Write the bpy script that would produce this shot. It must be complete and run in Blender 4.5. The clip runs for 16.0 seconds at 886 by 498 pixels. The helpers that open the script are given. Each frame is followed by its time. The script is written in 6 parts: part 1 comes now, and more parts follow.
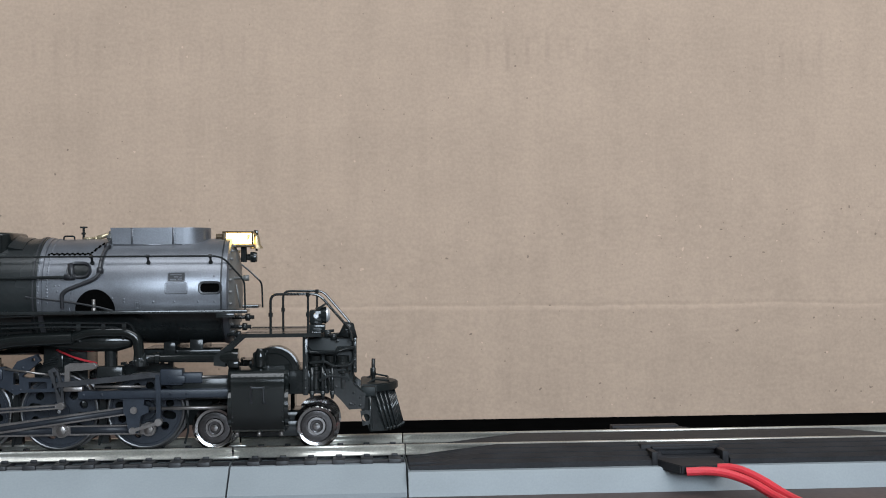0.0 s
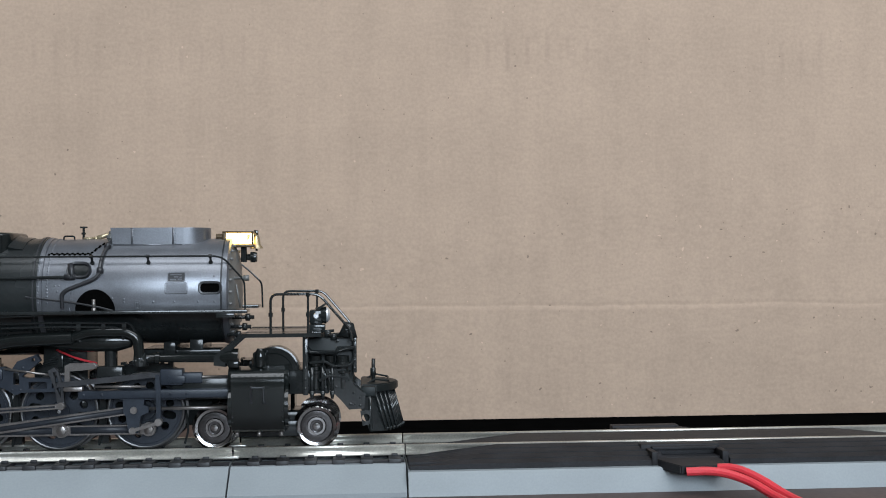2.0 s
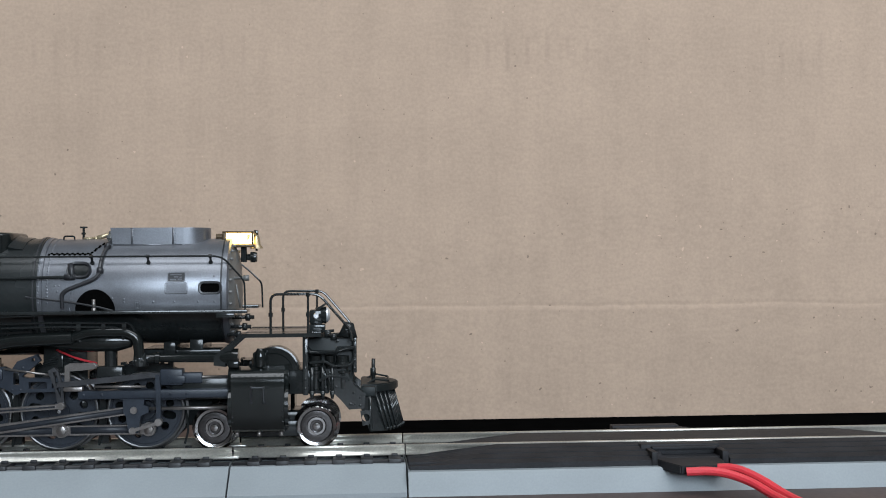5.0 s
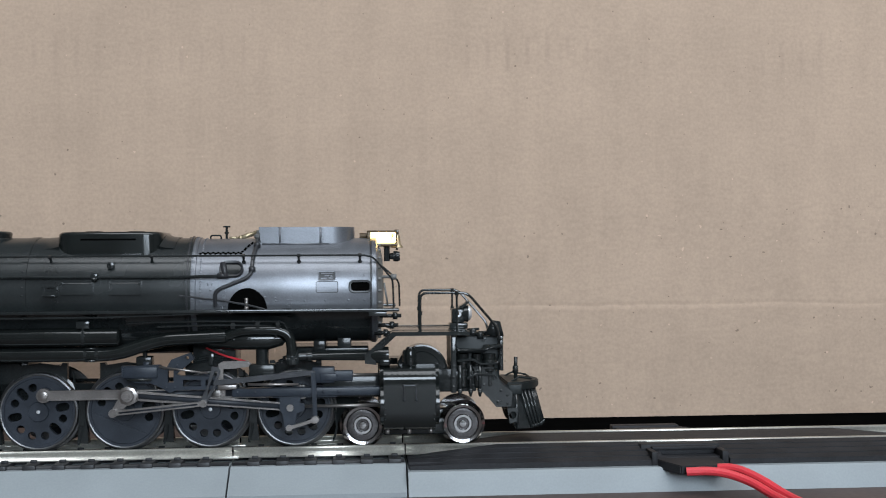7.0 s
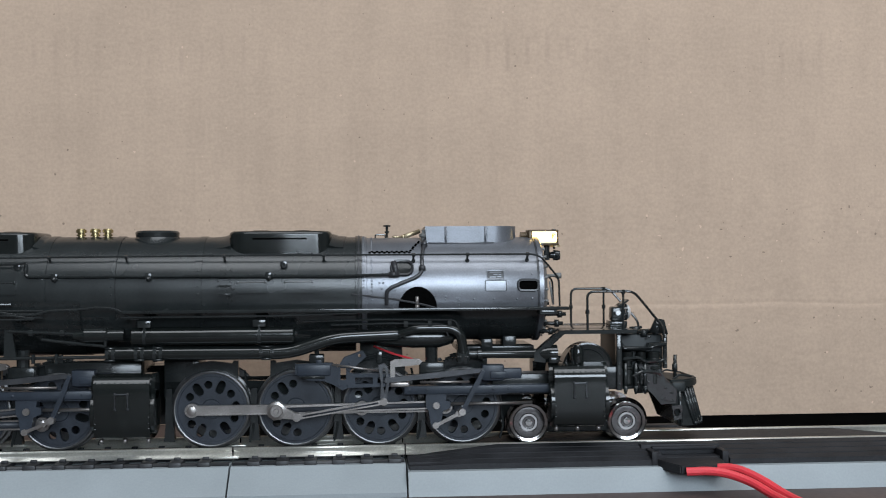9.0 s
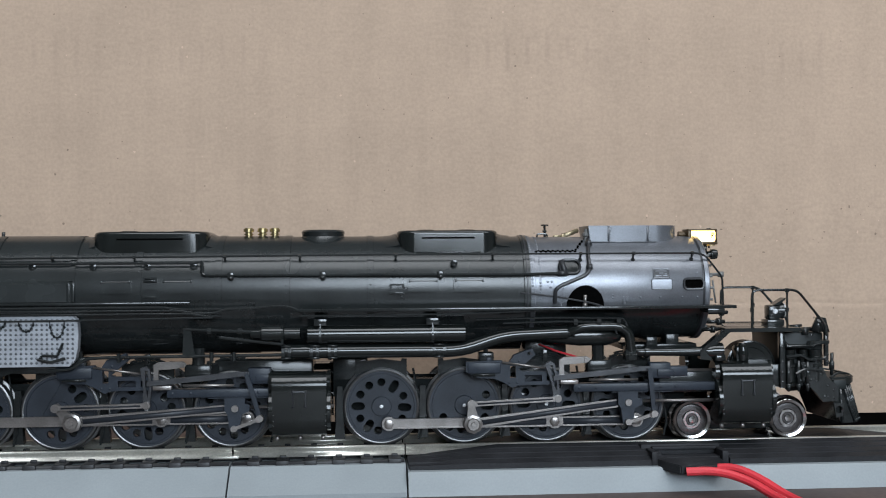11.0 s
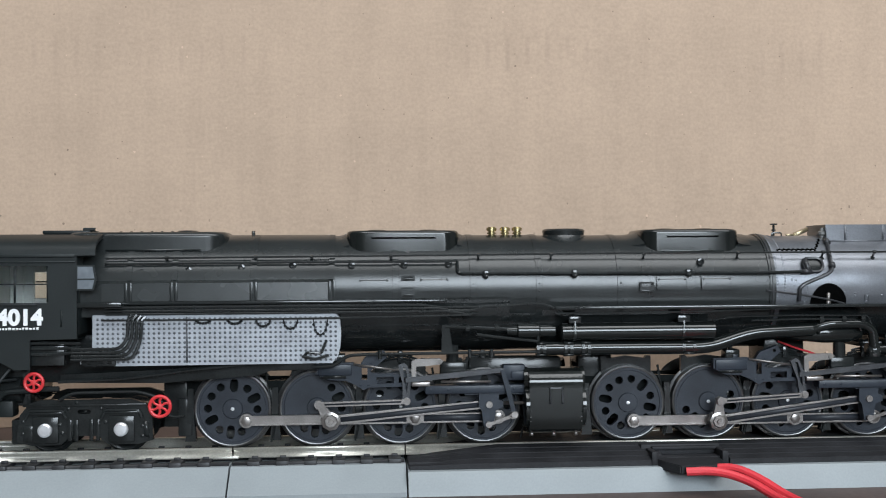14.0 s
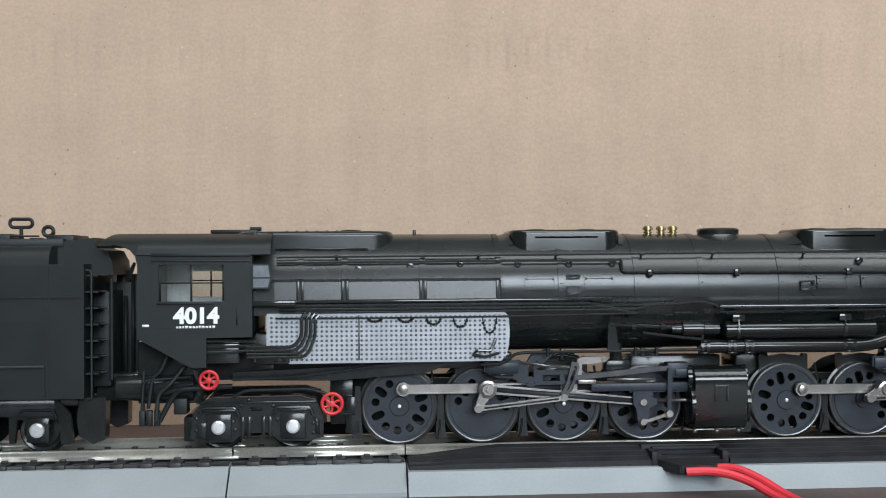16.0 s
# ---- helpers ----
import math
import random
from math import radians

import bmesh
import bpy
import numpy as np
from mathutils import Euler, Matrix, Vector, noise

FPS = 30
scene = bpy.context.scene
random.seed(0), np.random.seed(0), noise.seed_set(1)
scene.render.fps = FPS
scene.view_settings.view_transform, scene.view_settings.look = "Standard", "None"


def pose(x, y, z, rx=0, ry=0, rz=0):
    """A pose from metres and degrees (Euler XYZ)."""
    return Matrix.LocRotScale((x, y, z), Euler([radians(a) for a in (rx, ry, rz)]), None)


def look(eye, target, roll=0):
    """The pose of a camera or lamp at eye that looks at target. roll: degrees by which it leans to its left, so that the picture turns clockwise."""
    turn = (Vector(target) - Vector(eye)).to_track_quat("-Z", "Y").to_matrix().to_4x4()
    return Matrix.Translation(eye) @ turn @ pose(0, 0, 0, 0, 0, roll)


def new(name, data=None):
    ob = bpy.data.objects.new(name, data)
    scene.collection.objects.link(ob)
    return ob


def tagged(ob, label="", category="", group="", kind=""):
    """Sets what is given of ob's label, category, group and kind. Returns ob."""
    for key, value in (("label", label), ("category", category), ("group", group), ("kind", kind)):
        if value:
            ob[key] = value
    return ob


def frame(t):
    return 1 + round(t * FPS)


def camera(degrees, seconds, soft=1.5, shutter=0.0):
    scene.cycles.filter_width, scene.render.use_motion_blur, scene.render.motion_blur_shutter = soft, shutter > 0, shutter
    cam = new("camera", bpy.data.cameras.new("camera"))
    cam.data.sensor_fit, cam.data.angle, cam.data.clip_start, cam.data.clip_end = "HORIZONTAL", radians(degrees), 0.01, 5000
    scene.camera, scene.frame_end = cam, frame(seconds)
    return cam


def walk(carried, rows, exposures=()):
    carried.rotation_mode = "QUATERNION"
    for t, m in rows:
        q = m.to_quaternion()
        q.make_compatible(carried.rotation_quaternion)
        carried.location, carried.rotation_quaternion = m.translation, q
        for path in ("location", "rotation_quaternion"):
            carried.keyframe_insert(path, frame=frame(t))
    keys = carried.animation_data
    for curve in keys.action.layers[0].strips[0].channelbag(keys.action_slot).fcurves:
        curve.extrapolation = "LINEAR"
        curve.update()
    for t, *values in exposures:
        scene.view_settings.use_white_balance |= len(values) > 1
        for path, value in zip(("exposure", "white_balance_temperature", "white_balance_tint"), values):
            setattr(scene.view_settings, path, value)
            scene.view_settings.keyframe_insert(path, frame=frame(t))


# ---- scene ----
# The camera stands still on the table, a foot from the track.
YAW, PITCH = radians(4.139), radians(0.561)
EYE = Vector((0.0, -0.29519, 0.04725))
AIM = Vector((math.sin(YAW) * math.cos(PITCH), math.cos(YAW) * math.cos(PITCH), math.sin(PITCH)))
cam = camera(43.4, 16.0, soft=1.0, shutter=0.3)
STAND = look(EYE, EYE + AIM, -0.381)
walk(cam, [(0.0, STAND), (16.0, STAND)],
     exposures=[(0.0, 0.0, 6500, 10), (9.0, 0.0, 6540, 10), (12.5, 0.03, 6620, 10), (13.0, 0.18, 6720, 10), (14.0, 0.21, 6780, 10), (14.5, 0.22, 6820, 10), (16.0, 0.24, 6840, 10)])

# ---------------------------------------------------------------- world and lamps
world = bpy.data.worlds.new("daylight")
scene.world = world
world.use_nodes = True
sky = world.node_tree.nodes.new("ShaderNodeTexSky")
sky.sky_type, sky.sun_disc, sky.sun_elevation, sky.sun_rotation = "NISHITA", False, radians(38), radians(20)
world.node_tree.nodes["Background"].inputs["Strength"].default_value = 0.1
world.node_tree.links.new(sky.outputs["Color"], world.node_tree.nodes["Background"].inputs["Color"])


def window_light(name, x, y, z, wide, high, target, watts, colour):
    data = bpy.data.lights.new(name, "AREA")
    data.shape, data.size, data.size_y, data.energy, data.color = "RECTANGLE", wide, high, watts, colour
    ob = new(name, data)
    ob.matrix_world = look((x, y, z), target)
    return ob


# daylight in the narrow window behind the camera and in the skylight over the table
window_light("window_daylight", 0.345, -1.78, 0.55, 0.91, 0.62, (0.345, 0, 0.55), 27, (0.76, 0.88, 1.0))
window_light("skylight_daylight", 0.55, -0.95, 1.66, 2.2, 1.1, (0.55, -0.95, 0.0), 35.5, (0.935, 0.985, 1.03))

# ---------------------------------------------------------------- materials
MM = 0.001


def material(name, colour, rough=0.5, metal=0.0, grain=0.1, size=0.8, blotch=0.1, blotch_size=12.0, bump=0.15, coat=0.0, per_piece=0.0, emit=0.0):
    """Procedural surface: fine grain and wide blotches of the given sizes in millimetres."""
    m = bpy.data.materials.new(name)
    m.use_nodes = True
    n, l = m.node_tree.nodes, m.node_tree.links
    b = n["Principled BSDF"]
    b.inputs["Roughness"].default_value, b.inputs["Metallic"].default_value = rough, metal
    b.inputs["Coat Weight"].default_value = coat
    where = n.new("ShaderNodeTexCoord")
    fine, wide = n.new("ShaderNodeTexNoise"), n.new("ShaderNodeTexNoise")
    fine.inputs["Scale"].default_value, wide.inputs["Scale"].default_value = 1000 / size, 1000 / blotch_size
    fine.inputs["Detail"].default_value = 5
    for tex in (fine, wide):
        l.new(where.outputs["Object"], tex.inputs["Vector"])
    level = colour
    for tex, amount in ((fine, grain), (wide, blotch)):
        ramp = n.new("ShaderNodeMapRange")
        ramp.inputs["From Min"].default_value, ramp.inputs["From Max"].default_value = 0.3, 0.7
        ramp.inputs["To Min"].default_value, ramp.inputs["To Max"].default_value = 1 - amount, 1 + amount
        l.new(tex.outputs["Fac"], ramp.inputs["Value"])
        mix = n.new("ShaderNodeMix")
        mix.data_type, mix.blend_type = "RGBA", "MULTIPLY"
        mix.inputs["Factor"].default_value = 1
        if isinstance(level, tuple):
            mix.inputs["A"].default_value = (*level, 1)
        else:
            l.new(level, mix.inputs["A"])
        l.new(ramp.outputs["Result"], mix.inputs["B"])
        level = mix.outputs["Result"]
    if per_piece:
        info, ramp, mix = n.new("ShaderNodeObjectInfo"), n.new("ShaderNodeMapRange"), n.new("ShaderNodeMix")
        ramp.inputs["To Min"].default_value, ramp.inputs["To Max"].default_value = 1 - per_piece, 1 + per_piece
        l.new(info.outputs["Random"], ramp.inputs["Value"])
        mix.data_type, mix.blend_type = "RGBA", "MULTIPLY"
        mix.inputs["Factor"].default_value = 1
        l.new(level, mix.inputs["A"])
        l.new(ramp.outputs["Result"], mix.inputs["B"])
        level = mix.outputs["Result"]
    l.new(level, b.inputs["Base Color"])
    shine = n.new("ShaderNodeMapRange")
    shine.inputs["To Min"].default_value, shine.inputs["To Max"].default_value = max(0.04, rough - 0.05), min(1, rough + 0.05)
    l.new(wide.outputs["Fac"], shine.inputs["Value"])
    l.new(shine.outputs["Result"], b.inputs["Roughness"])
    if bump:
        relief = n.new("ShaderNodeBump")
        relief.inputs["Strength"].default_value, relief.inputs["Distance"].default_value = bump, 0.0001
        l.new(fine.outputs["Fac"], relief.inputs["Height"])
        l.new(relief.outputs["Normal"], b.inputs["Normal"])
    if emit:
        b.inputs["Emission Color"].default_value, b.inputs["Emission Strength"].default_value = (*colour, 1), emit
    return m


def cardboard_material():
    """Brown kraft liner: fibres, faint vertical fluting, darker and lighter specks."""
    m = material("cardboard", (0.488, 0.36, 0.27), 0.85, 0, 0.065, 1.1, 0.05, 26, 0.25)
    n, l = m.node_tree.nodes, m.node_tree.links
    b = n["Principled BSDF"]
    base = b.inputs["Base Color"].links[0].from_socket
    where = n.new("ShaderNodeTexCoord")

    def layer(socket, scale, low, high, dark, bright, detail=2.0, seed=0.0):
        shift, tex, ramp, mix = n.new("ShaderNodeMapping"), n.new("ShaderNodeTexNoise"), n.new("ShaderNodeMapRange"), n.new("ShaderNodeMix")
        shift.inputs["Scale"].default_value, shift.inputs["Location"].default_value = scale, (seed, seed, seed)
        l.new(where.outputs["Object"], shift.inputs["Vector"])
        l.new(shift.outputs["Vector"], tex.inputs["Vector"])
        tex.inputs["Scale"].default_value, tex.inputs["Detail"].default_value = 1, detail
        ramp.inputs["From Min"].default_value, ramp.inputs["From Max"].default_value = low, high
        ramp.inputs["To Min"].default_value, ramp.inputs["To Max"].default_value = dark, bright
        l.new(tex.outputs["Fac"], ramp.inputs["Value"])
        mix.data_type, mix.blend_type = "RGBA", "MULTIPLY"
        mix.inputs["Factor"].default_value = 1
        l.new(socket, mix.inputs["A"])
        l.new(ramp.outputs["Result"], mix.inputs["B"])
        return mix.outputs["Result"]

    out = layer(base, (160, 160, 14), 0.35, 0.65, 0.98, 1.02)            # vertical flutes
    out = layer(out, (200, 200, 700), 0.3, 0.7, 0.97, 1.03, 4, 3.0)    # short fibres
    out = layer(out, (700, 700, 700), 0.83, 0.87, 1.0, 0.55, 0, 7.0)    # dark specks
    out = layer(out, (600, 600, 600), 0.84, 0.87, 1.0, 1.3, 0, 11.0)    # pale specks
    # press marks in two rows, a flute or two apart, at the panel's upper and lower margins
    part_xyz, wave = n.new("ShaderNodeSeparateXYZ"), n.new("ShaderNodeMath")
    l.new(where.outputs["Object"], part_xyz.inputs["Vector"])
    scale_x = n.new("ShaderNodeMath")
    scale_x.operation, scale_x.inputs[1].default_value = "MULTIPLY", 2 * math.pi / 0.0072
    l.new(part_xyz.outputs["X"], scale_x.inputs[0])
    wave.operation = "SINE"
    l.new(scale_x.outputs["Value"], wave.inputs[0])
    peak = n.new("ShaderNodeMapRange")
    peak.inputs["From Min"].default_value, peak.inputs["From Max"].default_value = 0.6, 1.0
    l.new(wave.outputs["Value"], peak.inputs["Value"])
    patch = n.new("ShaderNodeTexNoise")
    patch.inputs["Scale"].default_value = 22
    l.new(where.outputs["Object"], patch.inputs["Vector"])
    some = n.new("ShaderNodeMapRange")
    some.inputs["From Min"].default_value, some.inputs["From Max"].default_value = 0.5, 0.7
    l.new(patch.outputs["Fac"], some.inputs["Value"])
    total = None
    for z, half in ((0.003, 0.006), (0.121, 0.009)):
        away, near = n.new("ShaderNodeMath"), n.new("ShaderNodeMapRange")
        away.operation, away.inputs[1].default_value, away.inputs[2].default_value = "COMPARE", z, half
        off = n.new("ShaderNodeMath")
        off.operation, off.inputs[1].default_value = "SUBTRACT", z
        l.new(part_xyz.outputs["Z"], off.inputs[0])
        size = n.new("ShaderNodeMath")
        size.operation = "ABSOLUTE"
        l.new(off.outputs["Value"], size.inputs[0])
        near.inputs["From Min"].default_value, near.inputs["From Max"].default_value = half * 0.3, half
        near.inputs["To Min"].default_value, near.inputs["To Max"].default_value = 1.0, 0.0
        l.new(size.outputs["Value"], near.inputs["Value"])
        n.remove(away)
        if total is None:
            total = near.outputs["Result"]
        else:
            add = n.new("ShaderNodeMath")
            add.operation = "ADD"
            l.new(total, add.inputs[0])
            l.new(near.outputs["Result"], add.inputs[1])
            total = add.outputs["Value"]
    for socket in (peak.outputs["Result"], some.outputs["Result"]):
        mul = n.new("ShaderNodeMath")
        mul.operation = "MULTIPLY"
        l.new(total, mul.inputs[0])
        l.new(socket, mul.inputs[1])
        total = mul.outputs["Value"]
    mark = n.new("ShaderNodeMix")
    mark.data_type, mark.blend_type = "RGBA", "MULTIPLY"
    mark.inputs["B"].default_value = (0.91, 0.905, 0.915, 1)
    l.new(total, mark.inputs["Factor"])
    l.new(out, mark.inputs["A"])
    l.new(mark.outputs["Result"], b.inputs["Base Color"])
    m.node_tree.nodes["Principled BSDF"].inputs["Specular IOR Level"].default_value = 0.25
    return m


def wood_material():
    m = material("dark_wood", (0.07, 0.048, 0.042), 0.55, 0, 0.2, 1.5, 0.25, 30, 0.1)
    return m


def glass_material():
    m = bpy.data.materials.new("clear_glazing")
    m.use_nodes = True
    b = m.node_tree.nodes["Principled BSDF"]
    b.inputs["Base Color"].default_value = (0.9, 0.95, 0.95, 1)
    b.inputs["Transmission Weight"].default_value, b.inputs["Roughness"].default_value, b.inputs["IOR"].default_value = 1, 0.03, 1.45
    return m


CARD = cardboard_material()
WOOD = wood_material()
GLASS = glass_material()
BLACK = material("black_enamel", (0.0165, 0.0195, 0.0198), 0.26, 0, 0.1, 0.7, 0.2, 10, 0.004)
SATIN = material("satin_black_enamel", (0.0165, 0.019, 0.0193), 0.13, 0, 0.15, 0.7, 0.2, 9, 0.006)
FRAME = material("black_plastic", (0.0165, 0.0188, 0.019), 0.17, 0, 0.2, 0.5, 0.2, 5, 0.008)
ENAMEL = material("gloss_black_cylinder_enamel", (0.0095, 0.0115, 0.0112), 0.12, 0, 0.15, 0.7, 0.2, 10, 0)
DARKGEAR = material("dark_burnished_steel", (0.06, 0.062, 0.067), 0.32, 0.6, 0.12, 0.4, 0.15, 5, 0.08)
# dark strips on the rods: the flutes' shade put into colour
FLUTE = material("dark_flute_grey", (0.03, 0.034, 0.042), 0.45, 0, 0.12, 0.4, 0.15, 5, 0.08)
CABIN = material("matt_black_paint", (0.0105, 0.0138, 0.0142), 0.48, 0, 0.1, 0.5, 0.15, 8, 0.08)
SILVER = material("graphite_silver_paint", (0.17, 0.178, 0.195), 0.33, 0.6, 0.1, 0.35, 0.1, 6, 0.1)
GREYDK = material("graphite_front", (0.16, 0.16, 0.155), 0.5, 0.2, 0.1, 0.4, 0.1, 6, 0.1)
PLATE = material("pale_silver_plate", (0.33, 0.35, 0.38), 0.45, 0.3, 0.1, 0.4, 0.12, 6, 0.08)
# darker than the sheet: the shade round the staybolts put into their colour
DOTS = material("staybolt_shade_grey", (0.095, 0.1, 0.11), 0.35, 0.5, 0.1, 0.3, 0.1, 4, 0)
DRIVER = material("slate_grey_plastic", (0.028, 0.033, 0.042), 0.4, 0, 0.15, 0.4, 0.2, 5, 0.1)
GEAR = material("blue_grey_plastic", (0.025, 0.031, 0.041), 0.35, 0, 0.12, 0.5, 0.15, 4, 0.1)
TYRE = material("blackened_steel_tyre", (0.15, 0.15, 0.15), 0.36, 0.9, 0.1, 0.3, 0.15, 5, 0.05)
STEEL = material("dull_nickel_rod", (0.25, 0.233, 0.222), 0.3, 0.8, 0.12, 0.4, 0.15, 5, 0.1)
CHROME = material("polished_nickel", (0.4, 0.39, 0.385), 0.14, 1.0, 0.08, 0.4, 0.1, 4, 0.04)
RAIL = material("nickel_silver_rail", (0.56, 0.545, 0.49), 0.3, 0.6, 0.12, 0.5, 0.2, 14, 0.1)
BRASS = material("brass", (0.50, 0.41, 0.22), 0.3, 0.95, 0.1, 0.4, 0.1, 3, 0.05)
RED = material("red_plastic", (0.62, 0.035, 0.04), 0.4, 0, 0.05, 0.5, 0.05, 5, 0.03)
WIRE = material("red_wire_insulation", (0.68, 0.045, 0.06), 0.38, 0, 0.05, 0.6, 0.08, 9, 0.05)
WHITE = material("white_lettering", (0.82, 0.83, 0.84), 0.5, 0, 0.04, 0.3, 0.04, 3, 0)
CAP = material("bare_metal_cap", (0.75, 0.76, 0.78), 0.3, 0.6, 0.06, 0.3, 0.06, 2, 0.05)
TIE = material("black_tie_plastic", (0.022, 0.022, 0.024), 0.5, 0, 0.2, 0.6, 0.2, 6, 0.2, per_piece=0.2)
ROADBED = material("grey_roadbed_plastic", (0.275, 0.302, 0.314), 0.5, 0, 0.04, 0.5, 0.05, 18, 0.1)
RERAIL = material("dusty_black_plastic", (0.017, 0.0172, 0.0195), 0.6, 0, 0.25, 0.5, 0.3, 7, 0.3)
DEFLECT = material("tinted_pane", (0.22, 0.25, 0.28), 0.15, 0.3, 0.05, 1, 0.2, 3, 0)
BELL = material("dull_brass", (0.42, 0.35, 0.23), 0.4, 0.8, 0.1, 0.4, 0.1, 3, 0.05)
BRONZE = material("dark_bronze", (0.07, 0.045, 0.02), 0.4, 0.3, 0.1, 0.4, 0.1, 3, 0.05)
DARKGREY = material("dark_graphite", (0.03, 0.031, 0.034), 0.35, 0.1, 0.1, 0.4, 0.1, 4, 0.05)
DISH = material("dark_turned_metal", (0.1, 0.095, 0.095), 0.2, 0.8, 0.1, 0.4, 0.15, 3, 0.04)
LAMP = material("lit_lens", (1.0, 0.66, 0.22), 0.4, 0, 0, 1, 0, 9, 0, emit=7.0)
# dead black: the sheet under the box, shaded holes and slots, seam bolts
MATTE = material("dead_black", (0.0025, 0.0025, 0.0025), 0.95, 0, 0.2, 0.6, 0.2, 9, 0.3)
for m, level in ((RERAIL, 0.3), (FRAME, 0.35), (SATIN, 0.55), (ENAMEL, 0.5), (GEAR, 0.25), (DRIVER, 0.25), (CABIN, 0.3), (ROADBED, 0.3)):
    m.node_tree.nodes["Principled BSDF"].inputs["Specular IOR Level"].default_value = level
MATTE.node_tree.nodes["Principled BSDF"].inputs["Specular IOR Level"].default_value = 0.0
INNER = material("grey_cab_lining", (0.62, 0.62, 0.6), 0.5, 0, 0.1, 0.5, 0.15, 6, 0.08)
WALLS = material("room_wall_paint", (0.22, 0.215, 0.21), 0.9, 0, 0.03, 4, 0.05, 300, 0.05)
CEIL = material("white_ceiling_paint", (0.78, 0.78, 0.77), 0.9, 0, 0.03, 4, 0.05, 300, 0.05)
FLOORM = material("room_floor", (0.2, 0.14, 0.1), 0.6, 0, 0.1, 4, 0.1, 200, 0.05)


# ---------------------------------------------------------------- shapes, in millimetres
def thing(name, label, category, group="", kind=""):
    return tagged(new(name), label, category, group, kind)


def part(name, bm, mat, parent=None, label="", at=(0, 0, 0), smooth=True, kind=""):
    """One mesh object from a bmesh in millimetres; at is its pivot."""
    bmesh.ops.recalc_face_normals(bm, faces=bm.faces)
    for e in bm.edges:
        e.smooth = smooth and len(e.link_faces) == 2 and e.calc_face_angle(0) < 0.5
    for v in bm.verts:
        v.co = (v.co - Vector(at)) * MM
    me = bpy.data.meshes.new(name)
    bm.to_mesh(me)
    bm.free()
    for poly in me.polygons:
        poly.use_smooth = smooth
    me.materials.append(mat)
    ob = new(name, me)
    ob.parent = parent
    base = Vector(parent["pivot"]) if parent is not None and "pivot" in parent else Vector((0, 0, 0))
    ob.location = (Vector(at) - base) * MM
    if parent is not None:
        ob["pivot"] = tuple(at)
    return tagged(ob, label, kind=kind)


def box(bm, x0, x1, y0, y1, z0, z1, bev=0.0):
    vs = [bm.verts.new((x, y, z)) for x in (x0, x1) for y in (y0, y1) for z in (z0, z1)]
    fs = [bm.faces.new([vs[i] for i in q]) for q in ((0, 1, 3, 2), (4, 6, 7, 5), (0, 4, 5, 1), (2, 3, 7, 6), (0, 2, 6, 4), (1, 5, 7, 3))]
    if bev:
        bmesh.ops.bevel(bm, geom=list({e for f in fs for e in f.edges}), offset=bev, segments=2, affect="EDGES", profile=0.5)
    return bm


def B():
    return bmesh.new()


def lathe(bm, p, axis, profile, n=24, start=0.0, sweep=360.0, caps=True):
    """Turns a profile of (along, radius) round an axis ('x','y','z') through p."""
    rings = []
    full = abs(sweep - 360) < 1e-6
    for a, r in profile:
        ring = []
        for i in range(n if full else n + 1):
            w = radians(start + sweep * i / n)
            c, s = r * math.cos(w), r * math.sin(w)
            d = {"x": (a, c, s), "y": (c, a, s), "z": (c, s, a)}[axis]
            ring.append(bm.verts.new((p[0] + d[0], p[1] + d[1], p[2] + d[2])))
        rings.append(ring)
    for r0, r1 in zip(rings, rings[1:]):
        m = len(r0)
        for i in range(m if full else m - 1):
            bm.faces.new((r0[i], r0[(i + 1) % m], r1[(i + 1) % m], r1[i]))
    if full and caps:
        for ring in (rings[0], rings[-1]):
            if (ring[0].co - ring[len(ring) // 2].co).length > 1e-4:
                bm.faces.new(ring)
    return bm


def rod(bm, a, b, r, n=8, r2=None):
    """A round bar from a to b."""
    a, b = Vector(a), Vector(b)
    q = (b - a).to_track_quat("Z", "Y")
    rings = []
    for c, rr in ((a, r), (b, r if r2 is None else r2)):
        rings.append([bm.verts.new(c + q @ Vector((rr * math.cos(2 * math.pi * i / n), rr * math.sin(2 * math.pi * i / n), 0))) for i in range(n)])
    for i in range(n):
        bm.faces.new((rings[0][i], rings[0][(i + 1) % n], rings[1][(i + 1) % n], rings[1][i]))
    for ring in rings:
        bm.faces.new(ring)
    return bm


def rounded(points, radius, steps=4):
    """The polyline with its inner corners rounded off."""
    pts = [Vector(p) for p in points]
    out = [pts[0]]
    for a, b, c in zip(pts, pts[1:], pts[2:]):
        d = min(radius, (a - b).length * 0.49, (c - b).length * 0.49)
        s, e = b + (a - b).normalized() * d, b + (c - b).normalized() * d
        for i in range(steps + 1):
            t = i / steps
            out.append(s.lerp(b, t).lerp(b.lerp(e, t), t))
    return out + [pts[-1]]


def tube(bm, points, r, n=8, bend=1.5):
    """A round pipe along a polyline with rounded bends."""
    pts = rounded(points, bend) if len(points) > 2 else [Vector(p) for p in points]
    rings, up = [], None
    for i, p in enumerate(pts):
        d = (pts[min(i + 1, len(pts) - 1)] - pts[max(i - 1, 0)]).normalized()
        if up is None:
            up = d.orthogonal().normalized()
        up = (up - d * up.dot(d)).normalized()
        side = d.cross(up)
        rings.append([bm.verts.new(p + (up * math.cos(2 * math.pi * k / n) + side * math.sin(2 * math.pi * k / n)) * r) for k in range(n)])
    for r0, r1 in zip(rings, rings[1:]):
        for k in range(n):
            bm.faces.new((r0[k], r0[(k + 1) % n], r1[(k + 1) % n], r1[k]))
    bm.faces.new(rings[0])
    bm.faces.new(rings[-1])
    return bm


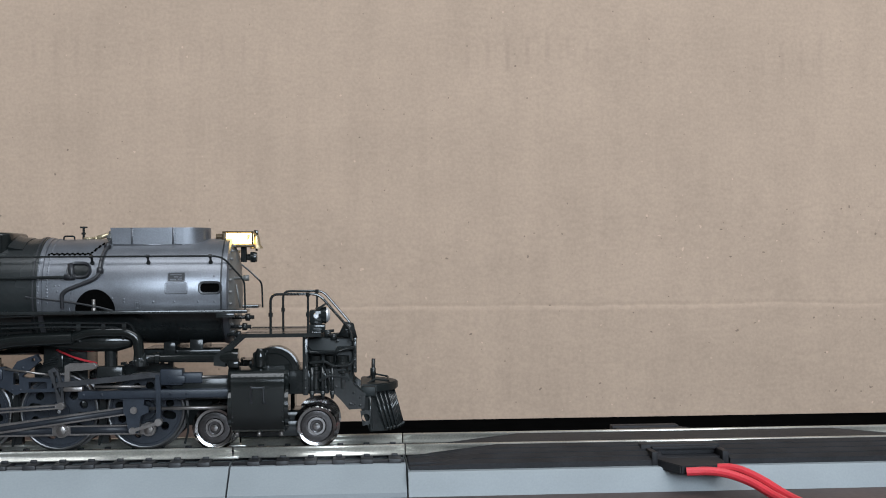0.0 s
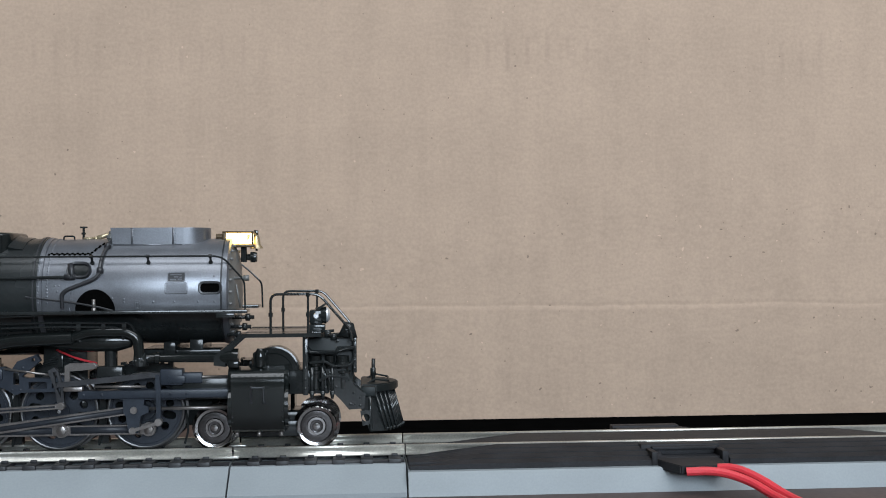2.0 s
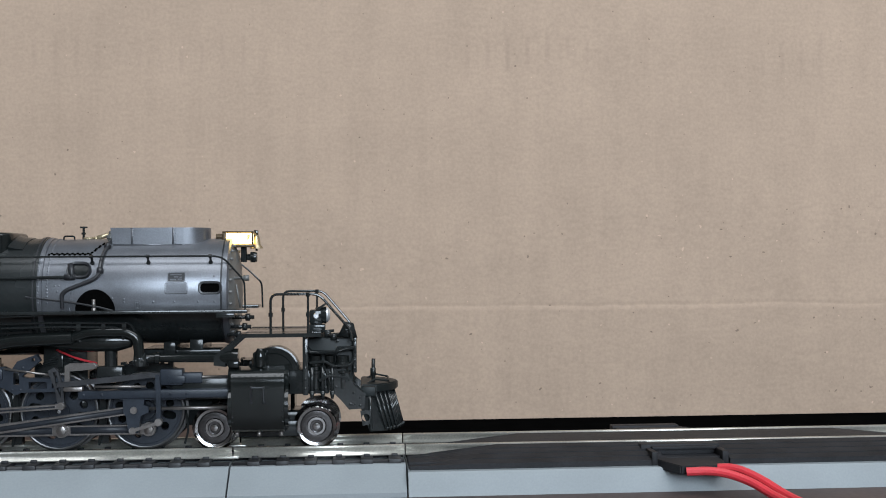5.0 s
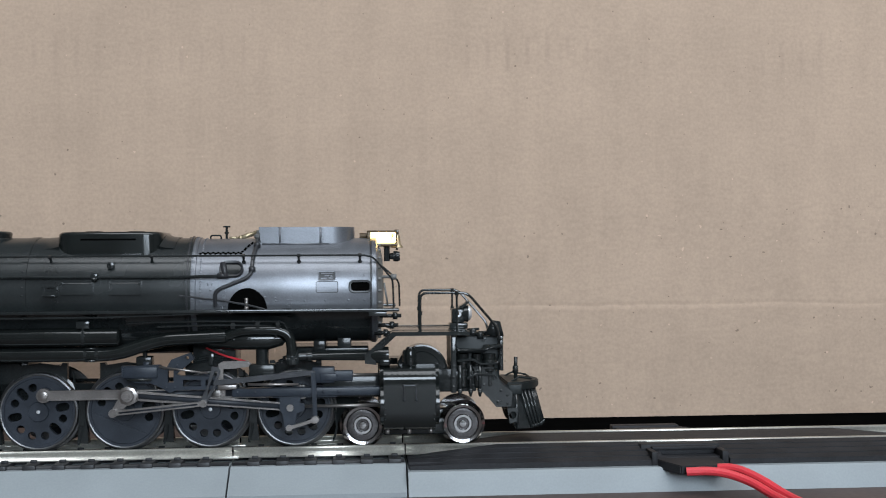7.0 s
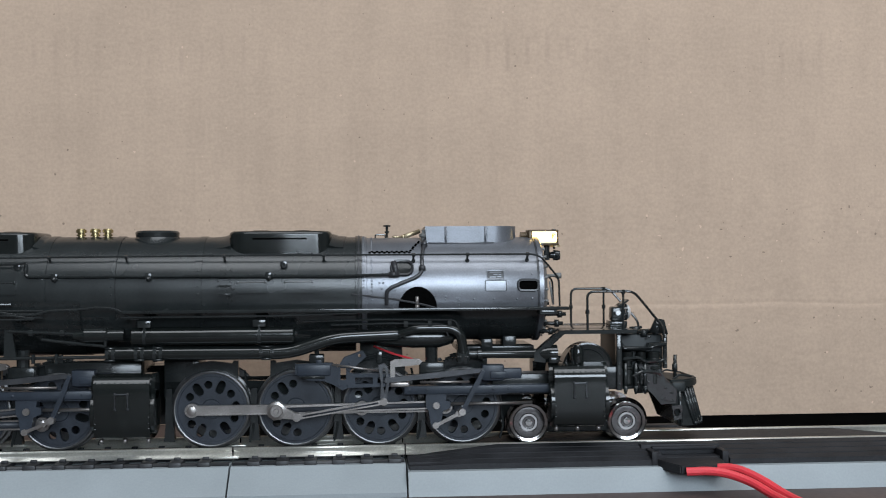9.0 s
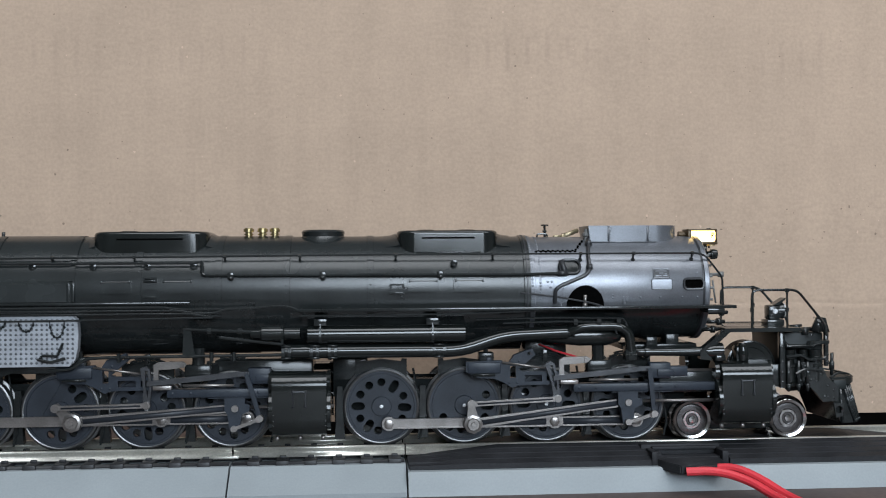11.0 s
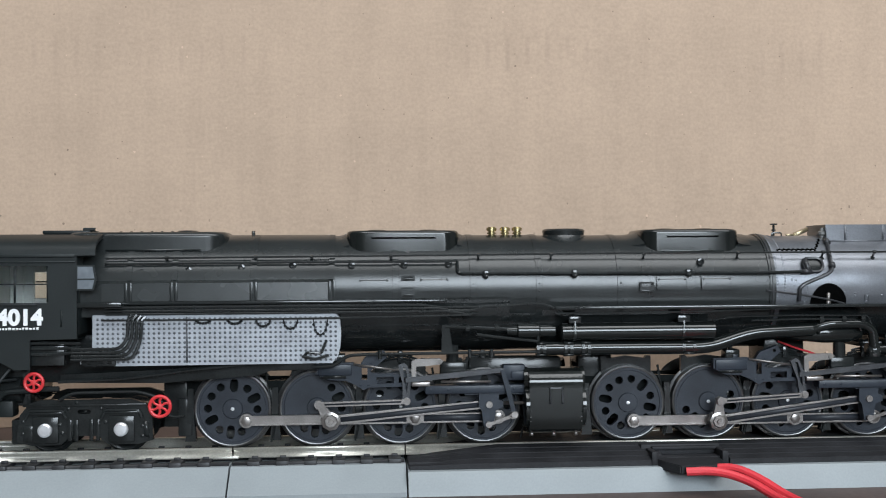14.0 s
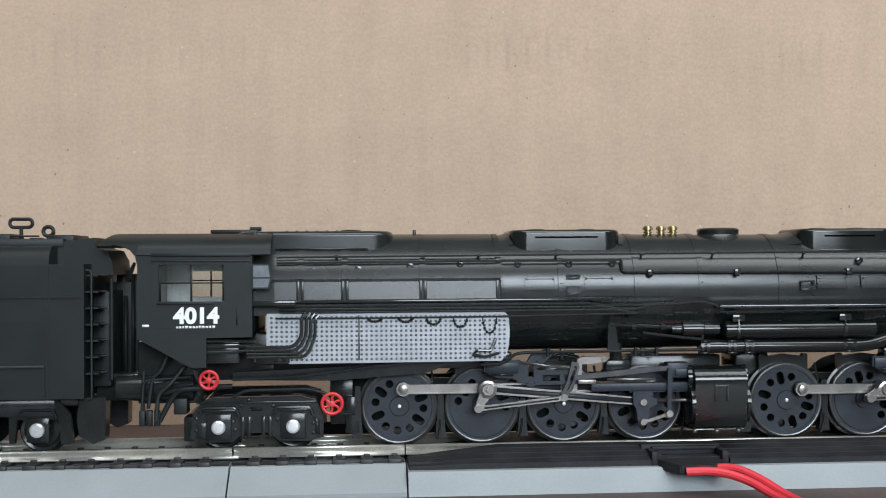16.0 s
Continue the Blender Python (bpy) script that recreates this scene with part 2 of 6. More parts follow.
def plate(bm, outline, y0, y1, holes=()):
    """An upright plate: an outline in x, z with holes cut through, from y0 to y1."""
    edges, loops = [], []
    for loop in (outline, *holes):
        vs = [bm.verts.new((x, y0, z)) for x, z in loop]
        edges += [bm.edges.new((vs[i], vs[(i + 1) % len(vs)])) for i in range(len(vs))]
        loops.append(vs)
    if holes:
        got = bmesh.ops.triangle_fill(bm, edges=edges, use_beauty=True, use_dissolve=False)
        front = [f for f in got["geom"] if isinstance(f, bmesh.types.BMFace)]
    else:
        front = [bm.faces.new(loops[0])]
    twin = {}
    for vs in loops:
        for v in vs:
            twin[v] = bm.verts.new((v.co.x, y1, v.co.z))
    for f in front:
        bm.faces.new([twin[v] for v in reversed(f.verts)])
    for vs in loops:
        for i in range(len(vs)):
            a, b = vs[i], vs[(i + 1) % len(vs)]
            bm.faces.new((a, b, twin[b], twin[a]))
    return bm


def circle(x, z, r, n=20, start=0.0):
    return [(x + r * math.cos(start + 2 * math.pi * i / n), z + r * math.sin(start + 2 * math.pi * i / n)) for i in range(n)]


def slot(x, z, half, r, turn, n=8):
    """The outline of a long hole with round ends."""
    out = []
    for sgn in (1, -1):
        for i in range(n // 2 + 1):
            w = -math.pi / 2 + math.pi * i / (n // 2)
            u, v = sgn * (half + r * math.cos(w)), sgn * r * math.sin(w)
            out.append((x + u * math.cos(turn) - v * math.sin(turn), z + u * math.sin(turn) + v * math.cos(turn)))
    return out


def stadium(bm, x0, x1, half, z0, z1, bev=0.6, n=8, r=None, lean=0.0):
    """An upright block with rounded ends in plan; r: the corners' radius."""
    r = half if r is None else r
    ring = []
    for cx, cy, first in ((x1 - r, r - half, -90), (x1 - r, half - r, 0), (x0 + r, half - r, 90), (x0 + r, r - half, 180)):
        for i in range(n // 2 + 1):
            w = radians(first + 90 * i / (n // 2))
            ring.append((cx + r * math.cos(w), cy + r * math.sin(w)))
    layers = [(z0, 0.0), (z1 - bev - 0.15, 0.0), (z1 - bev, 0.0), (z1 - bev * 0.6, bev * 0.12), (z1 - bev * 0.25, bev * 0.4), (z1, bev)]
    rings = []
    mx = (x0 + x1) / 2
    for z, inset in layers:
        inset += lean * (z - z0)
        k, kx = (half - inset) / half, ((x1 - x0) / 2 - inset) / ((x1 - x0) / 2)
        rings.append([bm.verts.new((mx + (x - mx) * kx, y * k, z)) for x, y in ring])
    for r0, r1 in zip(rings, rings[1:]):
        for i in range(len(ring)):
            bm.faces.new((r0[i], r0[(i + 1) % len(ring)], r1[(i + 1) % len(ring)], r1[i]))
    bm.faces.new(rings[0])
    bm.faces.new(rings[-1])
    bmesh.ops.remove_doubles(bm, verts=bm.verts, dist=0.001)
    return bm


def stud(bm, x, y, z, r, out=(0, -1, 0), h=None):
    """A low rivet head: a flattened six-sided dome."""
    o = Vector(out).normalized()
    u = o.orthogonal().normalized()
    v = o.cross(u)
    c = Vector((x, y, z))
    base = [bm.verts.new(c + (u * math.cos(k * math.pi / 3) + v * math.sin(k * math.pi / 3)) * r) for k in range(6)]
    tip = bm.verts.new(c + o * (h or r * 0.7))
    for k in range(6):
        bm.faces.new((base[k], base[(k + 1) % 6], tip))
    return bm

# ---------------------------------------------------------------- room, table and box
def room():
    def slab(name, x0, x1, y0, y1, z0, z1, mat, label):
        ob = part(name, box(B(), x0, x1, y0, y1, z0, z1), mat, None, label, smooth=False)
        tagged(ob, category=name.split("_")[0], kind="structure")

    slab("floor", -2300, 2300, -1900, 1500, -860, -760, FLOORM, "plain brown floor of the room round the table")
    slab("wall_north", -2300, 2300, 1400, 1500, -760, 1680, WALLS, "plain painted wall behind the box")
    slab("wall_west", -2300, -2200, -1800, 1400, -760, 1680, WALLS, "plain painted wall")

    def pierced(name, label, lo, hi, a0, a1, z0, z1, axis, p0, p1):
        bm = B()
        for u0, u1, v0, v1 in ((lo, a0, -760, 1680), (a1, hi, -760, 1680), (a0, a1, -760, z0), (a0, a1, z1, 1680)):
            if axis == "x":
                box(bm, u0, u1, p0, p1, v0, v1)
            else:
                box(bm, p0, p1, u0, u1, v0, v1)
        ob = part(name, bm, WALLS, None, label, smooth=False)
        tagged(ob, category="wall", kind="structure")

    pierced("wall_south", "plain painted wall with a window opening", -2300, 2300, -115, 805, 235, 865, "x", -1900, -1800)
    slab("wall_east", 2200, 2300, -1800, 1400, -760, 1680, WALLS, "plain painted wall")
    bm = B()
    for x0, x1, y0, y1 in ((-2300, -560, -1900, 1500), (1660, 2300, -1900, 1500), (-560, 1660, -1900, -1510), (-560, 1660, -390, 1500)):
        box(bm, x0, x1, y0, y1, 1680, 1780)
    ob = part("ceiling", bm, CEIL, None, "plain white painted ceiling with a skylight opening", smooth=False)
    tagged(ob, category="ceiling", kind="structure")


def dark_gap_sheet():
    # black sheet added to paint the dark gap at the box's foot
    t = thing("dark_gap_sheet", "dull black sheet added for the dark gap under the box", "cloth")
    part("cloth", box(B(), -45, 420, 45, 150, -10.46, -10.2), MATTE, t, smooth=False)


def table():
    t = thing("table", "dark reddish-brown wooden table under the train set", "table")
    part("tabletop", box(B(), -700, 500, -330, 480, -40.5, -10.5, 2), WOOD, t)
    for x, y in ((-660, -290), (460, -290), (-660, 440), (460, 440)):
        part("leg", box(B(), x - 25, x + 25, y - 25, y + 25, -760, -40.6, 2), WOOD, t)


def cardboard_box():
    t = thing("cardboard_box", "plain brown corrugated cardboard box with a crushed crease", "box")
    # front panel: a sheet with a wavering crease low on it
    bm = B()
    nx, zs = 130, [-10.3, -6, 0, 8, 16, 22, 26, 28.5, 29.7, 30.3, 30.9, 31.5, 32.2, 33.5, 37, 45, 60, 80, 100, 120, 140, 160, 178, 185]
    rows = []
    for z in zs:
        row = []
        for i in range(nx + 1):
            x = -260 + 560 * i / nx
            zc = 30.9 + 0.9 * noise.noise((x * 0.03, 0, 5)) + 0.5 * noise.noise((x * 0.15, 3, 5))
            d = z - 30.9
            dz = (zc - 30.9) * math.exp(-(d / 6) ** 2)
            y = 100 + 0.14 * math.exp(-((d + 0.3) / 0.55) ** 2) - 0.13 * math.exp(-((d + 1.5) / 0.9) ** 2)
            y += 0.5 * noise.noise((x * 0.012, z * 0.012, 2)) + 0.10 * noise.noise((x * 0.05, z * 0.05, 8)) + 0.03 * noise.noise((x * 0.16, z * 0.02, 9))
            y += 0.00042 * max(0.0, 92 - z) ** 2          # the panel bellies out at mid height
            row.append(bm.verts.new((x, y, z + dz)))
        rows.append(row)
    for r0, r1 in zip(rows, rows[1:]):
        for i in range(nx):
            bm.faces.new((r0[i], r0[i + 1], r1[i + 1], r1[i]))
    front = list(bm.faces)
    got = bmesh.ops.extrude_face_region(bm, geom=front)
    for v in got["geom"]:
        if isinstance(v, bmesh.types.BMVert):
            v.co.y += 4
    part("front_panel", bm, CARD, t)
    part("back_panel", box(B(), -260, 300, 396, 400, -10.3, 185), CARD, t)
    for x in (-260, 296):
        part("side_panel", box(B(), x, x + 4, 109.6, 395.5, -10.3, 185), CARD, t)
    part("top_flap", box(B(), -259, 299, 101.5, 250, 185.3, 188.5), CARD, t)
    part("top_flap", box(B(), -259, 299, 250.6, 399, 185.3, 188.5), CARD, t)


# ---------------------------------------------------------------- track
RAIL_SECTION = [(-1.3, -2.54), (-1.3, -2.2), (-0.35, -1.85), (-0.35, -0.95), (-0.65, -0.7), (-0.65, -0.12), (-0.5, 0),
                (0.5, 0), (0.65, -0.12), (0.65, -0.7), (0.35, -0.95), (0.35, -1.85), (1.3, -2.2), (1.3, -2.54)]


def run(bm, section, x0, x1, y=0.0):
    """A bar of a y, z section from x0 to x1."""
    a = [bm.verts.new((x0, y + u, v)) for u, v in section]
    b = [bm.verts.new((x1, y + u, v)) for u, v in section]
    for i in range(len(a)):
        bm.faces.new((a[i], a[(i + 1) % len(a)], b[(i + 1) % len(a)], b[i]))
    bm.faces.new(a)
    bm.faces.new(b)
    return bm


def roadbed_section(top_half, top, foot_half, foot, lip=1.2):
    return [(-foot_half, foot), (-foot_half, foot + lip), (-top_half - 0.5, top - 0.35), (-top_half, top), (top_half, top), (top_half + 0.5, top - 0.35), (foot_half, foot + lip), (foot_half, foot)]


def track_piece(x0, x1, first_tie, label):
    t = thing("track_section", label, "track", "track sections")
    part("roadbed", run(B(), roadbed_section(16.0, -3.7, 24.0, -10.45), x0 + 0.12, x1 - 0.12), ROADBED, t, "pale grey plastic roadbed")
    for y in (-8.9, 8.9):
        part("rail", run(B(), RAIL_SECTION, x0 + 0.15, x1 - 0.15, y), RAIL, t, "nickel silver rail")
        part("rail_joiner", box(B(), x0 - 5, x0 + 1.5, y - 1.6, y + 1.6, -2.72, -2.0, 0.15), RAIL, t)
    x = first_tie
    shared = None
    while x < x1 - 1:
        if shared is None:
            bm = box(B(), x - 1.55, x + 1.55, -15.2, 15.2, -4.3, -2.6, 0.18)
            for y in (-8.9, 8.9):
                for sgn in (-1, 1):
                    box(bm, x - 0.8, x + 0.8, y + sgn * 1.9 - 0.45, y + sgn * 1.9 + 0.45, -2.62, -1.95, 0.15)
            shared = part("tie", bm, TIE, t, "", (x, 0, -3.4))
        else:
            ob = new("tie", shared.data)
            ob.parent, ob.location = t, Vector((x, 0, -3.4)) * MM
        x += 7.05
    bm = B()
    for sgn in (-1, 1):
        box(bm, x0 + 0.3, x1 - 0.3, sgn * 13.6 - 0.7, sgn * 13.6 + 0.7, -4.2, -2.95)
        box(bm, x0 + 0.3, x1 - 0.3, sgn * 6.2 - 0.7, sgn * 6.2 + 0.7, -4.2, -2.95)
    part("tie_web", bm, TIE, t)
    return t


def rerailer(x0, x1):
    """The terminal section: rails flush in black plastic plates with a wire socket."""
    t = thing("rerailer_track", "grey track section with black rerailer plates and wire socket", "track", "track sections")
    sec = [(-24, -10.45), (-22.2, -5.2), (-21.8, -4.75), (-19, -4.6), (19, -4.6), (21.8, -4.75), (22.2, -5.2), (24, -10.45)]
    part("roadbed", run(B(), sec, x0 + 0.1, x1), ROADBED, t, "pale grey plastic roadbed")
    for y in (-8.9, 8.9):
        part("rail", run(B(), RAIL_SECTION, x0, x1, y), RAIL, t, "nickel silver rail")
    part("ramp_bed", box(B(), x0 + 0.3, x1, -18.5, 18.5, -4.55, -2.9, 0.2), RERAIL, t)

    def planks(y_in, y_out, x_a, x_b, cut_a, cut_b, ramps):
        """Boards side by side, falling away from the rail, ramped at the ends."""
        n = 4
        for k in range(n):
            f0, f1 = k / n + 0.026, (k + 1) / n - 0.026
            ya, yb = y_in + (y_out - y_in) * f0, y_in + (y_out - y_in) * f1
            za, zb = -0.15 - 3.2 * f0 ** 1.1, -0.15 - 3.2 * f1 ** 1.1
            xa, xb = x_a + cut_a * (f0 + f1) / 2, x_b - cut_b * (f0 + f1) / 2
            stations = [(xa, 1.0)]
            if ramps[0]:
                stations = [(xa, 0.0), (xa + 23 * (1 - 0.5 * f0), 1.0)]
            stations.append((xb - (23 * (1 - 0.5 * f0) if ramps[1] else 0), 1.0))
            if ramps[1]:
                stations.append((xb, 0.0))
            bm, prev = B(), None
            for x, up in stations:
                top = [min(z, -2.7 - 1.0 * f + (z + 2.7 + 1.0 * f) * up) if z > -2.7 - f else z for z, f in ((za, f0), (zb, f1))]
                ring = [bm.verts.new(c) for c in ((x, ya, top[0]), (x, yb, top[1]), (x, yb, -4.5), (x, ya, -4.5))]
                if prev:
                    for i in range(4):
                        bm.faces.new((prev[i], prev[(i + 1) % 4], ring[(i + 1) % 4], ring[i]))
                else:
                    bm.faces.new(ring)
                prev = ring
            bm.faces.new(prev)
            part("board", bm, RERAIL, t, smooth=False)

    for s in (-1, 1):
        planks(s * 9.75, s * 20.5, x0 + 0.5, x0 + 62, 0, -4, (True, False))
        planks(s * 9.75, s * 20.5, x0 + 80, x1 - 6, 1.5, 0, (False, True))
    for k in range(3):
        ya = -7.3 + 4.9 * k
        bm = B()
        prev = None
        for x, z in ((x0 + 8, -2.8), (x0 + 31, -0.25), (x1 - 45, -0.25), (x1 - 20, -2.8)):
            ring = [bm.verts.new(c) for c in ((x, ya, z), (x, ya + 4.75, z), (x, ya + 4.75, -4.4), (x, ya, -4.4))]
            if prev:
                for i in range(4):
                    bm.faces.new((prev[i], prev[(i + 1) % 4], ring[(i + 1) % 4], ring[i]))
            else:
                bm.faces.new(ring)
            prev = ring
        bm.faces.new(prev)
        part("board", bm, RERAIL, t, "worn grey-black plastic between the rails", smooth=False)
    # socket housing on each side
    for s in (-1, 1):
        bm = B()
        ys = sorted((s * 9.75, s * 14.2))
        box(bm, x0 + 60, x0 + 80.5, ys[0], ys[1], -4.4, -0.35, 0.2)
        ys = sorted((s * 14.2, s * 20.6))
        box(bm, x0 + 61.2, x0 + 62.6, ys[0], ys[1], -4.4, -1.2, 0.15)
        box(bm, x0 + 79.2, x0 + 80.8, ys[0], ys[1], -4.4, -1.2, 0.15)
        ys = sorted((s * 14.2, s * 15.6))
        box(bm, x0 + 62.6, x0 + 79.2, ys[0], ys[1], -1.5, -0.75, 0.1)
        part("socket", bm, RERAIL, t, "black wire socket")
    # end stop plate on the far side
    part("socket_cover", box(B(), x0 + 60.5, x0 + 80, 20.8, 24.5, -4.2, -0.8, 0.3), RERAIL, t, "dusty grey socket cover")


def power_plug():
    t = thing("power_plug", "black plug with two red wires in the track socket", "plug")
    bm = B()
    plate_pts = [(71.8, -15.8), (89.6, -15.8), (89.4, -23), (88.4, -28.5), (77, -28.5), (74.6, -23)]
    lo = [bm.verts.new((x, y, -5.4)) for x, y in plate_pts]
    hi = [bm.verts.new((x, y, -2.9 - 0.03 * (-15 - y))) for x, y in plate_pts]
    for i in range(6):
        bm.faces.new((lo[i], lo[(i + 1) % 6], hi[(i + 1) % 6], hi[i]))
    bm.faces.new(lo)
    bm.faces.new(hi)
    bmesh.ops.bevel(bm, geom=list(bm.edges), offset=0.25, segments=2, affect="EDGES")
    part("plug_body", bm, RERAIL, t)
    for a in (0, 1):
        # one wire leaves along the track, then bends down towards the table's edge
        pts = [(78.2, -29.2, -4.6), (83.5, -30.6, -4.2), (87.5, -32.4, -4.6), (92, -36.0, -6.0), (95.5, -42.0, -8.4), (98.5, -52, -9.4), (103, -80, -9.4), (120, -140, -9.4), (132, -320, -9.4)]
        if a:
            pts = [(86.5, -27.8, -4.1), (89, -29.0, -3.8), (91.5, -31.0, -4.2), (95, -35.0, -5.8), (98.4, -41.0, -8.3), (101.6, -51, -9.4), (106, -80, -9.4), (123.5, -140, -9.4), (136, -320, -9.4)]
        part("wire", tube(B(), pts, 1.05, 10, 6), WIRE, t, "red insulated wire")

# ---------------------------------------------------------------- how far the train has gone, in millimetres
GONE = [(0, 0), (5.2, 0), (5.3, 1.4), (5.5, 5.73), (6, 16.63), (6.5, 27.51), (7, 37.45), (7.5, 48.07), (8, 59.18), (8.5, 69.2), (9, 80.21),
        (11.5, 133.95), (12, 144.63), (12.5, 155.33), (13, 166.08), (13.5, 177.18), (14, 187.19), (14.5, 197.89), (15, 208.77), (15.5, 219.14), (16, 229.44)]
TIMES = [0.0, 5.0] + [round(5.2 + 0.1 * i, 1) for i in range(109)]
ROLL = 9.934          # rolling radius of the driving wheels
HUB = 9.85            # height of their axles
THROW = 4.6           # crank throw
MOVERS = []           # (part, function from distance gone to a pose in its thing's space)


def gone(t):
    return float(np.interp(t, [a for a, _ in GONE], [b for _, b in GONE]))


def place(x, y, z, turn=0.0):
    """A pose in the train's space, in millimetres; turn: radians, clockwise as seen from the near side."""
    return Matrix.Translation((x * MM, y * MM, z * MM)) @ Matrix.Rotation(turn, 4, "Y")


def roller(ob, x, z, radius):
    MOVERS.append((ob, lambda s: place(x, 0, z, s / radius)))


# ---------------------------------------------------------------- wheels
def driving_wheelset(parent, x, crank, main=False):
    """Axle with two spoked-disc wheels; crank: the near crank's angle in degrees at the start."""
    at = (x, 0, HUB)
    ax = part("driving_wheelset", rod(B(), (x, -8, HUB), (x, 8, HUB), 1.3, 10), FRAME, parent, "slate-grey driving wheels with bright tyres", at)
    c = radians(crank)
    holes = []
    # lightening holes, round and long by turns, none at the crank
    for off, long_hole in ((36, 0), (64, 1), (92, 0), (125, 1), (157, 0), (187, 0), (217, 0), (246, 1), (276, 0), (303, 1), (329, 0)):
        if main and 100 < off < 262:
            continue
        w = c + radians(off)
        if long_hole:
            holes.append(slot(x + 5.95 * math.cos(w), HUB + 5.95 * math.sin(w), 0.78, 1.02, w))
        else:
            holes.append(circle(x + 6.2 * math.cos(w), HUB + 6.2 * math.sin(w), 1.05, 12))
    for s in (-1, 1):
        bm = plate(B(), circle(x, HUB, 8.55, 48), s * 9.35, s * 8.0, holes if s < 0 else ())
        part("wheel_disc", bm, DRIVER, ax, "", at)
        bm = B()
        lathe(bm, (x, 0, HUB), "y", [(s * 9.25, 8.3), (s * 9.6, 8.45), (s * 9.6, 9.0), (s * 9.45, 9.15)], 48, caps=False)
        part("rim", bm, DRIVER, ax, "", at)
        bm = lathe(B(), (x, 0, HUB), "y", [(s * 9.0, 8.6), (s * 9.62, 9.05), (s * 9.7, 9.3), (s * 9.55, 9.65), (s * 7.6, 9.8), (s * 7.35, 10.4), (s * 7.0, 10.45), (s * 6.8, 10.1), (s * 6.8, 8.0)], 48, caps=False)
        part("tyre", bm, TYRE, ax, "blackened steel tyre", at)
    bm = lathe(B(), (x, 0, HUB), "y", [(-9.3, 2.6), (-9.75, 2.4), (-9.75, 0.0001)], 20)
    px, pz = x + THROW * math.cos(c), HUB + THROW * math.sin(c)
    lathe(bm, (px, 0, pz), "y", [(-9.3, 1.9), (-10.3, 1.6), (-10.3, 0.0001)], 16)
    half = 1.15 if main else 0.0              # counterweight
    if half:
        arc = [(x + 8.2 * math.cos(c + math.pi + w), HUB + 8.2 * math.sin(c + math.pi + w)) for w in np.linspace(-half, half, 16)]
        plate(bm, arc, -9.6, -9.2)
    part("hub", bm, DRIVER, ax, "", at)
    part("axle_end", lathe(B(), (x, 0, HUB), "y", [(-9.7, 0.5), (-10.0, 0.42), (-10.05, 0.0001)], 10), CAP, ax, "bright axle end", at)
    roller(ax, x, HUB, ROLL)
    return ax


def small_wheelset(parent, x, z, r, mat, name="wheelset", cap=None, face=9.5):
    at = (x, 0, z)
    ax = part(name, rod(B(), (x, -8, z), (x, 8, z), 0.9, 8), FRAME, parent, "", at)
    for s in (-1, 1):
        prof = [(s * 7.0, 0.0001), (s * 7.0, r + 0.75), (s * 7.35, r + 0.8), (s * 7.7, r + 0.1), (s * face, r - 0.02), (s * (face + 0.15), r - 0.25), (s * (face - 0.05), r * 0.82),
                (s * (face - 0.5), r * 0.76), (s * (face - 0.35), r * 0.5), (s * (face - 0.05), r * 0.44), (s * (face - 0.05), r * 0.33), (s * (face - 0.45), r * 0.3), (s * (face - 0.4), r * 0.2)]
        part("wheel", lathe(B(), (x, 0, z), "y", prof, 32), mat, ax, "", at)
        if mat is CHROME:
            part("wheel_dish", lathe(B(), (x, 0, z), "y", [(s * (face + 0.02), r * 0.815), (s * (face - 0.42), r * 0.755), (s * (face - 0.27), r * 0.51), (s * (face - 0.3), r * 0.46)], 32, caps=False), DISH, ax, "dark turned dish", at)
            part("hub_ring", lathe(B(), (x, 0, z), "y", [(s * (face - 0.3), r * 0.34), (s * (face - 0.37), r * 0.29), (s * (face - 0.35), r * 0.19)], 24, caps=False), DISH, ax, "", at)
        part("axle_end", lathe(B(), (x, 0, z), "y", [(s * (face - 0.45), r * 0.2), (s * (face + 0.1), r * 0.17), (s * (face + 0.2), 0.0001)], 12), CHROME if mat is CHROME else CAP, ax, "", at)
    roller(ax, x, z, r)
    return ax


# ---------------------------------------------------------------- running gear of one engine unit
def fish(bm, x0, x1, z, y0, y1, h0, h1, r0, r1, groove=True):
    """A rod with round eyes at both ends, lying along x."""
    n = 12
    pts = []
    for cx, r, h, first in ((x1, r1, h1, -1), (x0, r0, h0, 1)):
        w0 = math.asin(min(0.95, h / r))
        sgn = -first
        for i in range(n + 1):
            w = -math.pi + w0 + (2 * math.pi - 2 * w0) * i / n
            pts.append((cx + sgn * r * math.cos(w), z + sgn * r * math.sin(w)))
    plate(bm, pts, y0, y1)
    if groove:
        hm = min(h0, h1)
        for sgn in (-1, 1):
            box(bm, x0 + r0 + 0.3, x1 - r1 - 0.3, y0 - 0.3, y0 + 0.02, z + sgn * hm - (0.36 if sgn > 0 else 0), z + sgn * hm + (0 if sgn > 0 else 0.36))
    return bm


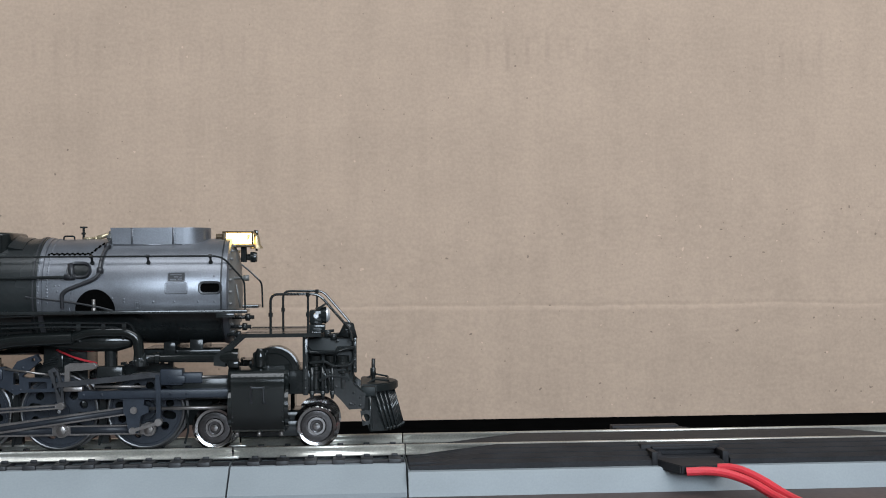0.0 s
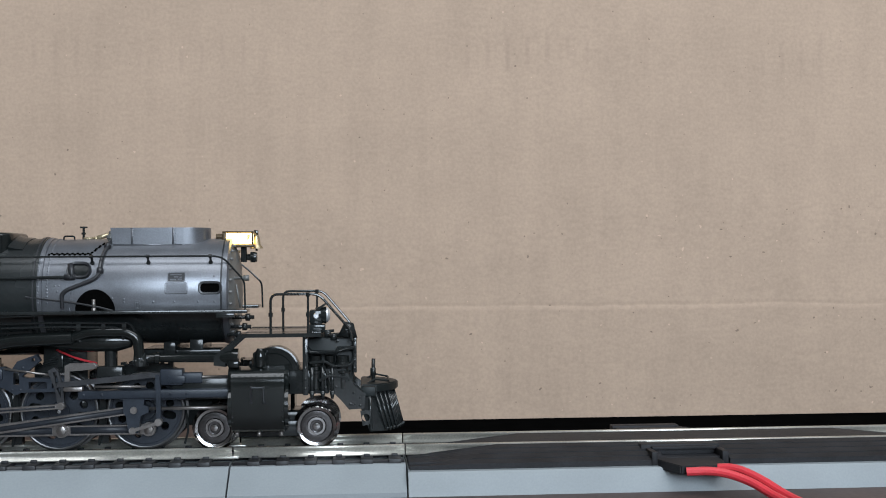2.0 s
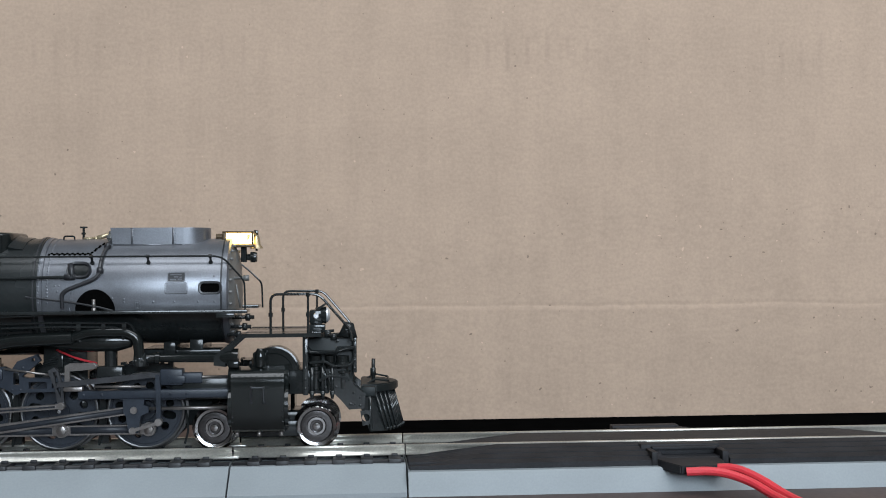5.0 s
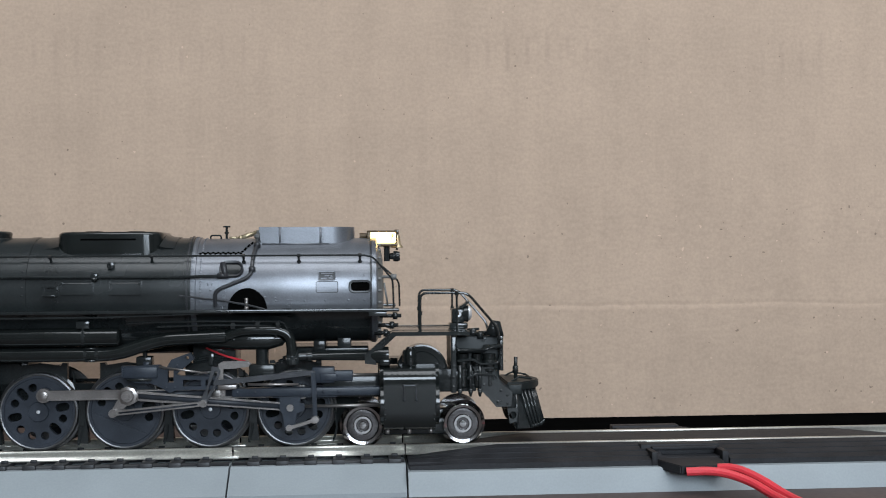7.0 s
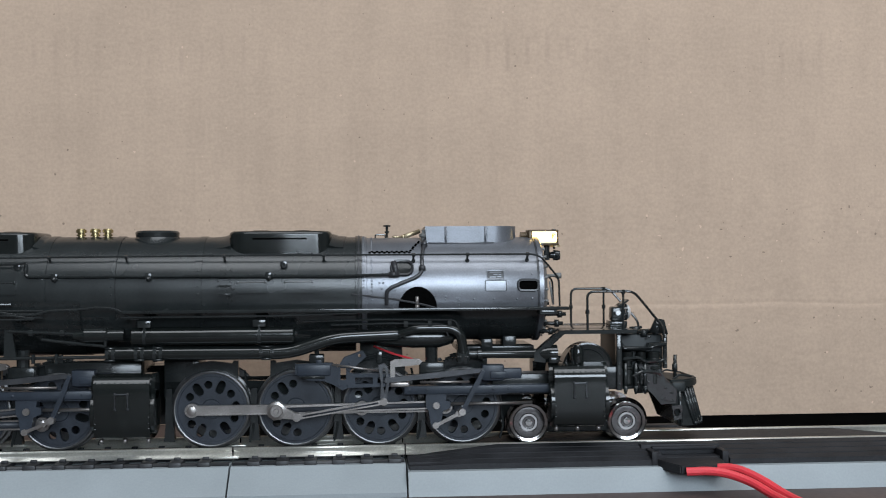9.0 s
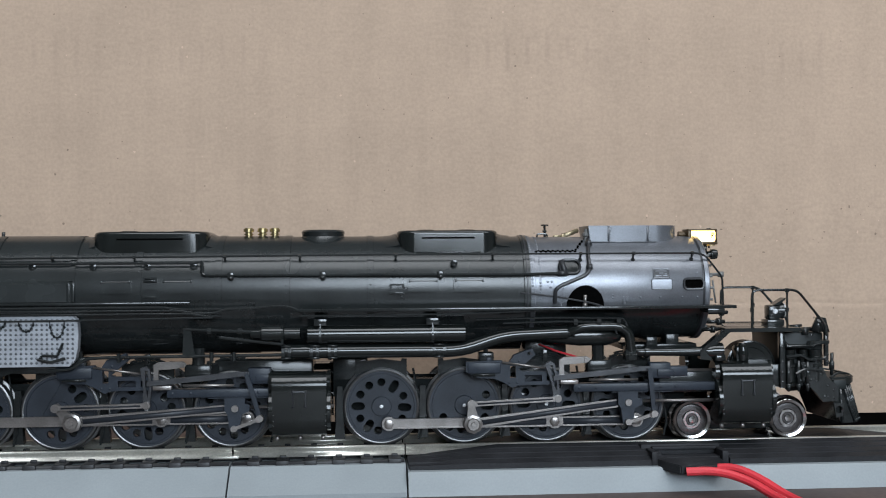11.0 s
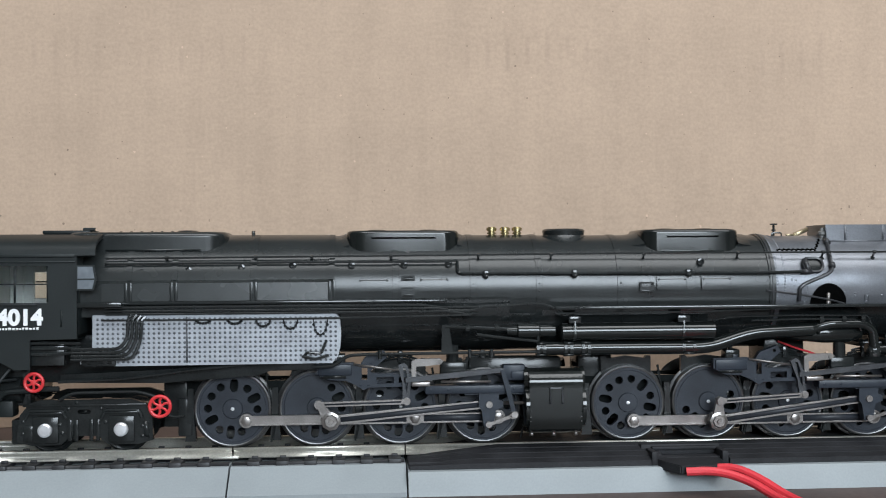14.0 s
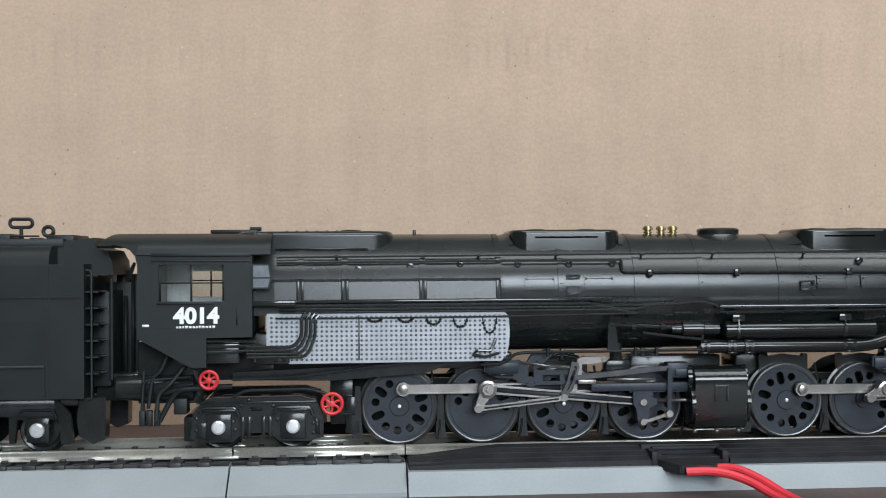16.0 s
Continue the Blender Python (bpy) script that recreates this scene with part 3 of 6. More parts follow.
def engine_unit(loco, dx, phase, cyl):
    """Four coupled axles, rods, valve gear and cylinders; dx: shift along the engine; cyl: the cylinder's two ends."""
    axles = [-54.71 + dx, -76.02 + dx, -97.29 + dx, -118.58 + dx]
    for i, x in enumerate(axles):
        driving_wheelset(loco, x, phase, main=(i == 2))
    c0 = radians(phase)
    hub3 = axles[2]

    def pin(s):
        w = c0 - s / ROLL
        return THROW * math.cos(w), THROW * math.sin(w)

    # coupling rods, near and far (the far crank stands a quarter turn off)
    for sgn in (-1, 1):
        y0, y1 = (-11.6, -10.5) if sgn < 0 else (11.6, 10.5)
        for k in range(3):
            a, b = axles[k + 1], axles[k]
            name = "coupling_rod"
            ob = part(name, fish(B(), a, b, HUB, y0 - (0.25 if k == 1 else 0), y1, 1.22, 1.22, 1.8, 1.8), STEEL, loco, "dull nickel coupling rod", (hub3, 0, HUB))
            if k < 2:
                yf = y0 - (0.25 if k == 1 else 0)
                part("flute", box(B(), a + 2.2, b - 2.2, min(yf - 0.05 * -sgn, yf), max(yf - 0.05 * -sgn, yf), HUB - 0.82, HUB + 0.82), FLUTE, ob, "slate-grey strip for the rod's dark flute", (hub3, 0, HUB))
            off = 0 if sgn < 0 else math.pi / 2
            MOVERS.append((ob, lambda s, off=off: place(hub3 + THROW * math.cos(c0 - s / ROLL + off), 0, HUB + THROW * math.sin(c0 - s / ROLL + off))))
            if sgn < 0:
                bm = B()
                for x in ((a, b) if k == 0 else (a,)):
                    lathe(bm, (x, 0, HUB), "y", [(-11.8, 1.35), (-12.3, 1.25), (-12.45, 0.8), (-12.45, 0.0001)], 6 if x != hub3 else 12)
                part("crankpin_cap", bm, STEEL, ob, "", (hub3, 0, HUB))
    # main rod and crosshead
    length, zc = 40.0, 10.6

    def cross(s):
        px, pz = pin(s)
        return hub3 + px + math.sqrt(length ** 2 - (HUB + pz - zc) ** 2)

    bm = fish(B(), 0, length, 0, -13.6, -12.6, 1.2, 1.0, 2.0, 1.2)
    main = part("main_rod", bm, STEEL, loco, "dull nickel main rod", (0, 0, 0))
    part("flute", box(B(), 2.4, length - 1.6, -13.65, -13.5, -0.62, 0.62), FLUTE, main, "slate-grey strip for the rod's dark flute", (0, 0, 0))

    def main_pose(s):
        px, pz = pin(s)
        w = math.asin((zc - HUB - pz) / length)
        return place(hub3 + px, 0, HUB + pz, -w)

    MOVERS.append((main, main_pose))
    ch = part("crosshead", plate(B(), [(-2.6, 3.1), (2.6, 3.1), (2.4, 1.2), (3.6, 0.9), (3.6, -0.6), (1.7, -1.4), (1.0, -5.6), (-1.3, -5.6), (-1.9, -1.5), (-2.6, -0.4)], -15.2, -12.4), GEAR, loco, "blue-grey crosshead", (0, 0, 0))
    bm = lathe(B(), (0, 0, 0), "y", [(-15.1, 0.95), (-15.6, 0.85), (-15.6, 0.0001)], 14)
    lathe(bm, (-0.2, 0, -4.9), "y", [(-15.1, 0.75), (-15.9, 0.65), (-15.9, 0.0001)], 12)
    part("crosshead_pin", bm, STEEL, ch, "", (0, 0, 0))
    part("piston_rod", rod(B(), (3.4, -13.8, 0.2), (24.5, -13.8, 0.2), 0.45, 8), STEEL, ch, "", (0, 0, 0))
    MOVERS.append((ch, lambda s: place(cross(s), 0, zc)))
    # return crank rides on the main pin, eccentric rod swings the link
    crank_len, lead = 5.3, radians(163)
    rc = part("return_crank", plate(B(), [(-1.5, 1.2), (1.2, 1.5), (crank_len, 0.75), (crank_len, -0.75), (1.2, -1.5), (-1.5, -1.2)], -14.9, -13.7), STEEL, loco, "dull nickel return crank", (0, 0, 0))
    bm = lathe(B(), (0, 0, 0), "y", [(-13.0, 2.5), (-14.9, 2.4), (-15.1, 1.7), (-15.5, 1.5), (-15.5, 0.7), (-15.9, 0.6), (-15.9, 0.0001)], 8)
    lathe(bm, (crank_len, 0, 0), "y", [(-14.0, 1.1), (-16.3, 1.0), (-16.3, 0.0001)], 6)
    part("return_crank_bolt", bm, STEEL, rc, "", (0, 0, 0))

    def rc_pose(s):
        px, pz = pin(s)
        return place(hub3 + px, 0, HUB + pz, -(c0 - s / ROLL + lead))

    MOVERS.append((rc, rc_pose))
    piv, arm, ecc = (-75.3 + dx, 17.0), 5.2, 22.0

    def foot(s):
        px, pz = pin(s)
        w = c0 - s / ROLL + lead
        ex, ez = hub3 + px + crank_len * math.cos(w), HUB + pz + crank_len * math.sin(w)
        ddx, ddz = piv[0] - ex, piv[1] - ez
        d = min(math.hypot(ddx, ddz), ecc + arm - 0.01)
        along = (ecc ** 2 - arm ** 2 + d ** 2) / (2 * d)
        up = math.sqrt(max(0.0, ecc ** 2 - along ** 2))
        ux, uz = ddx / math.hypot(ddx, ddz), ddz / math.hypot(ddx, ddz)
        return ex, ez, ex + ux * along + uz * up, ez + uz * along - ux * up

    er = part("eccentric_rod", fish(B(), 0, ecc, 0, -16.2, -15.3, 0.62, 0.58, 1.05, 0.95), STEEL, loco, "slim nickel eccentric rod", (0, 0, 0))
    part("flute", box(B(), 1.5, ecc - 1.4, -16.24, -16.1, -0.21, 0.21), FLUTE, er, "slate-grey strip for the rod's dark flute", (0, 0, 0))

    def er_pose(s):
        ex, ez, fx, fz = foot(s)
        return place(ex, 0, ez, -math.atan2(fz - ez, fx - ex))

    MOVERS.append((er, er_pose))
    link = part("expansion_link", plate(B(), [(-1.0, 4.0), (0.6, 4.4), (1.4, 3.4), (1.5, -1.0), (0.8, -4.6), (0.8, -6.0), (-0.8, -6.0), (-0.9, -4.4), (-0.5, -1.0)], -15.2, -14.0,
                                           [[(0.1, 3.4), (0.8, 3.2), (0.9, -0.8), (0.3, -3.4), (0.0, -0.8)]]), DARKGEAR, loco, "dark grey slotted expansion link", (0, 0, 0))
    part("link_pin", lathe(B(), (0, 0, -arm), "y", [(-15.0, 0.9), (-16.5, 0.8), (-16.5, 0.0001)], 10), STEEL, link, "", (0, 0, 0))

    def link_turn(s):
        _, _, fx, fz = foot(s)
        return math.atan2(fx - piv[0], piv[1] - fz)

    MOVERS.append((link, lambda s: place(piv[0], 0, piv[1], -link_turn(s))))
    top = (-50.3 + dx, 19.2)
    bm = plate(B(), [(-24.5, -2.7), (-24.5, -1.5), (-10, -0.1), (-2, 0.6), (0.5, 0.6), (0.5, -0.5), (-2, -0.6), (-10, -1.5)], -15.6, -14.6)
    rr = part("radius_rod", bm, DARKGEAR, loco, "dark grey radius rod", (0, 0, 0))

    def top_x(s):
        return top[0] - 2.2 * math.sin(link_turn(s)) * 0.5

    arm_outline = [(-73.4, 21.7), (-72.2, 22.3), (-66.2, 22.4), (-65.3, 21.7), (-66.0, 20.9), (-69.5, 20.5), (-72.2, 20.4), (-72.2, 15.6), (-73.4, 15.6)]
    bm = plate(B(), [(x + dx, z) for x, z in arm_outline], -14.5, -13.7)
    box(bm, -73.4 + dx, -68.8 + dx, -15.9, -14.0, 15.5, 16.6, 0.2)
    lathe(bm, (-66.4 + dx, 0, 21.6), "y", [(-13.8, 0.7), (-14.9, 0.6), (-14.9, 0.0001)], 10)
    part("lifting_arm", bm, STEEL, loco, "dull nickel lifting arm")
    MOVERS.append((rr, lambda s: place(top_x(s), 0, top[1])))
    lever = part("combination_lever", plate(B(), [(-0.45, 0.6), (0.45, 0.6), (0.75, -3), (0.5, -11.2), (-0.5, -11.2), (-0.5, -3)], -16.6, -15.8), GEAR, loco, "blue-grey combination lever", (0, 0, 0))
    part("lever_pin", lathe(B(), (0, 0, -11), "y", [(-15.8, 1.0), (-17.3, 0.9), (-17.3, 0.0001)], 10), STEEL, lever, "nickel pin", (0, 0, 0))

    def lever_turn(s):
        return math.asin(max(-0.7, min(0.7, (cross(s) + 6.3 - top_x(s)) / 11.2)))

    MOVERS.append((lever, lambda s: place(top_x(s), 0, top[1] - 0.4, -lever_turn(s))))
    ul = part("union_link", fish(B(), 0, 6.4, 0, -16.3, -15.6, 0.4, 0.4, 0.8, 0.8, False), STEEL, loco, "nickel union link", (0, 0, 0))

    def ul_pose(s):
        x0, z0 = cross(s) - 0.2, zc - 4.9
        w = lever_turn(s)
        x1, z1 = top_x(s) + 11.2 * math.sin(w), top[1] - 0.4 - 11.2 * math.cos(w)
        return place(x0, 0, z0, -math.atan2(z1 - z0, x1 - x0))

    MOVERS.append((ul, ul_pose))
    # fixed hangers: slide bars, link bracket, valve spindle guide
    bm = box(B(), -70 + dx, cyl[0] + 1, -15.6, -12.2, 13.5, 15.6, 0.25)
    box(bm, -60 + dx, -44 + dx, -14.8, -12.6, 13.1, 13.7)
    part("slide_bar", bm, GEAR, loco, "blue-grey slide bar")
    bm = plate(B(), [(-97.2 + dx, 21.4), (-88 + dx, 21.6), (-86.6 + dx, 20.4), (-85 + dx, 22.9), (-80.3 + dx, 24.6), (-79.4 + dx, 23.0), (-83.8 + dx, 19.2), (-82.6 + dx, 18.8), (-72.8 + dx, 18.6), (-71.8 + dx, 17.2),
                     (-72.8 + dx, 15.4), (-84 + dx, 15.2), (-85.4 + dx, 14.6), (-87.6 + dx, 16.0), (-90 + dx, 17.0), (-94 + dx, 17.2), (-97.2 + dx, 18.8)], -14.0, -12.2,
               [[(-85.9 + dx, 17.2), (-85.9 + dx, 20.2), (-84.5 + dx, 20.2), (-84.5 + dx, 17.2)], [(-82.2 + dx, 16.2), (-82.2 + dx, 17.8), (-77.8 + dx, 17.8), (-77.8 + dx, 16.2)],
                [(-76.6 + dx, 16.3), (-76.6 + dx, 17.8), (-74.6 + dx, 17.8), (-74.6 + dx, 16.3)], circle(-81.1 + dx, 23.3, 0.45, 8)])
    box(bm, -96.8 + dx, -88.4 + dx, -14.5, -12.4, 18.4, 21.2, 0.3)
    box(bm, -92 + dx, -90.6 + dx, -13.6, -12.6, 21.0, 22.4, 0.2)
    part("link_bracket", bm, GEAR, loco, "blue-grey link bracket")
    for x, z in ((-86.2, 15.9), (-84.2, 15.9), (-73.4, 17.0), (-88.9, 20.8), (-88.9, 18.8), (-96.2, 20.4), (-83.6, 21.4)):
        part("bracket_bolt", stud(B(), x + dx, -14.0, z, 0.35), GEAR, loco)
    for x in (-68.6, -64.2, -47.5, -43.6):
        part("slide_bar_bolt", stud(B(), x + dx, -15.6, 14.6, 0.42), GEAR, loco)
    bm = box(B(), -95.6 + dx, -89.8 + dx, -14.52, -14.3, 17.7, 18.3)
    part("bracket_grille", bm, FRAME, loco)
    bm = box(B(), -50.2 + dx, -44.6 + dx, -15.0, -11.5, 16.6, 20.6, 0.35)
    box(bm, -49.6 + dx, -40 + dx, -14.2, -12, 17.0, 19.6, 0.3)
    box(bm, -48.2 + dx, -44.0 + dx, -15.4, -14.8, 17.2, 19.0, 0.2)
    part("valve_spindle_guide", bm, GEAR, loco, "blue-grey spindle guide")
    part("valve_spindle", rod(B(), (-52 + dx, -14.2, 18.6), (cyl[0], -13.2, 18.4), 0.4, 8), STEEL, loco)
    part("reverse_shaft", rod(box(B(), -66 + dx, -59.5 + dx, -13.6, -9.5, 17.6, 21.4, 0.5), (-62.8 + dx, -11.5, 21), (-62.8 + dx, -11.5, 25.5), 1.6, 12), FRAME, loco)
    bm = box(B(), -93.8 + dx, -90.0 + dx, -13.4, -9.5, 21.3, 23.6, 0.3)
    rod(bm, (-91.9 + dx, -11.5, 23.4), (-91.9 + dx, -11.5, 25.2), 0.6, 8)
    part("lubricator", bm, FRAME, loco)
    part("lubricator_drive", rod(B(), (-88 + dx, -14.6, 21.2), (-76 + dx, -14.4, 19.4), 0.3, 6), STEEL, loco)
    part("spindle_rod", rod(B(), (-66 + dx, -15.9, 16.6), (-53.5 + dx, -15.9, 16.5), 0.35, 6), STEEL, loco)
    # cylinder: round barrel under a smaller valve chest, with flanges, bolts and cocks
    x0, x1 = cyl
    for s in (-1, 1):
        name = "cylinder"
        bm = B()
        sec = [(-9, 20.6), (-14, 20.8), (-17.4, 20.2), (-18.5, 19.3), (-19.0, 18.2), (-19.1, 17.4), (-18.95, 14), (-18.7, 9.4), (-18.4, 7.2), (-17.6, 5.7), (-16, 4.8), (-13, 4.5), (-9, 4.8)]
        z_shift = 0.0 if dx == 0 else -1.2
        run(bm, [(u if s < 0 else -u, v + z_shift) for u, v in sec], x0 + 1.0, x1 - 1.0)
        part(name, bm, ENAMEL, loco, "glossy black cylinder block")
        bm = B()
        for xa, xb in ((x0, x0 + 1.1), (x1 - 1.1, x1)):
            lathe(bm, (0, s * 13.8, 11.2 + z_shift), "x", [(xa, 0.001), (xa, 5.0), (xa + 0.2, 5.4), (xb, 5.4), (xb, 0.001)], 24)
            lathe(bm, (0, s * 13.6, 17.8 + z_shift), "x", [(xa, 0.001), (xa, 3.1), (xb, 3.3), (xb, 0.001)], 18)
        part("cylinder_cover", bm, ENAMEL, loco)
        bm = B()
        for i in range(9):
            stud(bm, x0 + 1.6 + (x1 - x0 - 3.2) * i / 8, s * 18.65, 18.9 + z_shift, 0.3, (0, s, 0.5))
        for i in range(7):
            w = radians(-60 + 20 * i)
            for xx in (x0 + 1.3, x1 - 1.3):
                stud(bm, xx, s * 18.75, 12.2 + 5.2 * math.sin(w) + z_shift, 0.3, (0, s, 0))
        part("cylinder_bolts", bm, ENAMEL, loco)
        mid, out = (x0 + x1) / 2, s * 19.2
        bm = tube(B(), [(mid - 1.55, out, 12.6 + z_shift), (mid - 1.55, out, 16.2 + z_shift), (mid + 1.55, out, 16.2 + z_shift), (mid + 1.55, out, 12.6 + z_shift)], 0.2, 6, 0.3)
        for xx in (mid - 1.55, mid + 1.55):
            for zz in (12.6, 16.2):
                stud(bm, xx, s * 19.1, zz + z_shift, 0.42, (0, s, 0), 0.4)
        part("lagging_handle", bm, DARKGEAR, loco, "dark steel handle")
        bm = B()
        for xx in (x0 + 2, (x0 + x1) / 2, x1 - 2):
            rod(bm, (xx, s * 14, 6 + z_shift), (xx, s * 14.5, 3.6 + z_shift), 0.5, 8)
            stud(bm, xx, s * 15.0, 4.2 + z_shift, 0.5, (0, s, 0))
        part("drain_cock", bm, STEEL, loco, "bright drain cock")
    # frame plates, axle boxes, brake hangers and shoes between the wheels
    bm = B()
    box(bm, axles[3] - 12, axles[0] + 16, -6.2, -5.0, 5.5, 16.5)
    box(bm, axles[3] - 12, axles[0] + 16, 5.0, 6.2, 5.5, 16.5)
    box(bm, axles[3] - 12, axles[0] + 16, -5, 5, 13.5, 16.0)
    part("engine_frame", bm, FRAME, loco, "black plastic frame")
    for x in axles:
        bm = plate(B(), [(x - 6.6, 17.0), (x - 6.6, 21.8), (x - 5.4, 21.9), (x - 5.0, 21.2), (x, 21.9), (x + 5.0, 21.2), (x + 5.4, 21.9), (x + 6.6, 21.8), (x + 6.6, 17.0)], -7.6, -6.1)
        part("spring_hanger", bm, FRAME, loco)
    for x in axles[:2]:
        bm = B()
        for k in range(3):
            tube(bm, [(x + (5.6 - 1.2 * k) * u, -8.0, 21.9 + 0.62 * k - 1.1 * u * u * (1 - 0.25 * k)) for u in np.linspace(-1, 1, 9)], 0.3, 6, 0.4)
        box(bm, x - 0.7, x + 0.7, -8.5, -7.4, 20.8, 23.8, 0.15)
        part("leaf_spring", bm, SATIN, loco, "black leaf spring")
    for x in axles:
        part("sanding_pipe", tube(B(), [(x + 8.2, -8.2, 19.5), (x + 9.4, -8.6, 12), (x + 10.6, -8.9, 5), (x + 9.6, -8.9, 1.2)], 0.3, 6, 1.5), FRAME, loco)
        bm = plate(B(), [(x - 10.2, 6.0), (x - 9.9, 9.9), (x - 10.2, 13.6), (x - 11.4, 13.2), (x - 11.6, 6.4)], -9.2, -7.4)
        part("brake_shoe", bm, FRAME, loco)
    for x in [a - 10.65 for a in axles]:
        bm = plate(B(), [(x - 1.4, 1.6), (x + 1.4, 1.6), (x + 0.9, 6.5), (x + 0.7, 15), (x - 0.7, 15), (x - 0.9, 6.5)], -8.6, -6.4)
        part("brake_hanger", bm, FRAME, loco)
    return axles

# ---------------------------------------------------------------- boiler and all that sits on it
AX, RB = 39.6, 13.6      # boiler axis height, smokebox radius


def hand_rail(loco, pts, posts, r=0.28, mat=None):
    rail = part("handrail", tube(B(), pts, r, 6, 1.5), mat or SATIN, loco)
    for x, y, z, out in posts:
        bm = B()
        o = Vector(out).normalized()
        rod(bm, (x, y, z), (x - o.x * 0.2, y - o.y * 2.2, z - o.z * 2.2 - 1.0), 0.3, 6)
        lathe(bm, (x, y, z), "x", [(-0.5, 0.001), (-0.4, 0.45), (0.4, 0.45), (0.5, 0.001)], 8)
        lathe(bm, (x, y - o.y * 1.5, z - 1.6), "y", [(-0.3, 0.001), (-0.3, 0.55), (0.5, 0.55), (0.5, 0.001)], 8)
        part("handrail_post", bm, mat or SATIN, rail)


def boiler(loco):
    part("smokebox", lathe(B(), (0, 0, AX), "x", [(-80.2, RB), (-60, RB), (-35.0, RB), (-34.4, RB - 0.3), (-34.4, 8)], 72, -20, 220), SILVER, loco, "graphite-silver smokebox")
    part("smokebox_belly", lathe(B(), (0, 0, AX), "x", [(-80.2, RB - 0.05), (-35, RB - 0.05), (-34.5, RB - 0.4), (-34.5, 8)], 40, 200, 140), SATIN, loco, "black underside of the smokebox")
    part("boiler_barrel", lathe(B(), (0, 0, AX), "x", [(-196, 14.2), (-142.3, 14.2), (-142.1, 14.05), (-122, 14.0), (-81.8, 13.8)], 80), BLACK, loco, "glossy black boiler barrel")
    for x, r in ((-81.2, 14.1), (-121.2, 14.2), (-142.3, 14.35), (-159.2, 14.4), (-178.9, 14.4)):
        part("boiler_band", lathe(B(), (0, 0, AX), "x", [(x - 0.9, r - 0.3), (x - 0.8, r), (x + 0.8, r), (x + 0.9, r - 0.3)], 72), BLACK, loco)
    for x in (-121.2, -142.3, -159.2, -178.9):
        for w in (158, 166, 174, 182):
            part("band_bolt", stud(B(), x, 14.35 * math.cos(radians(w)), AX + 14.35 * math.sin(radians(w)), 0.28, (0, math.cos(radians(w)), math.sin(radians(w)))), BLACK, loco)
    part("smokebox_ring", lathe(B(), (0, 0, AX), "x", [(-81.0, RB), (-80.9, RB + 0.35), (-79.2, RB + 0.35), (-79.1, RB)], 72), SILVER, loco)
    part("joint_line", lathe(B(), (0, 0, AX), "x", [(-81.5, 13.9), (-81.4, 14.25), (-81.0, 14.25), (-80.9, 13.6)], 72), DARKGREY, loco)
    part("front_joint", lathe(B(), (0, 0, AX), "x", [(-35.6, RB - 0.1), (-35.55, RB + 0.12), (-35.25, RB + 0.12), (-35.2, RB - 0.1)], 72), DARKGREY, loco)
    part("front_ring", lathe(B(), (0, 0, AX), "x", [(-35.2, RB), (-35.1, RB + 0.3), (-34.0, RB + 0.3), (-33.6, RB - 0.3), (-33.6, 9)], 72), SILVER, loco)
    part("smokebox_front", lathe(B(), (0, 0, AX), "x", [(-34.2, 13.0), (-33.5, 12.6), (-33.3, 11.4), (-32.7, 10.6), (-32.2, 8.2), (-32.0, 4), (-31.9, 0.001)], 48), GREYDK, loco, "matt graphite smokebox front")
    bm = B()
    for i in range(26):
        w = 2 * math.pi * i / 26
        rod(bm, (-33.7, 12.5 * math.cos(w), AX + 12.5 * math.sin(w)), (-32.7, 12.5 * math.cos(w), AX + 12.5 * math.sin(w)), 0.4, 6)
    part("front_bolts", bm, GREYDK, loco)
    bm = B()
    for i in range(60):
        w = radians(-10 + 200 * i / 59)
        for x in (-80.0, -79.5 + 1.6):
            stud(bm, x, (RB + (0.33 if x < -79 else 0)) * math.cos(w), AX + (RB + (0.33 if x < -79 else 0)) * math.sin(w), 0.3, (0, math.cos(w), math.sin(w)))
    for x, w in ((-76, 172), (-75, 172), (-75.4, 178), (-62, 186), (-52, 190), (-59.2, 187), (-59.2, 190), (-46.8, 190), (-41, 190), (-37, 190), (-37, 163)):
        stud(bm, x, RB * math.cos(radians(w)), AX + RB * math.sin(radians(w)), 0.32, (0, math.cos(radians(w)), math.sin(radians(w))))
    part("smokebox_rivets", bm, SILVER, loco)
    seam = [(-78.4 + 0.635 * i, 45 + 1.4 * (i % 2)) for i in range(17)] + [(-67.9 + 0.38 * i + 0.2 * (i % 2), 48 + 2.9 * i) for i in range(7)]
    for x, w in seam:
        c, n = math.cos(radians(w)), math.sin(radians(w))
        part("seam_bolt", stud(B(), x, -RB * c, AX + RB * n, 0.42, (0, -c, n), 0.35), MATTE, loco)

    def on(x, w, out=0.0):
        return (x, -(RB + out) * math.cos(radians(w)), AX + (RB + out) * math.sin(radians(w)))

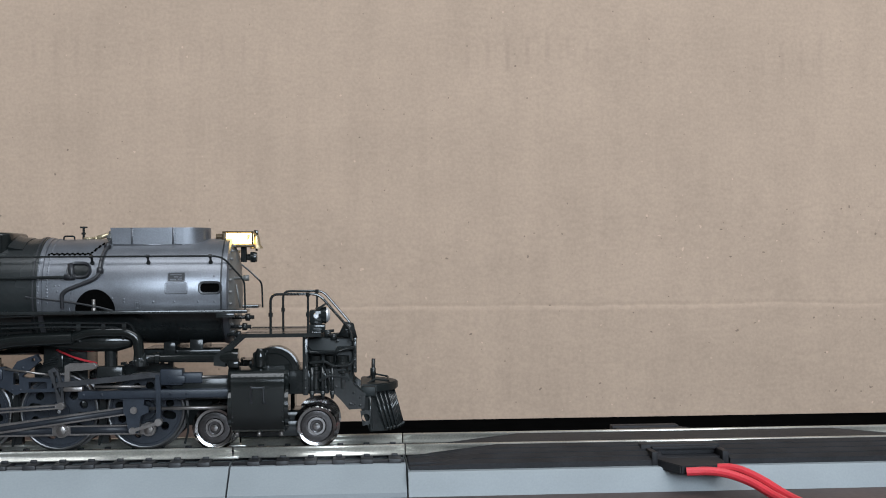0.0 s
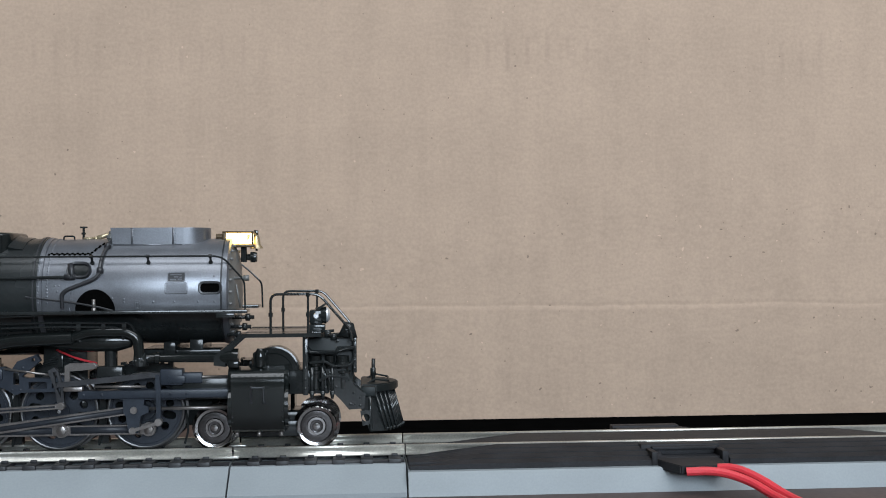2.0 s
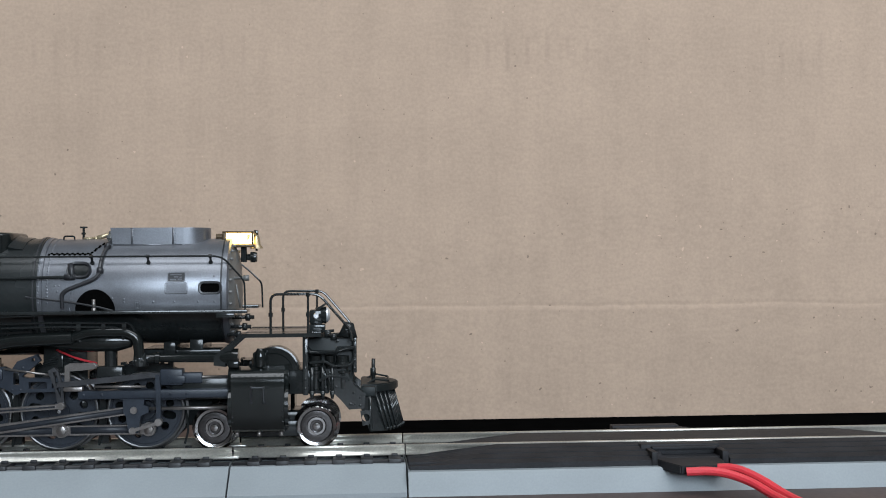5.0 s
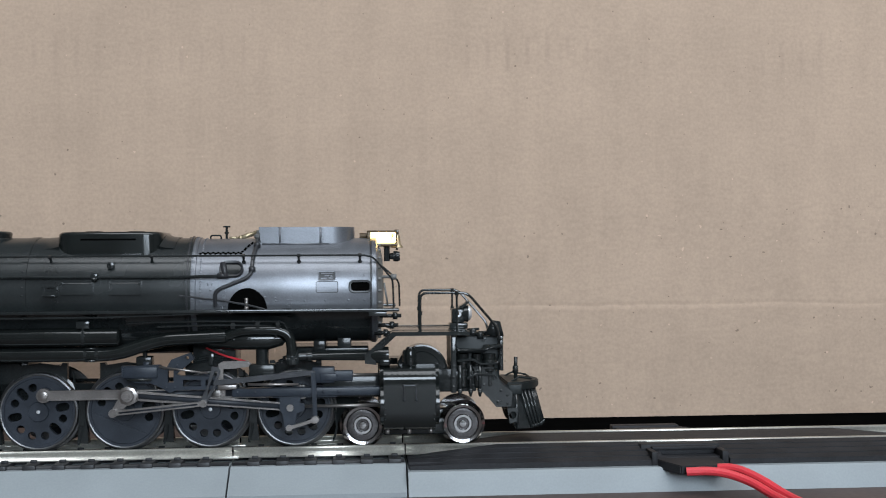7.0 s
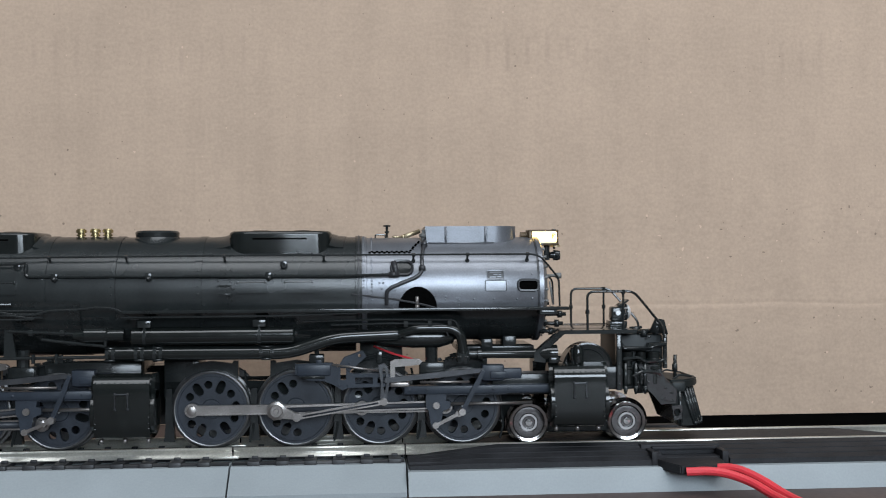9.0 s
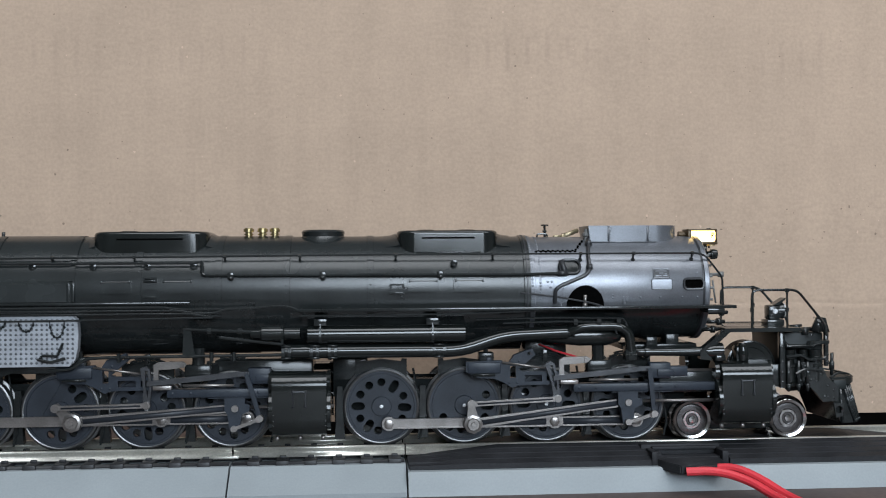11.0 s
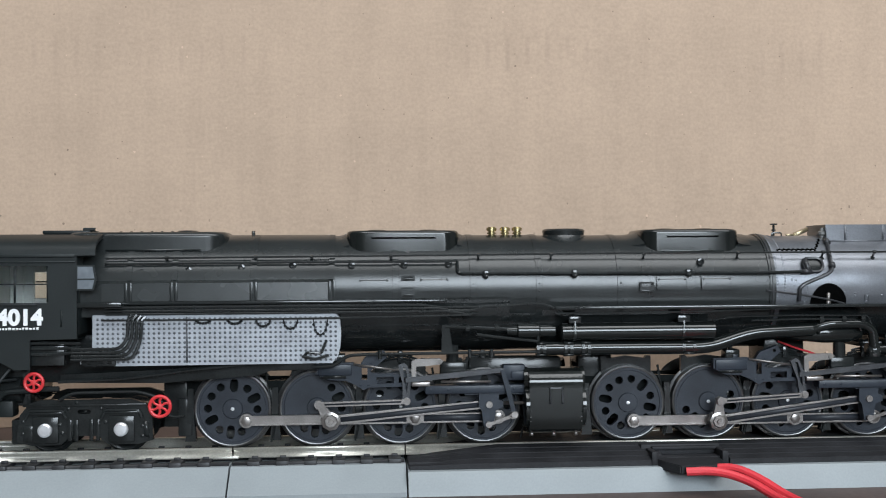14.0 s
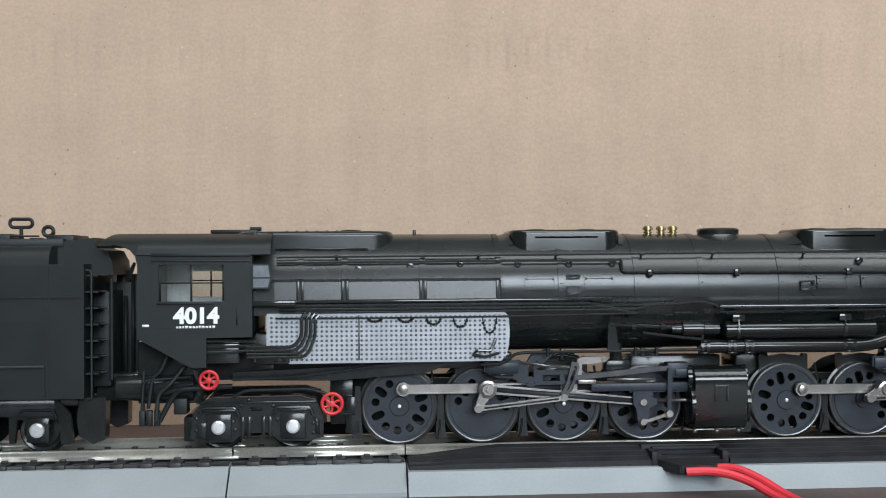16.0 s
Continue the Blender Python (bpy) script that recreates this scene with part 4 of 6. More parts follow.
    # builder's plate, hatch plate and washout slot on the smokebox side
    def curved_panel(name, x0, x1, w0, w1, out, mat, label="", frame_only=0.0):
        bm = B()

        def patch(a0, a1, v0, v1):
            n = 5
            lo, hi = [], []
            for i in range(n + 1):
                w = v0 + (v1 - v0) * i / n
                lo.append([bm.verts.new(on(a, w, -0.2)) for a in (a0, a1)])
                hi.append([bm.verts.new(on(a, w, out)) for a in (a0, a1)])
            for i in range(n):
                bm.faces.new((hi[i][0], hi[i][1], hi[i + 1][1], hi[i + 1][0]))
                for e in (0, 1):
                    bm.faces.new((lo[i][e], hi[i][e], hi[i + 1][e], lo[i + 1][e]))
            for i in (0, n):
                bm.faces.new((lo[i][0], lo[i][1], hi[i][1], hi[i][0]))
        if frame_only:
            k = frame_only
            kw = math.degrees(k / RB)
            patch(x0, x1, w0, w0 + kw)
            patch(x0, x1, w1 - kw, w1)
            patch(x0, x0 + k, w0, w1)
            patch(x1 - k, x1, w0, w1)
        else:
            patch(x0, x1, w0, w1)
        part(name, bm, mat, loco, label)

    def round_outline(x0, x1, w0, w1, r, grow=0.0):
        """A rounded rectangle on the smokebox side, as (x, angle)."""
        k = math.degrees(1 / RB)
        z0, z1 = w0 / k - grow, w1 / k + grow
        a0, a1, r = x0 - grow, x1 + grow, r + grow
        pts = []
        for cx, cz, first in ((a1 - r, z1 - r, 0), (a0 + r, z1 - r, 90), (a0 + r, z0 + r, 180), (a1 - r, z0 + r, 270)):
            pts += [(cx + r * math.cos(radians(first + 22.5 * i)), (cz + r * math.sin(radians(first + 22.5 * i))) * k) for i in range(5)]
        return pts

    def curved_frame(name, x0, x1, w0, w1, r, wide, out, mat, label=""):
        """A raised rim with rounded corners."""
        outer, inner = round_outline(x0, x1, w0, w1, r, wide), round_outline(x0, x1, w0, w1, r)
        mid = round_outline(x0, x1, w0, w1, r, wide * 0.7)
        bm = B()
        rings = [[bm.verts.new(on(x, w, o)) for x, w in loop] for loop, o in ((outer, -0.2), (outer, out * 0.6), (mid, out), (inner, out * 0.8), (inner, -0.2))]
        for r0, r1 in zip(rings, rings[1:]):
            for i in range(len(r0)):
                bm.faces.new((r0[i], r0[(i + 1) % len(r0)], r1[(i + 1) % len(r0)], r1[i]))
        return part(name, bm, mat, loco, label)

    def curved_fill(name, x0, x1, w0, w1, r, out, mat, label=""):
        """A thin plate with rounded corners, bent to the smokebox."""
        loop = round_outline(x0, x1, w0, w1, r)
        bm = B()
        hub = bm.verts.new(on((x0 + x1) / 2, (w0 + w1) / 2, out))
        top, low = [bm.verts.new(on(x, w, out)) for x, w in loop], [bm.verts.new(on(x, w, -0.2)) for x, w in loop]
        for i in range(len(loop)):
            j = (i + 1) % len(loop)
            bm.faces.new((hub, top[i], top[j]))
            bm.faces.new((top[i], low[i], low[j], top[j]))
        return part(name, bm, mat, loco, label)

    curved_fill("builders_plate", -48.6, -44.3, 11.6, 21.0, 0.2, 0.14, DARKGREY, "dark builder's plate with pale lines")
    curved_frame("plate_rim", -48.4, -44.5, 12.0, 20.6, 0.15, 0.22, 0.22, SILVER)
    for w, x0, x1 in ((18.6, -47.9, -45.0), (16.2, -47.0, -45.9), (15.9, -45.6, -45.0), (13.4, -47.9, -46.4), (13.7, -46.0, -45.0)):
        curved_panel("plate_line", x0, x1, w - 0.5, w + 0.6, 0.24, SILVER)
    curved_frame("hatch_rim", -49.0, -43.8, -1.0, 9.6, 0.25, 0.2, 0.1, DARKGREY)
    curved_fill("hatch_plate", -48.9, -43.9, -0.8, 9.4, 0.2, 0.12, SILVER)
    curved_frame("slot_rim", -40.4, -35.7, 0.0, 9.2, 0.7, 0.55, 0.4, DARKGREY, "dark rounded rim")
    # the slot isn't cut: its dark inside is a black patch
    curved_fill("washout_slot", -40.4, -35.7, 0.0, 9.2, 0.7, 0.06, MATTE, "black patch painting the shaded washout slot")
    curved_fill("air_intake", -72.6, -67.9, 17.5, 30.4, 1.2, 0.3, FRAME, "dark hooded intake")
    curved_frame("intake_hood", -72.6, -67.9, 17.5, 30.4, 1.3, 0.65, 1.1, DARKGREY, "dark raised intake hood")
    bm = rod(B(), on(-72.4, 30, 0.9), on(-71.6, 15.5, 0.9), 0.75, 10)
    rod(bm, on(-73.6, 16.2, 0.8), on(-70.9, 16.4, 0.8), 0.7, 10)
    part("intake_elbow", bm, DARKGREY, loco)
    for x0, x1, w0, w1 in ((-56.6, -55.3, -18, -8.5), (-72.6, -71.6, -8, 2.4), (-73.2, -71.9, -20, -14.5)):
        curved_panel("bracket", x0, x1, w0, w1, 0.18, SILVER, "", 0.25)
        for w in (w0 + 2, w1 - 2):
            part("bracket_stud", stud(B(), *on((x0 + x1) / 2, w, 0.1), 0.22, (0, -1, 0.1)), SILVER, loco)
    # half-round access hole over the running board, its shade a black patch, with a fitting
    bm = B()
    n, rings = 20, []
    for f in (0.0, 0.25, 0.5, 0.75, 1.0):
        row = []
        for i in range(n + 1):
            a = math.pi * i / n
            w = -19 + f * math.degrees(math.asin(min(1, 5.3 * math.sin(a) / RB)))
            row.append(bm.verts.new(on(-66.3 + 4.9 * f * math.cos(a), w, 0.08)))
        rings.append(row)
    for r0, r1 in zip(rings, rings[1:]):
        for i in range(n):
            bm.faces.new((r0[i], r0[i + 1], r1[i + 1], r1[i]))
    bmesh.ops.remove_doubles(bm, verts=bm.verts, dist=0.001)
    part("access_hole", bm, MATTE, loco, "black half-round patch painting the shaded access hole")
    bm = rod(B(), on(-66.5, -19, 0.5), on(-66.5, -6.5, 0.4), 0.45, 8)
    rod(bm, on(-67.0, -17, 0.6), on(-66.0, -17, 0.6), 0.55, 8)
    part("access_fitting", bm, STEEL, loco)
    # feed pipe over the smokebox shoulder
    part("delivery_pipe", tube(B(), [on(-74.2, -15, 0.5), on(-74.2, -1, 0.6), on(-73.0, 3.2, 0.7), on(-66.4, 14, 0.7), on(-65.2, 19, 0.7), on(-65.1, 38, 0.6), on(-64.3, 55, 0.6), on(-63.9, 66, 0.6)], 0.5, 8, 1.6), DARKGREY, loco)
    part("lubricator_pipe", tube(B(), [on(-83, -3.5, 0.4), on(-80, -5, 0.3), on(-72, -9.3, 0.4), on(-65, -14.6, 0.5), on(-61, -20, 0.4)], 0.26, 6, 2), DARKGREY, loco)
    for w in (23, 56):
        part("pipe_union", rod(B(), on(-65.1 if w < 40 else -64.3, w - 2.4, 0.6), on(-65.1 if w < 40 else -64.3, w + 2.4, 0.6), 0.85, 10), DARKGREY, loco)
    # stack shroud
    bm = B()
    plan = [(-63.4, -6.4), (-46, -6.4), (-43, -5.9), (-41, -4.6), (-39.8, -2.4), (-39.5, 0)]
    plan = plan + [(x, -y) for x, y in reversed(plan[:-1])]
    lo = [bm.verts.new((x, y, 50.6)) for x, y in plan]
    hi = [bm.verts.new((x - (0.6 if x < -60 else 0), y, 56.0)) for x, y in plan]
    inn = [bm.verts.new(((x + 51) * 0.93 - 51, y * 0.88, 56.0)) for x, y in plan]
    deep = [bm.verts.new(((x + 51) * 0.93 - 51, y * 0.88, 53.0)) for x, y in plan]
    for a, b in ((lo, hi), (hi, inn), (inn, deep)):
        for i in range(len(plan)):
            bm.faces.new((a[i], a[(i + 1) % len(plan)], b[(i + 1) % len(plan)], b[i]))
    bm.faces.new(deep)
    shroud = part("stack_shroud", bm, SILVER, loco, "graphite-silver stack shroud")
    bm = B()
    for x in (-58.6, -48.2):
        box(bm, x - 0.25, x + 0.25, -6.6, -6.3, 51.6, 55.9)
        for k in range(5):
            stud(bm, x + 0.6, -6.4, 52.0 + 0.85 * k, 0.2)
    box(bm, -63.2, -46, -6.62, -6.35, 51.5, 51.8)
    part("shroud_seam", bm, SILVER, shroud)
    # fittings on top of the smokebox
    bm = rod(B(), (-73.6, 5.7, 51.8), (-73.6, 5.7, 56.6), 0.35, 8)
    lathe(bm, (-73.6, 5.7, 56.3), "z", [(0, 0.001), (0, 1.0), (0.4, 1.0), (0.4, 0.001)], 12)
    lathe(bm, (-73.6, 5.7, 54.6), "z", [(0, 0.001), (0, 0.6), (0.5, 0.6), (0.5, 0.001)], 10)
    part("blower_valve", bm, SATIN, loco)
    part("whistle", rod(rod(rod(B(), (-72.2, 0, 53.4), (-69.2, 1.4, 53.5), 0.32, 8), (-69.4, 1.3, 52.6), (-69.4, 1.3, 54.0), 0.4, 8), (-69.2, 1.4, 53.5), (-65.0, 3.7, 55.0), 0.62, 10), BELL, loco, "dull brass whistle")
    bm = lathe(B(), (-64.2, -4.6, 51.6), "z", [(0, 0.9), (1.4, 0.8), (1.8, 1.2), (2.4, 1.2), (2.8, 0.6), (3.6, 0.5), (3.6, 0.001)], 12)
    part("check_valve", bm, GREYDK, loco)
    for x in (-75.5,):
        part("grab_iron", tube(B(), [(x - 1.35, -1.5, 52.4), (x - 1.35, -1.5, 54.0), (x + 1.35, -1.5, 54.0), (x + 1.35, -1.5, 52.4)], 0.22, 6, 0.5), SATIN, loco)
    # headlight with its lit number box, bell
    head = part("headlight", box(B(), -36.3, -28.2, -2.9, 2.9, 50.9, 51.7, 0.2), BRONZE, loco, "headlight casing glowing warm yellow")
    part("headlight_lens", box(B(), -35.5, -28.7, -2.7, 2.7, 51.7, 54.7, 0.5), LAMP, head, "lit translucent lamp box")
    bm = box(B(), -36.3, -28.3, -2.95, 2.95, 54.6, 55.1, 0.2)
    box(bm, -36.3, -35.3, -2.9, 2.9, 51.5, 54.7, 0.15)
    rod(bm, (-38.2, 0, 53.6), (-36.2, 0, 53.6), 0.9, 8)
    box(bm, -37.4, -35.2, -2.2, 2.2, 49.0, 51.6, 0.3)
    part("headlight_hood", bm, BRONZE, head)
    bm = box(B(), -28.75, -28.35, -2.85, -2.5, 51.6, 54.7)
    for k in range(3):
        box(bm, -30.0 + 0.35 * k, -29.8 + 0.35 * k, -2.86, -2.6, 52.6 + 0.4 * k, 54.2)
    part("lens_bar", bm, BRONZE, head)
    bm = lathe(B(), (-28.2, 4.8, 50.6), "z", [(0, 0.001), (0, 1.75), (0.3, 1.65), (1.0, 1.15), (2.4, 0.9), (3.3, 0.75), (3.6, 0.45), (3.6, 0.001)], 20)
    part("bell", bm, BELL, loco, "small brass bell")
    bm = box(B(), -28.9, -27.7, 4.3, 5.3, 54.1, 55.5, 0.2)
    rod(bm, (-28.2, 4.8, 50.8), (-28.2, 4.8, 50.0), 0.3, 8)
    rod(bm, (-31, 3.0, 51.0), (-28.2, 4.8, 54.6), 0.3, 6)
    rod(bm, (-31, 0, 51.2), (-31, 0, 47), 0.8, 8)
    part("bell_bracket", bm, SATIN, loco)
    bm = lathe(B(), (0, 0, 48.3), "x", [(-30.2, 0.001), (-30.2, 0.8), (-29.4, 0.9), (-29.3, 1.35), (-28.2, 1.4), (-27.6, 1.2), (-27.5, 0.001)], 16)
    stud(bm, -28.6, -1.3, 48.2, 0.6)
    part("class_lamp", bm, SATIN, loco)
    part("front_pipe", tube(B(), [(-34.2, -12.3, 47.4), (-32.6, -12.0, 45.6), (-29.8, -11.2, 42.3), (-29.6, -11.2, 35.2)], 0.27, 6, 1.2), SATIN, loco)
    part("front_pipe", tube(B(), [(-36, 12.4, 48.3), (-33.8, 12.3, 47.0), (-30.8, 12, 44.6), (-27.5, 12, 41.4), (-27.3, 12, 34.6)], 0.27, 6, 1.2), SATIN, loco)
    bm = rod(B(), (-33, -9, 43), (-29.5, -9, 43), 0.4, 8)
    rod(bm, (-30.2, -9, 43), (-28.8, -9, 43), 0.75, 8)
    rod(bm, (-32, -10, 41.5), (-31, -9.4, 35.5), 0.25, 6)
    part("front_hinge", bm, GREYDK, loco)
    for z, x in ((33.0, -27.6), (30.6, -28.4), (28.6, -30.0)):
        bm = rod(B(), (-34.5, -8.5, z), (x, -8.5, z), 0.5, 8)
        rod(bm, (x - 2.2, -8.5, z), (x - 1.0, -8.5, z), 0.95, 8)
        part("front_coupling_pipe", bm, SATIN, loco)
    # sand domes, dome cover, safety valves, rear hood
    for x0, x1 in ((-114.6, -87.8), (-191.5, -161.9)):
        d = part("sand_dome", stadium(B(), x0, x1, 10.3, 46.0, 54.9, 0.8, 14, 4.6, 0.036), ENAMEL, loco, "glossy black sand dome")
        bm = B()
        for xx in (x0 + 8, x1 - 8):
            lathe(bm, (xx, -1.5, 54.8), "z", [(0, 2.4), (0.35, 2.3), (0.45, 1.9), (0.45, 0.001)], 16)
        part("dome_lid", bm, SATIN, d)
        # no groove is cut; a black strip paints its shade
        part("dome_slot", box(B(), x0 + 6.6, x1 - 6.6, -10.06, -9.7, 52.7, 53.15), MATTE, d, "black strip painting the shaded groove")
        bm = box(B(), x0 + 5.0, x1 - 5.0, -10.35, -9.9, 49.0, 49.35, 0.1)
        part("dome_seam", bm, SATIN, d)
        for xe, out in ((x0, -1), (x1, 1)):        # coved skirt that runs the dome's end into the barrel
            bm = B()
            rings = []
            for k in range(7):
                w = radians(52 + 76 * k / 6)
                cy, sy = -math.cos(w), math.sin(w)
                near = (xe - out * (0.2 + 3.2 * abs(cy) ** 3), 14.75 * cy, AX + 14.75 * sy)
                far = (xe + out * (3.4 - 1.2 * abs(cy)), 14.02 * cy, AX + 14.02 * sy)
                mid = [(near[i] * 0.55 + far[i] * 0.45) - (0, 0.22 * cy, 0.22 * sy)[i] for i in range(3)]
                rings.append([bm.verts.new(p) for p in (near, mid, far, (far[0], far[1] * 0.97, AX + (far[2] - AX) * 0.97), (near[0], near[1] * 0.9, AX + (near[2] - AX) * 0.9))])
            for r0, r1 in zip(rings, rings[1:]):
                for i in range(5):
                    bm.faces.new((r0[i], r0[(i + 1) % 5], r1[(i + 1) % 5], r1[i]))
            bm.faces.new(rings[0])
            bm.faces.new(rings[-1])
            part("dome_skirt", bm, BLACK, d)
    bm = lathe(B(), (0, 0, 0), "z", [(51.6, 7.4), (52.8, 6.1), (53.6, 5.6), (54.2, 5.7), (54.8, 5.8), (55.2, 5.4), (55.35, 4.6), (55.1, 4.2), (55.1, 0.001)], 32)
    for v in bm.verts:
        v.co = Vector((-133.5 + v.co.x * 0.98, v.co.y * 0.95, v.co.z))
    part("steam_dome", bm, BLACK, loco, "low glossy black steam dome")
    bm = lathe(B(), (0, 0, 0), "z", [(51.9, 5.6), (53.0, 5.4), (53.3, 5.0), (53.3, 0.001)], 28)
    for v in bm.verts:
        v.co = Vector((-149.3 + v.co.x, v.co.y * 0.75, v.co.z))
    part("valve_seat", bm, SATIN, loco)
    for x in (-152.9, -149.3, -146.1):
        prof = [(0, 1.05), (0.3, 1.05), (0.4, 0.85), (0.8, 0.85), (0.9, 1.25), (1.2, 1.25), (1.3, 0.9), (1.6, 0.9), (1.7, 1.35), (2.4, 1.35), (2.5, 1.1), (2.7, 1.05), (2.7, 0.001)]
        part("safety_valve", lathe(B(), (x, -0.5, 53.2), "z", prof, 16), BRASS, loco, "brass safety valve")
    part("vent_pin", rod(B(), (-215.7, 0, 53), (-215.7, 0, 55.2), 0.45, 8), SATIN, loco)
    bm = stadium(B(), -262, -221.5, 10.2, 47, 54.8, 1.2, 10, 5.5)
    hood = part("rear_hood", bm, BLACK, loco, "glossy black rear hood")
    bm = lathe(B(), (-232.5, -1, 54.7), "z", [(0, 3.0), (0.3, 2.9), (0.6, 2.4), (0.6, 0.001)], 16)
    for k in range(6):
        rod(bm, (-249 + 2.6 * k, -4, 54.6), (-249 + 2.6 * k, -4, 55.1), 0.35, 6)
    part("hood_lid", bm, SATIN, hood)
    part("hood_trim", box(B(), -251.5, -228, -10.5, -10.1, 50.0, 50.4), BLACK, hood)
    # pipes and rails along the barrel
    posts = (-236, -214, -200, -180, -157.7, -139, -114.8, -90, -67.3, -53.5, -38.1)
    hand_rail(loco, [(-251, -12.6, 48.1), (-180, -12.6, 48.4), (-114, -12.6, 48.7), (-37, -12.5, 48.6), (-35, -12.4, 48.1), (-33.8, -12.2, 47.0)],
              [(x, -12.6, 48.2 + 0.4 * (x + 236) / 150 if x < -90 else 48.62, (0, -0.8, 0.6)) for x in posts], 0.25)
    part("barrel_pipe", tube(B(), [(-163.2, -13.3, 46.9), (-163.2, -13.9, 43.7), (-120, -14.4, 43.6), (-84, -14.4, 43.4), (-73.5, -14.2, 43.6)], 0.42, 8, 1.2), SATIN, loco)
    for x in (-156, -133.2, -103.6):
        bm = box(B(), x - 0.8, x + 0.8, -15.1, -13.6, 42.9, 44.5, 0.2)
        stud(bm, x, -15.0, 43.0, 0.6, (0, -1, 0), 0.4)
        part("pipe_clip", bm, SATIN, loco)
    part("barrel_pipe", tube(B(), [(-251, -13.3, 46.7), (-205, -13.3, 46.9), (-165, -13.3, 46.8), (-163.2, -13.3, 47.2)], 0.3, 6, 1), SATIN, loco)
    for x, z in ((-242, 44.6), (-230.6, 45.0), (-217.5, 45.6), (-204.7, 46.1), (-190, 46.1), (-176.7, 46.1), (-165.4, 46.2), (-100, 46.4)):
        part("washout_plug", lathe(B(), (x, 0, z), "y", [(-12.4, 0.95), (-13.3, 0.9), (-13.4, 0.45), (-13.1, 0.4), (-13.1, 0.001)], 12), SATIN, loco)
    # jacket access panels, flush on the barrel flank
    for x0, x1, z0, z1 in ((-188.3, -180.5, 39.4, 43.0), (-173.0, -165.3, 39.3, 43.0), (-111.9, -104.0, 39.2, 42.7), (-100.2, -92.3, 39.1, 42.7)):
        w0, w1 = math.degrees(math.asin((z0 - AX) / 14.3)), math.degrees(math.asin((z1 - AX) / 14.3))

        def bent(bm, xa, xb, wa, wb, r):
            arc = [(-math.cos(radians(wa + (wb - wa) * i / 6)), math.sin(radians(wa + (wb - wa) * i / 6))) for i in range(7)]
            return run(bm, [(r * c, AX + r * n) for c, n in arc] + [(13.7 * c, AX + 13.7 * n) for c, n in reversed(arc)], xa, xb)
        panel = part("jacket_panel", bent(B(), x0 + 0.2, x1 - 0.2, w0, w1, 14.36), BLACK, loco)
        bm = bent(B(), x0, x0 + 0.24, w0, w1, 14.5)
        bent(bm, x1 - 0.24, x1, w0, w1, 14.5)
        bent(bm, x0 + 0.24, x1 - 0.24, w0, w0 + 1.0, 14.5)
        bent(bm, x0 + 0.24, x1 - 0.24, w1 - 1.0, w1, 14.5)
        part("panel_rim", bm, BLACK, panel)
        bm = rod(B(), (x0 + 0.3, -14.12, z1 - 0.75), (x1 - 0.3, -14.12, z1 - 0.75), 0.13, 6)
        for xx in (x0 + 0.5, x1 - 0.5):
            box(bm, xx - 0.22, xx + 0.22, -14.4, -13.8, z1 - 1.1, z1 - 0.4, 0.08)
        part("panel_hinge", bm, SATIN, panel)
    for x0, x1, zs in ((-177.5, -174.1, ((42.2, 43.4), (38.2, 40.4))), (-116.4, -112.7, ((38.7, 41.3),))):
        for z0, z1 in zs:
            bm = plate(B(), [(x0, z1), (x1, z1), (x1, z0), (x0, z0)], -14.75, -14.0, [[(x0 + 0.5, z1 - 0.3), (x1 - 0.5, z1 - 0.3), (x1 - 0.5, (z0 + z1) / 2), (x0 + 0.5, (z0 + z1) / 2)]])
            box(bm, x0 + 0.4, x1 - 0.4, -15.0, -14.6, z0 + 0.15, z0 + 0.5, 0.08)
            part("jacket_step", bm, BLACK, loco)


